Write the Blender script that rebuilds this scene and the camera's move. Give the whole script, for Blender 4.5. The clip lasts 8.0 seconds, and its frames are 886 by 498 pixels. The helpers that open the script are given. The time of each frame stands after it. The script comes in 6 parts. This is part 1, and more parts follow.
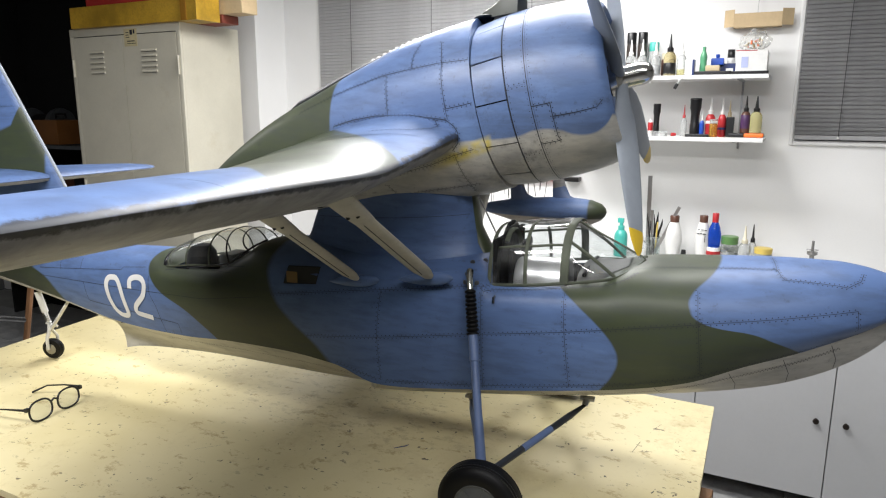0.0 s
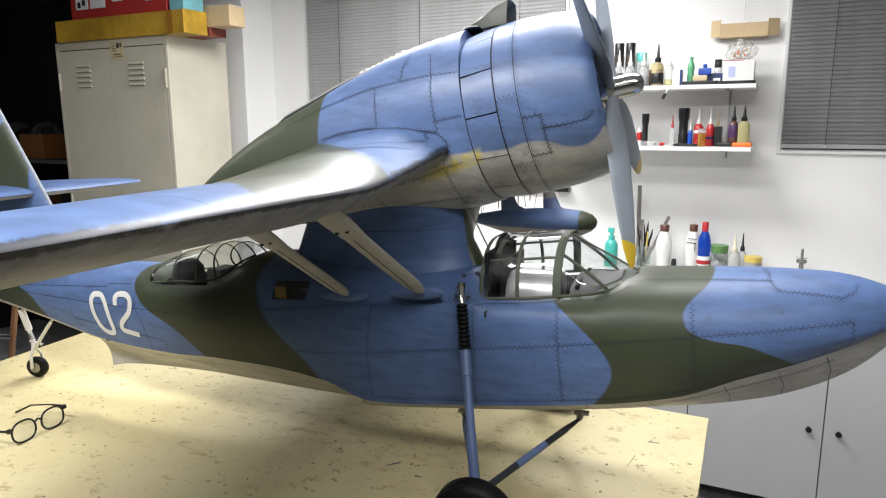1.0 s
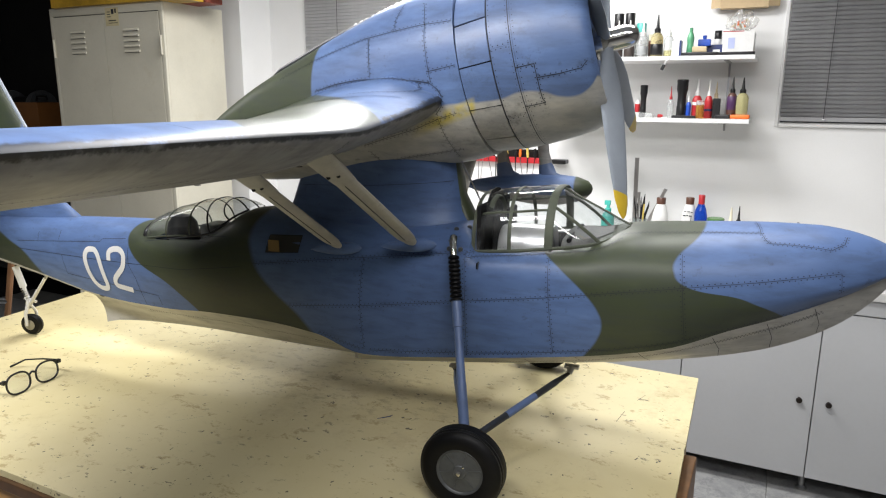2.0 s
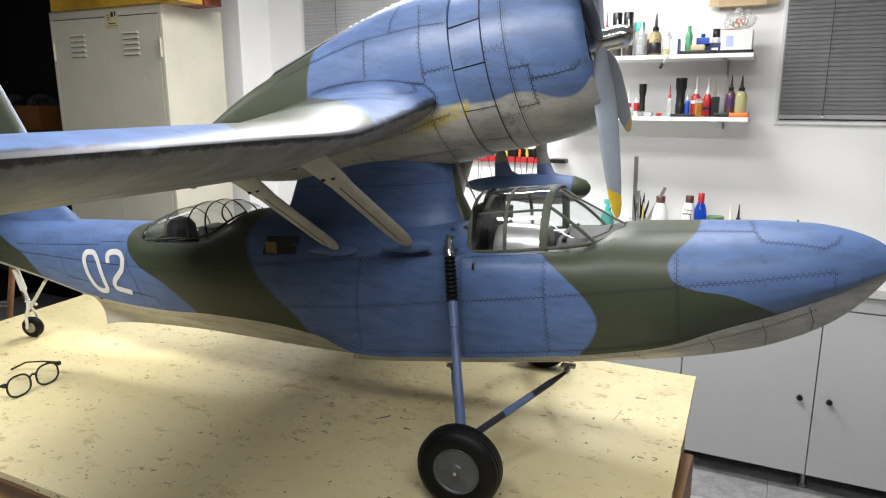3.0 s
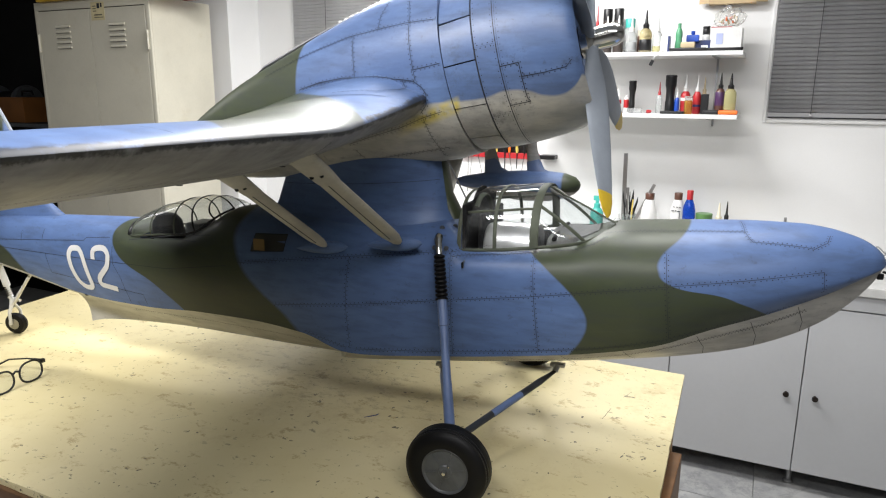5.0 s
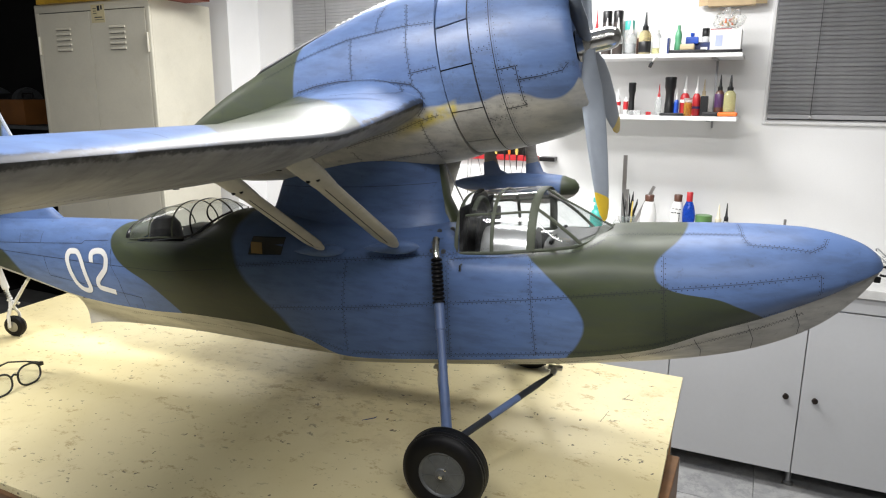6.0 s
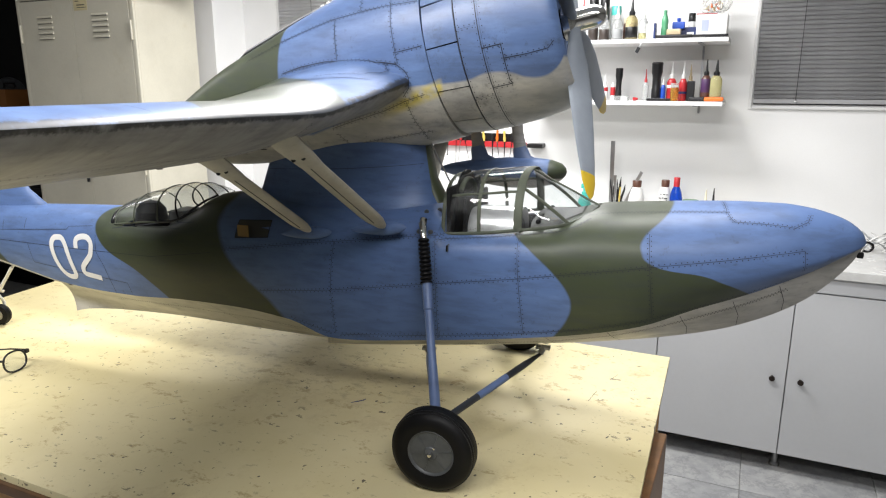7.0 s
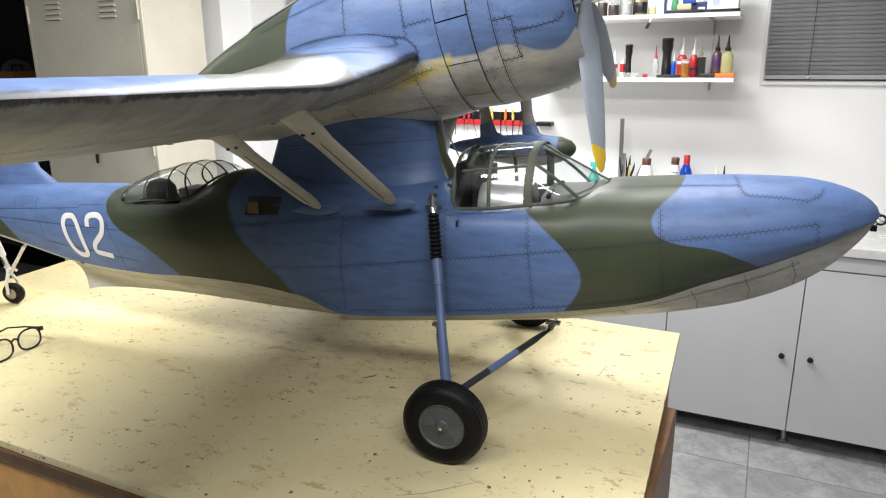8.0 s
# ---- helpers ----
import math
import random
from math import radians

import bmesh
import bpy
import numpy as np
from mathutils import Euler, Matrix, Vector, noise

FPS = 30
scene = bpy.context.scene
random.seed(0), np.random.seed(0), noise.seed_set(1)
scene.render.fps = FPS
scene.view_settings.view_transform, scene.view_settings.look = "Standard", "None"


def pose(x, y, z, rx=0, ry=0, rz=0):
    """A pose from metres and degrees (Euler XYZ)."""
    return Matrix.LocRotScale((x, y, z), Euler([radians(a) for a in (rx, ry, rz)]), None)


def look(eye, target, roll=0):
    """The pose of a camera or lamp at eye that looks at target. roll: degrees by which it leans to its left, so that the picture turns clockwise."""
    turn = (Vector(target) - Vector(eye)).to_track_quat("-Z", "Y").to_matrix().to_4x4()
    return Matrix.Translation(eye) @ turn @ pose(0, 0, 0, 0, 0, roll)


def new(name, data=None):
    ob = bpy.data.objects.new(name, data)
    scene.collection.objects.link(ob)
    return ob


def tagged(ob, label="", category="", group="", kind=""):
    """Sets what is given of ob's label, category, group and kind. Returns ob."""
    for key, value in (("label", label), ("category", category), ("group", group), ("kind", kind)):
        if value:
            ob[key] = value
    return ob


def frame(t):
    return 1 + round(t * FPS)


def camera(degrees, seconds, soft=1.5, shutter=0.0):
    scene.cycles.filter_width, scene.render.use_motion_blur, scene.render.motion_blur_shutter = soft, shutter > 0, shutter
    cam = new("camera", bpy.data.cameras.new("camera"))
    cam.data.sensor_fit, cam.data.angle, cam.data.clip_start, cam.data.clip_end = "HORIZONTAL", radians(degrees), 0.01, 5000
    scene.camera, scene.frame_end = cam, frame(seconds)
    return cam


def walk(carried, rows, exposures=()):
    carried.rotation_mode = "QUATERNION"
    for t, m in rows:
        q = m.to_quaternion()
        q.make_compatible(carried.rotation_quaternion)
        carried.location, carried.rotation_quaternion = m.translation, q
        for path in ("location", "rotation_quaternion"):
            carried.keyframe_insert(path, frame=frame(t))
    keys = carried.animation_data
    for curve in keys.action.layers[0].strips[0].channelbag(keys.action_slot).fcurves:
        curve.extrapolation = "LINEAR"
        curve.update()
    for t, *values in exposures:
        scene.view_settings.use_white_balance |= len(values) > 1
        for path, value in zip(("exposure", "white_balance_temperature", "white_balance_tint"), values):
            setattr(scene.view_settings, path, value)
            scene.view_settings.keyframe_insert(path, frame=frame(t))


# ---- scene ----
cam = camera(66.18, 8.0, soft=1.15)
PATH = [
    (0, (0.0012, -0.0119, 1.6308), (-0.8917, 1.7327, 1.2317), 0.20),
    (0.5, (-0.0036, -0.0014, 1.6368), (-0.8820, 1.7553, 1.2594), -0.43),
    (1, (-0.0059, 0.0003, 1.6332), (-0.8760, 1.7629, 1.2643), -0.20),
    (1.5, (0.0062, -0.0051, 1.6051), (-0.8596, 1.7542, 1.2110), -0.09),
    (1.7, (0.0052, -0.0044, 1.5984), (-0.8541, 1.7497, 1.1687), 0.37),
    (2.8, (0.0145, -0.0057, 1.5891), (-0.8438, 1.7494, 1.1618), 0.41),
    (3, (0.0165, -0.0048, 1.5951), (-0.8474, 1.7470, 1.1652), -0.05),
    (3.5, (0.0076, -0.0073, 1.6164), (-0.8642, 1.7515, 1.2337), -0.05),
    (4, (0.0047, -0.0026, 1.6156), (-0.8637, 1.7587, 1.2361), -0.29),
    (4.5, (0.0118, -0.0036, 1.5981), (-0.8310, 1.7668, 1.2037), -0.11),
    (4.7, (0.0118, -0.0008, 1.6005), (-0.8201, 1.7651, 1.1653), 0.45),
    (5.8, (0.0166, 0.0045, 1.5943), (-0.8214, 1.7636, 1.1434), 0.29),
    (6, (0.0174, 0.0049, 1.6021), (-0.8191, 1.7671, 1.1609), 0.36),
    (6.5, (0.0186, 0.0025, 1.6066), (-0.8121, 1.7691, 1.1718), -0.09),
    (7, (0.0217, 0.0033, 1.5872), (-0.7835, 1.7730, 1.1184), 0.05),
    (7.5, (0.0301, 0.0076, 1.5722), (-0.7694, 1.7669, 1.0569), 0.19),
    (8, (0.0198, 0.0005, 1.5788), (-0.8010, 1.7478, 1.0561), -0.37),
]
walk(cam, [(t, look(eye, aim, roll)) for t, eye, aim, roll in PATH], exposures=[(0, -0.20), (4.5, -0.17), (6, -0.03), (8, 0.05)])

# ---- world and lamps ----
world = bpy.data.worlds.new("world")
scene.world = world
world.use_nodes = True
world.node_tree.nodes["Background"].inputs[0].default_value = (0.75, 0.85, 1.0, 1)
world.node_tree.nodes["Background"].inputs[1].default_value = 0.01


def tube_lamp(x, y, z, length, watts, width=0.40, turn=0.0, col=(0.995, 0.985, 0.985)):
    lamp = bpy.data.lights.new("tube_light", "AREA")
    lamp.shape, lamp.size, lamp.size_y, lamp.energy, lamp.color = "RECTANGLE", length, width, watts, col
    ob = new("tube_light", lamp)
    ob.matrix_world = pose(x, y, z, 0, 0, turn)
    return ob


# the last three are added fill lamps for nose, near side and locker
LAMPS = [(-1.30, 2.50, 2.62, 1.25, 76, 0), (-0.45, 1.50, 2.62, 1.25, 37, 0), (-1.10, -0.25, 2.62, 1.25, 62, 0), (0.38, -0.35, 2.62, 1.25, 32, 0), (-0.60, -2.90, 2.62, 1.25, 9, 0), (-3.3, 1.3, 2.62, 1.25, 7, 0)]
for lx, ly, lz, ll, lw, lt in LAMPS:
    tube_lamp(lx, ly, lz, ll, lw, turn=lt)

# ---- mesh helpers ----
from mathutils.bvhtree import BVHTree


def part(name, bm, material, parent=None, label="", smooth=True):
    """Links a bmesh as one mesh object, under a thing or a part."""
    me = bpy.data.meshes.new(name)
    bm.to_mesh(me)
    bm.free()
    if smooth:
        for p in me.polygons:
            p.use_smooth = True
        me.set_sharp_from_angle(angle=radians(38))
    me.materials.append(material)
    ob = new(name, me)
    if parent is not None:
        ob.parent = parent
    if label:
        ob["label"] = label
    if smooth and len(me.polygons) <= 60:
        flat = ob.modifiers.new("flat_faces", "WEIGHTED_NORMAL")
        flat.keep_sharp = True
    return ob


def hold(name, m, label, category, group="", kind=""):
    ob = new(name)
    ob.empty_display_size = 0.05
    ob.matrix_world = m
    return tagged(ob, label, category, group, kind)


def bm_box(x0, x1, y0, y1, z0, z1, bevel=0.0, bm=None, m=None):
    own = bmesh.new()
    bmesh.ops.create_cube(own, size=1)
    for v in own.verts:
        v.co = Vector((x0 + (v.co.x + .5) * (x1 - x0), y0 + (v.co.y + .5) * (y1 - y0), z0 + (v.co.z + .5) * (z1 - z0)))
    if bevel:
        bmesh.ops.bevel(own, geom=own.edges[:], offset=bevel, segments=2, affect="EDGES", profile=0.5)
    if m is not None:
        own.transform(m)
    return join(bm, own)


def join(bm, own):
    if bm is None:
        return own
    me = bpy.data.meshes.new("tmp")
    own.to_mesh(me)
    own.free()
    bm.from_mesh(me)
    bpy.data.meshes.remove(me)
    return bm


def rings(bm, rows, closed=True, cap=(True, True)):
    """Skins a list of rings of points."""
    vs = [[bm.verts.new(p) for p in r] for r in rows]
    n = len(rows[0])
    for a, b in zip(vs, vs[1:]):
        for i in range(n if closed else n - 1):
            j = (i + 1) % n
            try:
                bm.faces.new((a[i], a[j], b[j], b[i]))
            except ValueError:
                pass
    if closed and cap[0]:
        bm.faces.new(vs[0][::-1])
    if closed and cap[1]:
        bm.faces.new(vs[-1])
    return bm


def fix(bm, dist=1e-5):
    bmesh.ops.remove_doubles(bm, verts=bm.verts[:], dist=dist)
    bmesh.ops.recalc_face_normals(bm, faces=bm.faces[:])
    return bm


def bm_lathe(profile, n=24, bm=None, m=None):
    """Turns (radius, z) pairs round the z axis."""
    own = bmesh.new()
    rings(own, [[(max(r, 1e-5) * math.cos(2 * math.pi * i / n), max(r, 1e-5) * math.sin(2 * math.pi * i / n), z) for i in range(n)] for r, z in profile])
    if m is not None:
        own.transform(m)
    bmesh.ops.recalc_face_normals(own, faces=own.faces[:])
    return join(bm, own)


def bm_tube(pts, r, n=8, bm=None, flat=1.0, wide=None, cap=True):
    """A tube along points; r may be a list; flat squeezes it along its second side, wide is the direction of its long side."""
    own = bmesh.new()
    pts = [Vector(p) for p in pts]
    rs = r if isinstance(r, (list, tuple)) else [r] * len(pts)
    rows, last = [], None
    for i, p in enumerate(pts):
        d = (pts[min(i + 1, len(pts) - 1)] - pts[max(i - 1, 0)]).normalized()
        side = Vector(wide) if wide is not None else (last if last is not None else (Vector((0, 0, 1)) if abs(d.z) < .9 else Vector((1, 0, 0))))
        u = (side - d * side.dot(d)).normalized()
        last = u
        w = d.cross(u)
        rows.append([p + rs[i] * (u * math.cos(2 * math.pi * k / n) + w * flat * math.sin(2 * math.pi * k / n)) for k in range(n)])
    rings(own, rows, cap=(cap, cap))
    bmesh.ops.recalc_face_normals(own, faces=own.faces[:])
    return join(bm, own)


def smooth_interp(xs, ys, x):
    """A monotone cubic through the points."""
    xs, ys = np.array(xs, float), np.array(ys, float)
    if xs[0] > xs[-1]:
        xs, ys = xs[::-1], ys[::-1]
    d = np.diff(ys) / np.diff(xs)
    s = np.zeros(len(xs))
    s[0], s[-1] = d[0], d[-1]
    for i in range(1, len(xs) - 1):
        s[i] = 0 if d[i - 1] * d[i] <= 0 else 2 * d[i - 1] * d[i] / (d[i - 1] + d[i])
    x = min(max(x, xs[0]), xs[-1])
    i = int(min(np.searchsorted(xs, x, side="right") - 1, len(xs) - 2))
    h = xs[i + 1] - xs[i]
    t = (x - xs[i]) / h
    return float((1 + 2 * t) * (1 - t) ** 2 * ys[i] + t * (1 - t) ** 2 * h * s[i] + t * t * (3 - 2 * t) * ys[i + 1] + t * t * (t - 1) * h * s[i + 1])


# ---- materials ----
def nodes_of(name):
    m = bpy.data.materials.new(name)
    m.use_nodes = True
    nt = m.node_tree
    return m, nt, nt.nodes["Principled BSDF"]


def node(nt, kind, **props):
    n = nt.nodes.new(kind)
    for k, v in props.items():
        if k == "op":
            n.operation = v
        elif k == "blend":
            n.blend_type = v
        elif k == "dt":
            n.data_type = v
    return n


def val(nt, op, a, b=0.0, c=None, clamp=False):
    n = node(nt, "ShaderNodeMath", op=op)
    n.use_clamp = clamp
    for i, v in enumerate((a, b, c)):
        if v is None:
            continue
        if isinstance(v, (int, float)):
            n.inputs[i].default_value = v
        else:
            nt.links.new(v, n.inputs[i])
    return n.outputs[0]


def mixc(nt, fac, a, b, blend="MIX"):
    n = node(nt, "ShaderNodeMix", dt="RGBA", blend=blend)
    for sock, v in ((n.inputs[0], fac), (n.inputs[6], a), (n.inputs[7], b)):
        if isinstance(v, (int, float)):
            sock.default_value = v
        elif isinstance(v, tuple):
            sock.default_value = (*v[:3], 1)
        else:
            nt.links.new(v, sock)
    return n.outputs[2]


def coords(nt, scale=(1, 1, 1), which="Object"):
    tc = node(nt, "ShaderNodeTexCoord")
    mp = node(nt, "ShaderNodeMapping")
    mp.inputs["Scale"].default_value = scale
    nt.links.new(tc.outputs[which], mp.inputs[0])
    return mp.outputs[0]


def noise_tex(nt, vec, scale, detail=4, rough=0.6, w=None):
    n = node(nt, "ShaderNodeTexNoise")
    n.inputs["Scale"].default_value = scale
    n.inputs["Detail"].default_value = detail
    n.inputs["Roughness"].default_value = rough
    nt.links.new(vec, n.inputs["Vector"])
    return n.outputs["Fac"]


def ramp(nt, fac, lo, hi):
    """Maps lo..hi to 0..1, clamped and smooth."""
    n = node(nt, "ShaderNodeMapRange")
    n.interpolation_type = "SMOOTHSTEP"
    nt.links.new(fac, n.inputs[0])
    n.inputs[1].default_value, n.inputs[2].default_value = lo, hi
    return n.outputs[0]


def bump_in(nt, bsdf, height, strength, dist=0.001):
    b = node(nt, "ShaderNodeBump")
    b.inputs["Strength"].default_value, b.inputs["Distance"].default_value = strength, dist
    nt.links.new(height, b.inputs["Height"])
    nt.links.new(b.outputs[0], bsdf.inputs["Normal"])


def mat(name, col, rough=0.5, metal=0.0, var=0.14, big=5.0, fine=90.0, bump=0.15, dirt=0.0, dirt_col=(0.08, 0.06, 0.04), per_object=0.0, spec=0.5, coat=0.0):
    m, nt, bs = nodes_of(name)
    v = coords(nt)
    n1, n2 = noise_tex(nt, v, big), noise_tex(nt, v, fine, 3)
    c = mixc(nt, ramp(nt, n1, 0.3, 0.7), tuple(x * (1 - var) for x in col), tuple(min(1, x * (1 + var)) for x in col))
    c = mixc(nt, val(nt, "MULTIPLY", ramp(nt, n2, 0.35, 0.75), var * 1.2), c, tuple(x * 0.6 for x in col))
    if dirt:
        n3 = noise_tex(nt, v, big * 3.1, 6, 0.7)
        c = mixc(nt, val(nt, "MULTIPLY", ramp(nt, n3, 0.55, 0.75), dirt), c, dirt_col)
    if per_object:
        oi = node(nt, "ShaderNodeObjectInfo")
        c = mixc(nt, val(nt, "MULTIPLY", oi.outputs["Random"], per_object), c, tuple(x * 0.6 for x in col))
    nt.links.new(c, bs.inputs["Base Color"])
    nt.links.new(val(nt, "ADD", val(nt, "MULTIPLY", n1, 0.2), rough - 0.1), bs.inputs["Roughness"])
    bs.inputs["Metallic"].default_value = metal
    bs.inputs["Specular IOR Level"].default_value = spec
    bs.inputs["Coat Weight"].default_value = coat
    if bump:
        bump_in(nt, bs, n2, bump, 0.0006)
    return m


def glass_mat(name, col=(0.9, 0.95, 0.95), rough=0.02, opacity=0.06):
    """A thin clear pane: mostly see-through, with a real gloss on top."""
    m, nt, bs = nodes_of(name)
    out = nt.nodes["Material Output"]
    tr = node(nt, "ShaderNodeBsdfTransparent")
    tr.inputs[0].default_value = (*col, 1)
    gl = node(nt, "ShaderNodeBsdfGlossy")
    gl.inputs["Roughness"].default_value = rough
    fr = node(nt, "ShaderNodeLayerWeight")
    fr.inputs[0].default_value = 0.5
    gloss = val(nt, "ADD", val(nt, "MULTIPLY", val(nt, "POWER", fr.outputs["Facing"], 4.0), 0.75), 0.05)
    v = coords(nt)
    haze = val(nt, "MULTIPLY", ramp(nt, noise_tex(nt, v, 30, 5), 0.4, 0.8), opacity)
    df = node(nt, "ShaderNodeBsdfDiffuse")
    df.inputs[0].default_value = (0.8, 0.82, 0.82, 1)
    m1, m2 = node(nt, "ShaderNodeMixShader"), node(nt, "ShaderNodeMixShader")
    nt.links.new(haze, m1.inputs[0])
    nt.links.new(tr.outputs[0], m1.inputs[1])
    nt.links.new(df.outputs[0], m1.inputs[2])
    nt.links.new(gloss, m2.inputs[0])
    nt.links.new(m1.outputs[0], m2.inputs[1])
    nt.links.new(gl.outputs[0], m2.inputs[2])
    nt.links.new(m2.outputs[0], out.inputs[0])
    return m


BLUE, GREEN, GREY = (0.086, 0.144, 0.300), (0.040, 0.050, 0.026), (0.40, 0.39, 0.36)


def curve_of(nt, fac, pts, lo, hi, olo, ohi):
    """A value curve through (input, output) pairs."""
    mr = val(nt, "DIVIDE", val(nt, "SUBTRACT", fac, lo), hi - lo, clamp=True)
    n = node(nt, "ShaderNodeFloatCurve")
    c = n.mapping.curves[0]
    q = sorted(((a - lo) / (hi - lo), (b - olo) / (ohi - olo)) for a, b in pts)
    c.points[0].location, c.points[1].location = q[0], q[-1]
    for a in q[1:-1]:
        c.points.new(*a)
    n.mapping.extend = "HORIZONTAL"
    n.mapping.update()
    nt.links.new(mr, n.inputs["Value"])
    return val(nt, "ADD", val(nt, "MULTIPLY", n.outputs[0], ohi - olo), olo)


def step_at(nt, x, edge, soft=0.004):
    return val(nt, "ADD", val(nt, "DIVIDE", val(nt, "SUBTRACT", x, edge), soft), 0.5, clamp=True)


def both(nt, a, b):
    return val(nt, "MULTIPLY", a, b)


def either(nt, a, b):
    return val(nt, "MAXIMUM", a, b)


def inv(nt, a):
    return val(nt, "SUBTRACT", 1.0, a)


def paint_finish(nt, bs, c, vec, coat=0.0, chalk=0.0, spec=0.5):
    """Airbrushed paint: streaks, grime and a satin sheen."""
    st = noise_tex(nt, coords(nt, (6, 6, 26)), 3.0, 5, 0.6)
    c = mixc(nt, val(nt, "MULTIPLY", ramp(nt, st, 0.40, 0.74), 0.30), c, (0.03, 0.035, 0.045))
    li = noise_tex(nt, coords(nt, (5, 9, 16)), 2.3, 4)
    c = mixc(nt, val(nt, "MULTIPLY", ramp(nt, li, 0.5 - 0.15 * chalk, 0.8), 0.30 + 0.30 * chalk), c, mixc(nt, 1.0, c, (1.8, 1.75, 1.6), "MULTIPLY"))
    gr = noise_tex(nt, vec, 55, 5, 0.75)
    c = mixc(nt, val(nt, "MULTIPLY", ramp(nt, gr, 0.58, 0.72), 0.35), c, (0.03, 0.03, 0.03))
    nt.links.new(c, bs.inputs["Base Color"])
    nt.links.new(val(nt, "ADD", val(nt, "MULTIPLY", st, 0.2), 0.38), bs.inputs["Roughness"])
    bs.inputs["Specular IOR Level"].default_value = spec
    bs.inputs["Coat Weight"].default_value = coat
    bs.inputs["Coat Roughness"].default_value = 0.34 if coat > 0.5 else 0.3
    bump_in(nt, bs, noise_tex(nt, vec, 240, 3), 0.05, 0.0004)


def paint(name, zone):
    m, nt, bs = nodes_of(name)
    vec = coords(nt)
    sp = node(nt, "ShaderNodeSeparateXYZ")
    nt.links.new(vec, sp.inputs[0])
    x, y, z = sp.outputs
    c = None
    if zone == "hull":
        b1 = curve_of(nt, z, [(0.15, 0.085), (0.185, 0.115), (0.211, 0.131), (0.236, 0.137), (0.254, 0.132), (0.277, 0.115), (0.304, 0.085), (0.327, 0.052), (0.339, 0.027), (0.36, -0.03), (0.42, -0.06)], 0.08, 0.42, -1.4, 0.6)
        b2 = curve_of(nt, z, [(0.20, 0.44), (0.268, 0.372), (0.284, 0.34), (0.294, 0.31), (0.298, 0.272), (0.305, 0.247), (0.323, 0.231), (0.340, 0.233), (0.368, 0.262), (0.385, 0.275)], 0.08, 0.42, -1.4, 0.6)
        b3 = curve_of(nt, z, [(0.15, -0.612), (0.1635, -0.6265), (0.186, -0.6555), (0.211, -0.693), (0.238, -0.752), (0.2635, -0.780), (0.278, -0.790), (0.293, -0.795), (0.306, -0.7925), (0.33, -0.785)], 0.08, 0.42, -1.4, 0.6)
        b4 = curve_of(nt, z, [(0.13, -0.335), (0.158, -0.359), (0.189, -0.386), (0.221, -0.425), (0.254, -0.459), (0.289, -0.478), (0.319, -0.487), (0.35, -0.480)], 0.08, 0.42, -1.4, 0.6)
        g = either(nt, both(nt, step_at(nt, x, b1), inv(nt, step_at(nt, x, b2))), both(nt, step_at(nt, x, b3), inv(nt, step_at(nt, x, b4, 0.012))))
        tail = curve_of(nt, z, [(0.14, -1.05), (0.199, -1.0896), (0.2304, -1.114), (0.252, -1.1555), (0.292, -1.215), (0.4, -1.3)], 0.08, 0.42, -1.4, 0.6)
        g = either(nt, g, inv(nt, step_at(nt, x, tail, 0.01)))
        c = mixc(nt, g, BLUE, GREEN)
    elif zone == "nacelle":
        edge = curve_of(nt, x, [(-0.30, 0.47), (-0.22, 0.50), (-0.16, 0.524), (-0.12, 0.545), (-0.067, 0.551), (-0.022, 0.557), (0.008, 0.567), (0.04, 0.567), (0.060, 0.5615), (0.082, 0.562), (0.098, 0.571), (0.110, 0.590)], -0.3, 0.12, 0.4, 0.65)
        g = inv(nt, step_at(nt, x, val(nt, "ADD", val(nt, "MULTIPLY", z, -0.12), -0.285)))
        c = mixc(nt, g, BLUE, GREEN)
        c = mixc(nt, step_at(nt, z, edge, 0.004), GREY, c)
        yel = both(nt, both(nt, step_at(nt, x, -0.150, 0.05), inv(nt, step_at(nt, x, -0.062, 0.006))), both(nt, step_at(nt, val(nt, "SUBTRACT", z, val(nt, "MULTIPLY", x, 0.38)), 0.562, 0.010), inv(nt, step_at(nt, val(nt, "SUBTRACT", z, val(nt, "MULTIPLY", x, 0.38)), 0.580, 0.010))))
        soot = both(nt, both(nt, step_at(nt, x, -0.10, 0.05), inv(nt, step_at(nt, x, 0.03, 0.05))), inv(nt, step_at(nt, z, 0.67, 0.14)))
        c = mixc(nt, val(nt, "MULTIPLY", both(nt, soot, ramp(nt, noise_tex(nt, vec, 34, 8, 0.8), 0.45, 0.74)), 0.5), c, (0.03, 0.03, 0.032))
        c = mixc(nt, both(nt, yel, ramp(nt, noise_tex(nt, vec, 40, 3), 0.25, 0.48)), c, (0.52, 0.43, 0.10))
    elif zone == "wing":
        ay = val(nt, "ABSOLUTE", y)
        outer = val(nt, "ADD", val(nt, "MULTIPLY", x, 0.9), 0.685)
        inner = val(nt, "ADD", val(nt, "MULTIPLY", x, 1.0), 0.43)
        g = both(nt, step_at(nt, ay, inner, 0.006), inv(nt, step_at(nt, ay, outer, 0.006)))
        g = either(nt, g, inv(nt, step_at(nt, x, val(nt, "ADD", val(nt, "MULTIPLY", ay, -0.9), -0.28), 0.006)))
        g = both(nt, g, inv(nt, step_at(nt, ay, outer, 0.006)))
        g = either(nt, g, step_at(nt, ay, 1.02, 0.01))
        c = mixc(nt, g, BLUE, GREEN)
    elif zone == "fin":
        line = val(nt, "ADD", val(nt, "ADD", val(nt, "MULTIPLY", x, 0.34), 0.968), val(nt, "MULTIPLY", val(nt, "MAXIMUM", val(nt, "ADD", x, 1.2026), 0.0), 1.3))
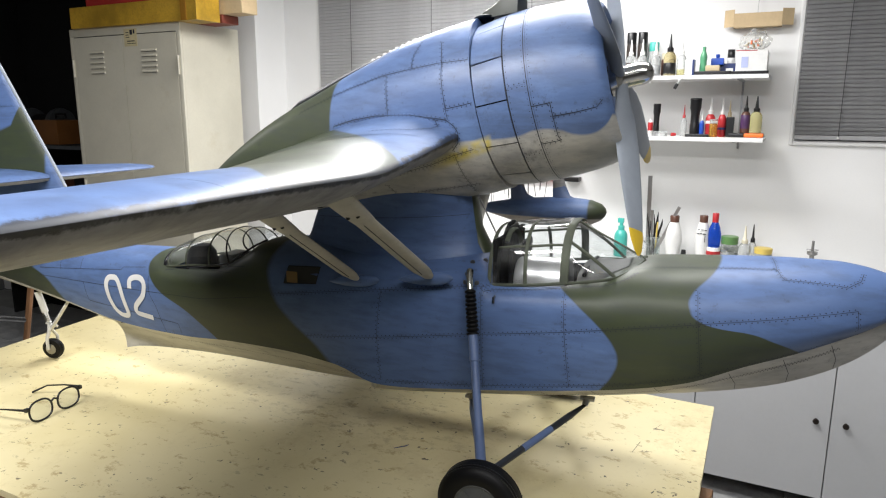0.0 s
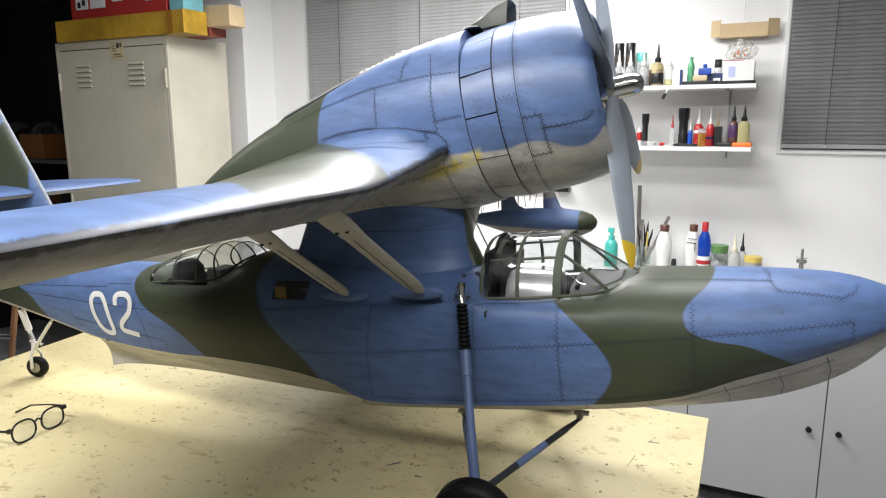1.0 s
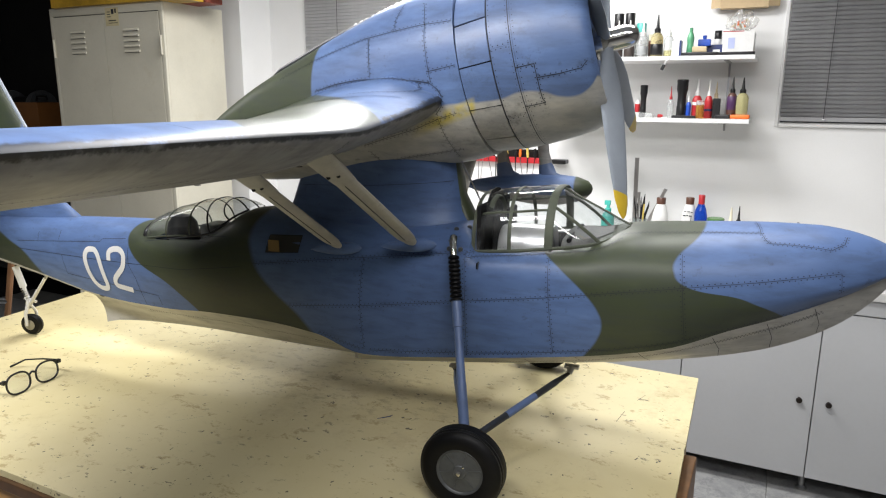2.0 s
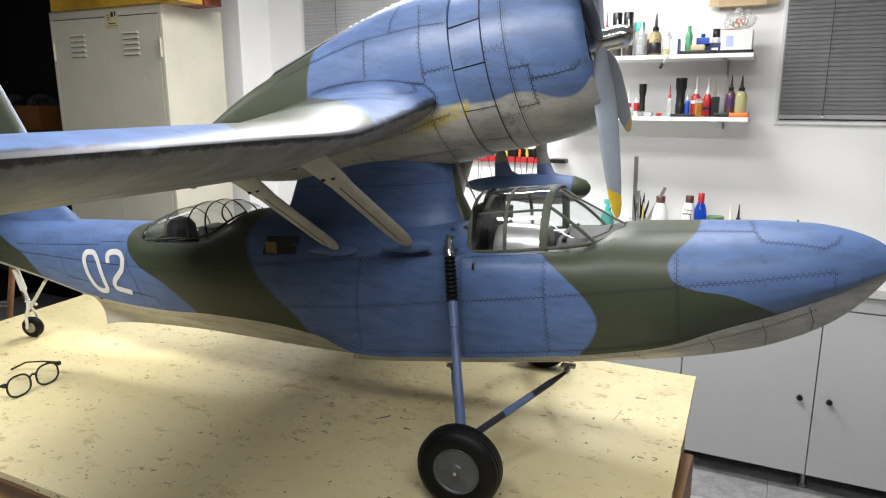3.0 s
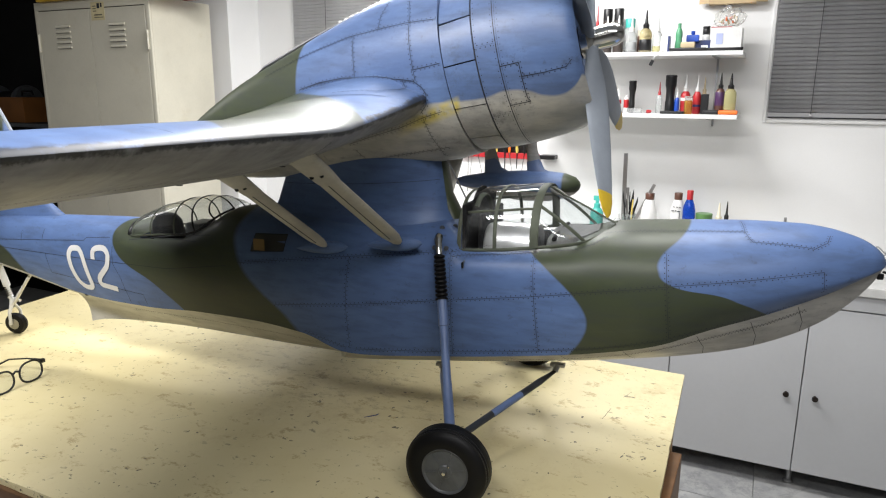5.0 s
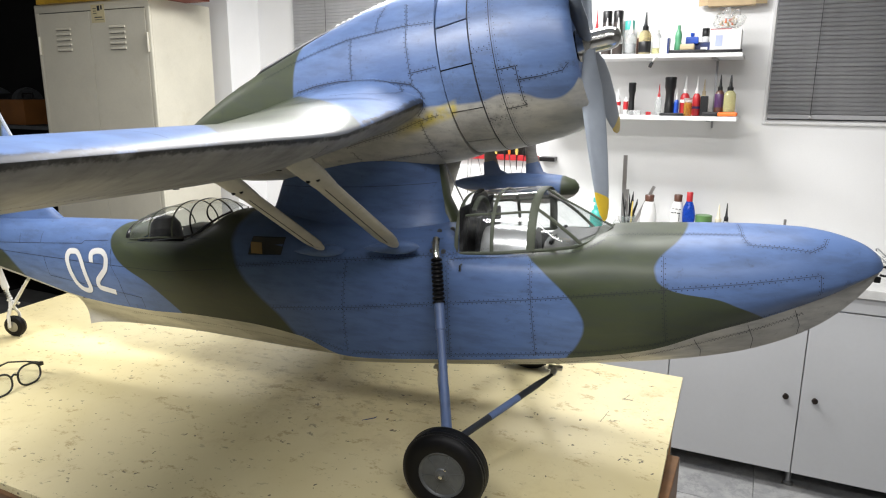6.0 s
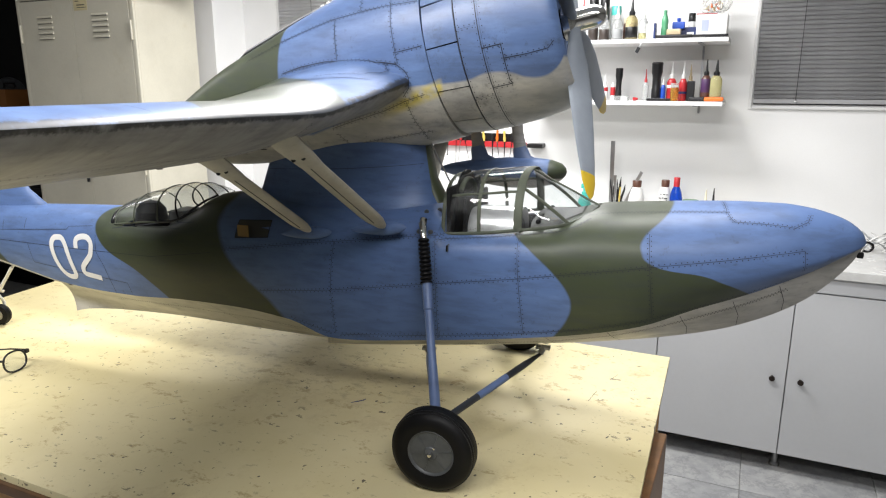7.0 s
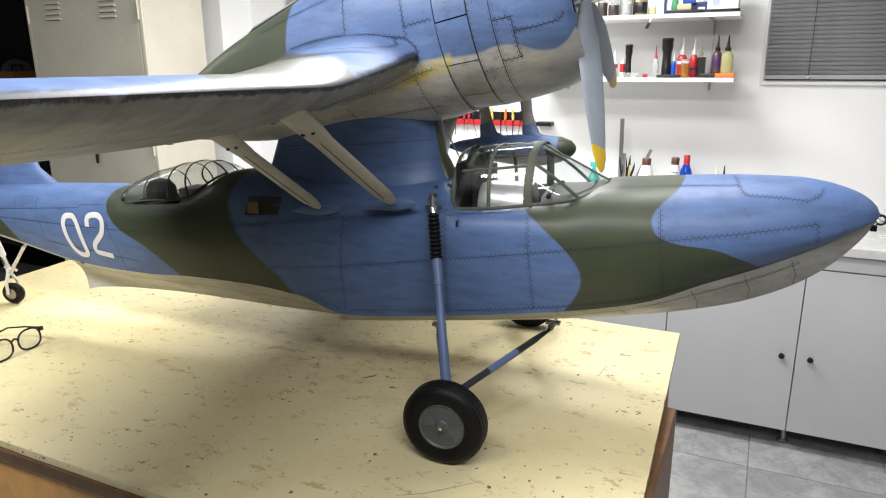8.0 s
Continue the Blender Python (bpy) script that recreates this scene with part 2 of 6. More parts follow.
        g = both(nt, both(nt, inv(nt, step_at(nt, z, line, 0.006)), step_at(nt, z, 0.437, 0.006)), inv(nt, step_at(nt, x, -1.116, 0.006)))
        c = mixc(nt, g, BLUE, GREEN)
    elif zone == "tailplane":
        c = mixc(nt, step_at(nt, val(nt, "ADD", z, val(nt, "MULTIPLY", val(nt, "ABSOLUTE", y), 0.037)), 0.4455, 0.002), GREY, BLUE)
        c = mixc(nt, val(nt, "MULTIPLY", ramp(nt, noise_tex(nt, vec, 60, 6, 0.8), 0.5, 0.7), 0.5), c, (0.03, 0.03, 0.035))
        c = mixc(nt, step_at(nt, val(nt, "ABSOLUTE", y), 0.468, 0.01), c, (0.06, 0.06, 0.06))
    elif zone == "float":
        g = step_at(nt, x, -0.075, 0.006)
        c = mixc(nt, g, BLUE, GREEN)
        c = mixc(nt, step_at(nt, z, 0.285, 0.004), GREY, c)
    elif zone == "belly":
        c = mixc(nt, ramp(nt, noise_tex(nt, vec, 7), 0.3, 0.7), (0.40, 0.39, 0.36), (0.50, 0.49, 0.46))
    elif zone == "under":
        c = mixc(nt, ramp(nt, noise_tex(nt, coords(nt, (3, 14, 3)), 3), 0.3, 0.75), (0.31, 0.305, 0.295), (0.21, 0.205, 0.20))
    if zone in ("wing", "under"):
        ay = val(nt, "ABSOLUTE", y)
        le = val(nt, "SUBTRACT", val(nt, "ADD", val(nt, "MULTIPLY", val(nt, "MAXIMUM", val(nt, "SUBTRACT", 0.365, ay), 0.0), 0.045), val(nt, "MULTIPLY", val(nt, "MAXIMUM", val(nt, "SUBTRACT", ay, 0.365), 0.0), -0.022)), 0.1235)
        d = val(nt, "SUBTRACT", le, x)
        wear = noise_tex(nt, coords(nt, (1, 1, 1)), 30, 9, 0.85)
        near = inv(nt, ramp(nt, val(nt, "ADD", val(nt, "MULTIPLY", d, 1.9 if zone == "under" else 0.9), val(nt, "MULTIPLY", val(nt, "SUBTRACT", wear, 0.5), 0.026)), 0.0040, 0.0085))
        c = mixc(nt, val(nt, "MULTIPLY", both(nt, near, ramp(nt, noise_tex(nt, vec, 16, 5, 0.7), 0.27, 0.45)), 0.93), c, (0.012, 0.012, 0.012))
    paint_finish(nt, bs, c, vec, {"wing": 0.45, "nacelle": 0.4}.get(zone, 0.08), 1.0 if zone in ("wing", "nacelle") else 0.0, 0.5 if zone in ("wing", "nacelle") else 0.34)
    return m


M_HULL, M_NAC, M_WING, M_FIN, M_FLOAT = (paint("camouflage_paint_" + k, k) for k in ("hull", "nacelle", "wing", "fin", "float"))
M_TAIL = paint("tailplane_paint", "tailplane")
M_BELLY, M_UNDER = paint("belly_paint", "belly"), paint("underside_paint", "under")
M_SEAM = mat("seam_ink", (0.035, 0.038, 0.046), 0.6, bump=0, spec=0.2)
M_BLUE = mat("blue_leg_paint", (0.098, 0.145, 0.278), 0.38, var=0.1, big=20, dirt=0.3)
M_STRUT = mat("cream_grey_strut_paint", (0.42, 0.40, 0.34), 0.42, var=0.12, big=18, dirt=0.25)
M_FRAME = mat("grey_green_frame_paint", (0.085, 0.095, 0.07), 0.62, var=0.12, big=30, spec=0.3)
M_GREENF = mat("dark_green_paint", (0.062, 0.075, 0.042), 0.4, var=0.15, big=30)
M_RUBBER = mat("black_rubber", (0.006, 0.006, 0.0065), 0.5, var=0.2, big=20, bump=0.1, spec=0.15)
M_BLACK = mat("black_plastic", (0.01, 0.01, 0.011), 0.35, var=0.1)
M_DARK = mat("dark_interior", (0.010, 0.010, 0.011), 0.7, spec=0.2)
M_CHROME = mat("polished_metal", (0.72, 0.71, 0.68), 0.16, metal=1.0, var=0.05, bump=0.03)
M_STEEL = mat("dull_steel", (0.42, 0.42, 0.42), 0.35, metal=1.0, var=0.1)
M_HUB = mat("grey_hub_paint", (0.065, 0.07, 0.075), 0.45, var=0.2, big=40)
M_PROP = mat("grey_propeller_paint", (0.27, 0.30, 0.34), 0.42, var=0.08, big=14)
M_YELLOW = mat("yellow_tip_paint", (0.62, 0.42, 0.03), 0.4)
M_WHITEP = mat("white_marking_paint", (0.72, 0.72, 0.70), 0.5, var=0.08)
M_GLASS = glass_mat("clear_canopy", (0.86, 0.88, 0.885), 0.06, 0.14)
M_WALL = mat("white_wall_paint", (0.80, 0.80, 0.79), 0.6, var=0.03, big=1.2, fine=140, bump=0.08)
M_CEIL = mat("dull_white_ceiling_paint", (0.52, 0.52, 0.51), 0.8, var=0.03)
M_CAB = mat("white_laminate", (0.54, 0.55, 0.56), 0.42, var=0.04, big=1.5, fine=60, bump=0.03)
M_COUNTER = mat("pale_stone_worktop", (0.62, 0.62, 0.60), 0.25, var=0.1, big=9)
M_LOCKER = mat("cream_sheet_steel", (0.61, 0.58, 0.475), 0.45, var=0.07, big=2.0, dirt=0.22, dirt_col=(0.42, 0.34, 0.18), bump=0.06)
# blind grey in two tones: light falloff between the windows is in the colour
M_SLAT_DIM = mat("dimmed_blind_slat", (0.34, 0.34, 0.347), 0.45, var=0.08)
M_SLAT_LIT = mat("lit_blind_slat", (0.62, 0.62, 0.625), 0.45, var=0.08)
M_ALU = mat("white_window_frame", (0.70, 0.70, 0.69), 0.4, var=0.04)
M_CARD = mat("brown_cardboard", (0.58, 0.44, 0.26), 0.8, var=0.12, bump=0.15)
M_WOOD = mat("varnished_plywood", (0.44, 0.235, 0.07), 0.42, var=0.25, big=6, fine=40, dirt=0.3)
M_WOODD = mat("dark_wood_edge", (0.105, 0.052, 0.022), 0.45, var=0.3, big=14)
M_GREYSTRIP = mat("grey_strip_paint", (0.26, 0.26, 0.265), 0.42)
M_SHELF = mat("white_shelf_board", (0.78, 0.78, 0.77), 0.4, var=0.04)
# ---- the room ----
WALL_Y, TOP_Z, EAST, WEST, SOUTH, CEIL_Z = 3.573, 1.037, 2.3, -6.4, -4.4, 2.72


def slab(name, x0, x1, y0, y1, z0, z1, material, label="", bevel=0.0, category=""):
    ob = part(name, bm_box(x0, x1, y0, y1, z0, z1, bevel), material, smooth=bool(bevel))
    return tagged(ob, label, category, "", "structure")


# unseen side walls, coloured dark so they bounce little light onto the plane
slab("wall_south", WEST, EAST, SOUTH - 0.12, SOUTH, 0, CEIL_Z, mat("bounce_cut_south", (0.12, 0.115, 0.11), 0.7, var=0.1), "unseen south wall, darkened to cut bounced light")
slab("wall_east", EAST, EAST + 0.12, SOUTH, WALL_Y, 0, CEIL_Z, mat("bounce_cut_east", (0.17, 0.17, 0.165), 0.7, var=0.1), "unseen east wall, darkened to cut bounced light")
slab("wall_west", WEST - 0.12, WEST, SOUTH, WALL_Y, 0, CEIL_Z, mat("bounce_cut_west", (0.14, 0.14, 0.14), 0.7, var=0.1), "unseen west wall, darkened to cut bounced light")
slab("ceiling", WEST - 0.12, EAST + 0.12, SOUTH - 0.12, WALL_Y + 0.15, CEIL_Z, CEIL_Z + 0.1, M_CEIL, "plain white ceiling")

# north wall with two real window openings
WIN_R, WIN_L, SILL = (-0.005, 1.55), (-2.69, -1.06), 1.50
n_wall = bm_box(WEST, WIN_L[0], WALL_Y, WALL_Y + 0.15, 0, CEIL_Z)
bm_box(WIN_L[0], WIN_L[1], WALL_Y, WALL_Y + 0.15, 0, SILL, bm=n_wall)
bm_box(WIN_L[0], WIN_L[1], WALL_Y, WALL_Y + 0.15, 2.55, CEIL_Z, bm=n_wall)
bm_box(WIN_L[1], WIN_R[0], WALL_Y, WALL_Y + 0.15, 0, CEIL_Z, bm=n_wall)
bm_box(WIN_R[0], WIN_R[1], WALL_Y, WALL_Y + 0.15, 0, SILL, bm=n_wall)
bm_box(WIN_R[0], WIN_R[1], WALL_Y, WALL_Y + 0.15, 2.55, CEIL_Z, bm=n_wall)
bm_box(WIN_R[1], EAST, WALL_Y, WALL_Y + 0.15, 0, CEIL_Z, bm=n_wall)
tagged(part("wall_north", n_wall, M_WALL, smooth=False), "white painted wall with two windows", "wall", "", "structure")
# a shallow pier beside the locker
slab("wall_pier", -3.35, -2.98, 3.30, WALL_Y, 0, CEIL_Z, M_WALL, "white painted wall pier beside the locker")
slab("night_backdrop", -3.0, 1.9, WALL_Y + 0.5, WALL_Y + 0.52, 1.0, 2.8, mat("night_dark", (0.01, 0.01, 0.012), 0.9, bump=0), "dark night outside the windows")


def window(name, x0, x1, z0, z1, slat_material, lbl, cords, pitch=0.0190):
    w = hold(name, Matrix.Identity(4), lbl, "window", "", "structure")
    y = WALL_Y
    for nm, b in (("window_frame", (x0 - 0.022, x0 - 0.006, y - 0.012, y + 0.06, z0 - 0.02, z1)), ("window_frame", (x1 + 0.006, x1 + 0.022, y - 0.012, y + 0.06, z0 - 0.02, z1)),
                  ("window_frame", (x0 - 0.006, x1 + 0.006, y - 0.012, y + 0.06, z1 - 0.04, z1)), ("window_sill", (x0 - 0.006, x1 + 0.006, y - 0.016, y + 0.06, z0 - 0.020, z0 - 0.006))):
        part(nm, bm_box(*b, 0.003), M_ALU, w)
    pane = part("pane", bm_box(x0 + 0.001, x1 - 0.001, y + 0.035, y + 0.039, z0, z1 - 0.04), M_GLASS, w, smooth=False)
    pane.visible_shadow = False
    bar = part("bottom_rail", bm_box(x0 - 0.002, x1 + 0.002, y - 0.022, y - 0.002, z0 + 0.006, z0 + 0.026, 0.003), M_SLAT_DIM, w)
    n = int((z1 - 0.08 - z0 - 0.04) / pitch)
    own = bmesh.new()
    prof = [(-0.006, -0.0165), (-0.0072, -0.010), (-0.0068, -0.003), (-0.0045, 0.004), (-0.0005, 0.0105), (0.005, 0.0165)]
    rows = [[(xx, -0.013 + a * 0.8, b * 0.73) for a, b in prof] for xx in (x0 - 0.003, x1 + 0.003)]
    vs = [[own.verts.new(p) for p in r] for r in rows]
    for i in range(len(prof) - 1):
        own.faces.new((vs[0][i], vs[0][i + 1], vs[1][i + 1], vs[1][i]))
    bmesh.ops.solidify(own, geom=own.faces[:], thickness=0.0008)
    me = bpy.data.meshes.new("slat")
    own.to_mesh(me)
    own.free()
    for p in me.polygons:
        p.use_smooth = True
    me.set_sharp_from_angle(angle=radians(50))
    me.materials.append(slat_material)
    for k in range(n):
        s = new("slat", me)
        s.parent = w
        s.location = (0, y, z0 + 0.040 + k * pitch)
    for cx in cords:
        part("ladder_cord", bm_tube([(cx, y - 0.0265, z0 + 0.02), (cx, y - 0.0265, z1 - 0.05)], 0.0013, 5), M_BLACK, w)
        part("cord_knob", bm_lathe([(0.0, 0), (0.006, 0.002), (0.006, 0.006), (0, 0.008)], 10, m=pose(cx, y - 0.03, z0 + 0.012)), M_SHELF, w)
    return w


window("window_1", WIN_R[0], WIN_R[1], SILL, 2.55, M_SLAT_DIM, "window with lowered grey venetian blind, slats coloured for dim light", (0.17, 0.62, 1.1))
window("window_2", WIN_L[0], WIN_L[1], SILL, 2.55, M_SLAT_LIT, "window with lowered grey venetian blind, slats coloured for bright light", (-2.45, -1.9, -1.3))


# floor of pale marble tiles
def marble(name):
    m, nt, bs = nodes_of(name)
    tc = node(nt, "ShaderNodeTexCoord")
    oi = node(nt, "ShaderNodeObjectInfo")
    add = node(nt, "ShaderNodeVectorMath", op="ADD")
    sc = node(nt, "ShaderNodeVectorMath", op="SCALE")
    sc.inputs[0].default_value, sc.inputs["Scale"].default_value = (17, 31, 5), 1
    nt.links.new(oi.outputs["Random"], sc.inputs["Scale"])
    nt.links.new(tc.outputs["Object"], add.inputs[0])
    nt.links.new(sc.outputs[0], add.inputs[1])
    a, b = noise_tex(nt, add.outputs[0], 3.2, 8, 0.68), noise_tex(nt, add.outputs[0], 9, 7, 0.7)
    c = mixc(nt, ramp(nt, a, 0.35, 0.68), (0.24, 0.245, 0.25), (0.42, 0.42, 0.41))
    vein = inv(nt, ramp(nt, val(nt, "ABSOLUTE", val(nt, "SUBTRACT", b, 0.5)), 0.0, 0.05))
    c = mixc(nt, val(nt, "MULTIPLY", vein, 0.35), c, (0.13, 0.135, 0.14))
    nt.links.new(c, bs.inputs["Base Color"])
    bs.inputs["Roughness"].default_value = 0.28
    return m


M_MARBLE = marble("pale_marble")
slab("floor", WEST, EAST, SOUTH, WALL_Y, -0.12, -0.006, mat("grey_grout", (0.28, 0.28, 0.27), 0.8), "floor of pale grey marble tiles")
FLOOR = bpy.data.objects["floor"]

# ---- fitted base cabinets under one worktop ----
CAB_Y, DOOR_W = 2.918, 0.5095


def knob(parent, x, z):
    part("knob", bm_lathe([(0.0, 0.0), (0.007, 0.0), (0.006, 0.008), (0.009, 0.013), (0.012, 0.018), (0.0105, 0.024), (0.0, 0.026)], 16, m=pose(x, CAB_Y, z, 90)), mat("dark_bronze", (0.045, 0.035, 0.03), 0.35, metal=0.8), parent, "small round dark knob")


def cabinet(x0, knob_side):
    c = hold("base_cabinet", pose(x0, 0, 0), "white laminate base cabinet with one door and one drawer", "cabinet", "fitted base cabinets")
    x1 = DOOR_W
    part("body", bm_box(0.001, x1 - 0.001, CAB_Y + 0.02, WALL_Y - 0.004, 0.086, 0.862), M_CAB, c, smooth=False)
    d = part("door", bm_box(0.002, x1 - 0.002, CAB_Y, CAB_Y + 0.018, 0.088, 0.795, 0.002), M_CAB, c)
    part("drawer_front", bm_box(0.002, x1 - 0.002, CAB_Y, CAB_Y + 0.018, 0.801, 0.860, 0.002), M_CAB, c)
    knob(d, x1 - 0.052 if knob_side > 0 else 0.052, 0.425)
    for fx in (0.0, x1):
        if fx == 0.0:
            part("foot", bm_lathe([(0.0, 0), (0.022, 0.0), (0.022, 0.008), (0.012, 0.016), (0.012, 0.07), (0.024, 0.086)], 14, m=pose(fx, CAB_Y + 0.075, 0)), M_STEEL, c, "grey levelling foot")
    return c


for k in range(-4, 4):
    cabinet(0.23 + k * DOOR_W, 1 if k % 2 else -1)
wt = part("worktop", bm_box(-1.86, EAST - 0.004, CAB_Y - 0.022, WALL_Y - 0.002, 0.864, 0.902, 0.005), M_COUNTER)
tagged(wt, "pale stone worktop along the wall", "worktop")
tagged(part("plinth", bm_box(-1.80, EAST - 0.004, CAB_Y + 0.22, CAB_Y + 0.235, 0.001, 0.084), M_DARK, smooth=False), "dark recessed plinth under the cabinets", "plinth", "", "structure")


# ---- wall shelves ----
def wall_shelf(z, x0, x1, depth_y, lbl):
    s = hold("wall_shelf", Matrix.Identity(4), lbl, "shelf", "white wall shelves")
    part("board", bm_box(x0, x1, depth_y, WALL_Y - 0.001, z - 0.018, z, 0.0015), M_SHELF, s)
    for bx in (x1 - 0.118, x0 + 0.12):
        b = part("bracket", bm_box(bx - 0.005, bx + 0.005, WALL_Y - 0.012, WALL_Y - 0.0075, z - 0.055, z - 0.018, 0.001), M_STEEL, s)
        bm_b = bm_box(bx - 0.009, bx + 0.009, depth_y + 0.03, WALL_Y - 0.012, z - 0.022, z - 0.018)
        part("bracket_arm", bm_b, M_STEEL, s, smooth=False)
    return s


SH_Y = 3.285
wall_shelf(1.790, -1.05, -0.125, SH_Y, "long white wall shelf crowded with glue bottles")
wall_shelf(1.516, -1.05, -0.125, SH_Y, "long white wall shelf holding bottles and torches")
for rx in (-0.243, -0.93):
    tagged(part("shelf_rail", bm_box(rx - 0.0045, rx + 0.0045, WALL_Y - 0.007, WALL_Y + 0.001, 1.455, 1.80), M_STEEL, smooth=False), "slotted steel shelf rail screwed to the wall", "rail", "", "structure")

# ---- ceiling tube fittings ----
# every lamp gets an unseen housing, the added fill lamps too
for lx, ly, lz, ll, lw, lt in LAMPS:
    f = hold("tube_fitting", pose(lx, ly, 0, 0, 0, lt), "unseen white tube fitting added on the ceiling over a lamp", "ceiling light", "tube fittings")
    part("housing", bm_box(-ll / 2 - 0.03, ll / 2 + 0.03, -0.09, 0.09, lz + 0.03, CEIL_Z - 0.001, 0.006), M_SHELF, f)

# ---- the work table ----
TX0, TX1, TY0, TY1 = -1.73, -0.096, 0.544, 1.402


def table_top_mat():
    m, nt, bs = nodes_of("worn_cream_paint")
    v = coords(nt)
    big, mid, fine = noise_tex(nt, v, 2.6, 4), noise_tex(nt, v, 11, 6, 0.7), noise_tex(nt, v, 60, 5, 0.7)
    c = mixc(nt, ramp(nt, big, 0.3, 0.7), (0.60, 0.515, 0.275), (0.68, 0.60, 0.36))
    blot = noise_tex(nt, coords(nt, (1.0, 1.5, 1)), 21, 6, 0.75)
    c = mixc(nt, val(nt, "MULTIPLY", ramp(nt, blot, 0.57, 0.66), 0.75), c, (0.38, 0.28, 0.12))
    clump = ramp(nt, noise_tex(nt, coords(nt, (1, 1.4, 1)), 5.5, 3), 0.46, 0.66)
    streak = noise_tex(nt, coords(nt, (1.2, 2.0, 1)), 30, 7, 0.8)
    c = mixc(nt, val(nt, "MULTIPLY", both(nt, ramp(nt, streak, 0.58, 0.70), clump), 0.36), c, (0.30, 0.23, 0.11))
    smear = noise_tex(nt, coords(nt, (1.3, 1.0, 1)), 5.0, 6, 0.8)
    c = mixc(nt, val(nt, "MULTIPLY", ramp(nt, smear, 0.52, 0.72), 0.55), c, (0.48, 0.39, 0.21))
    specks = noise_tex(nt, coords(nt, (1.0, 1.5, 1)), 48, 4, 0.65)
    c = mixc(nt, val(nt, "MULTIPLY", both(nt, ramp(nt, specks, 0.63, 0.67), val(nt, "ADD", val(nt, "MULTIPLY", clump, 0.7), 0.3)), 0.9), c, (0.075, 0.058, 0.035))
    dots = noise_tex(nt, coords(nt, (1.5, 1.0, 1)), 60, 2, 0.5)
    c = mixc(nt, val(nt, "MULTIPLY", ramp(nt, dots, 0.715, 0.74), 0.9), c, (0.05, 0.038, 0.025))
    sp = node(nt, "ShaderNodeSeparateXYZ")
    nt.links.new(v, sp.inputs[0])
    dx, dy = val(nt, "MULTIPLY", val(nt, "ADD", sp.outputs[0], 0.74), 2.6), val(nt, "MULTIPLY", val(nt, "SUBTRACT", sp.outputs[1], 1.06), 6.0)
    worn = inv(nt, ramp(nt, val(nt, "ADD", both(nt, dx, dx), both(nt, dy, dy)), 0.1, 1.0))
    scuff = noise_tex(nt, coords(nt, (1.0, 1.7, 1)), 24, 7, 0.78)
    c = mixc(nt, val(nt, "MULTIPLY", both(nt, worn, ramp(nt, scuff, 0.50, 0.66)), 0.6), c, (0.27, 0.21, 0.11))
    nt.links.new(c, bs.inputs["Base Color"])
    nt.links.new(val(nt, "ADD", val(nt, "MULTIPLY", mid, 0.25), 0.34), bs.inputs["Roughness"])
    bump_in(nt, bs, fine, 0.12, 0.0006)
    return m


table = hold("work_table", pose(0, 0, 0), "large work table with a worn, stained cream top", "table")
top = bm_box(TX0, TX1, TY0, TY1, TOP_Z - 0.012, TOP_Z)
rng = random.Random(4)
bmesh.ops.subdivide_edges(top, edges=[e for e in top.edges if (e.verts[0].co - e.verts[1].co).length > 0.5], cuts=60)
for v in top.verts:
    if abs(v.co.x - TX1) < 1e-4 and rng.random() < 0.15:
        v.co.x -= rng.random() * 0.0015
    if abs(v.co.y - TY0) < 1e-4 and rng.random() < 0.2:
        v.co.y += rng.random() * 0.0012
for v in top.verts:
    if v.co.x > TX1 - 0.01:
        v.co.x += (TY1 - v.co.y) * 0.040
    if v.co.x < TX0 + 0.01:
        v.co.x -= (v.co.y - 0.80) * 0.10
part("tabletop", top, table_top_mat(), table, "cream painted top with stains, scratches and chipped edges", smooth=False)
part("edge_trim", bm_box(TX0, TX1 - 0.003, TY0 - 0.006, TY0 + 0.02, TOP_Z - 0.030, TOP_Z - 0.0125, 0.002), M_WOODD, table, "dark brown wooden edge strip")
part("front_panel", bm_box(TX0 + 0.02, TX1 - 0.01, TY0 + 0.004, TY0 + 0.022, 0.30, TOP_Z - 0.031, 0.002), M_WOOD, table, "scuffed orange plywood panel")
part("back_panel", bm_box(TX0 + 0.02, TX1 - 0.01, TY1 - 0.03, TY1 - 0.012, 0.55, TOP_Z - 0.013, 0.002), M_WOOD, table)
part("side_panel", bm_box(TX0 + 0.002, TX0 + 0.02, TY0 + 0.023, TY1 - 0.031, 0.40, TOP_Z - 0.013, 0.002), M_WOOD, table)
part("side_panel", bm_box(TX1 - 0.030, TX1 - 0.012, TY0 + 0.023, TY1 - 0.031, 0.40, TOP_Z - 0.013, 0.002), M_WOOD, table)
part("side_board", bm_box(TX1 - 0.011, TX1 + 0.031, TY0 + 0.02, 1.105, 0.62, TOP_Z - 0.0195, 0.003), mat("worn_brown_board", (0.21, 0.105, 0.042), 0.45, var=0.3, big=9, fine=50, dirt=0.4), table, "brown board along the table's end")
for lx in (TX0 + 0.06, TX1 - 0.07):
    for ly in (TY0 + 0.06, TY1 - 0.07):
        part("leg", bm_box(lx - 0.035, lx + 0.035, ly - 0.035, ly + 0.035, 0.0, TOP_Z - 0.0125, 0.004), M_WOODD, table)
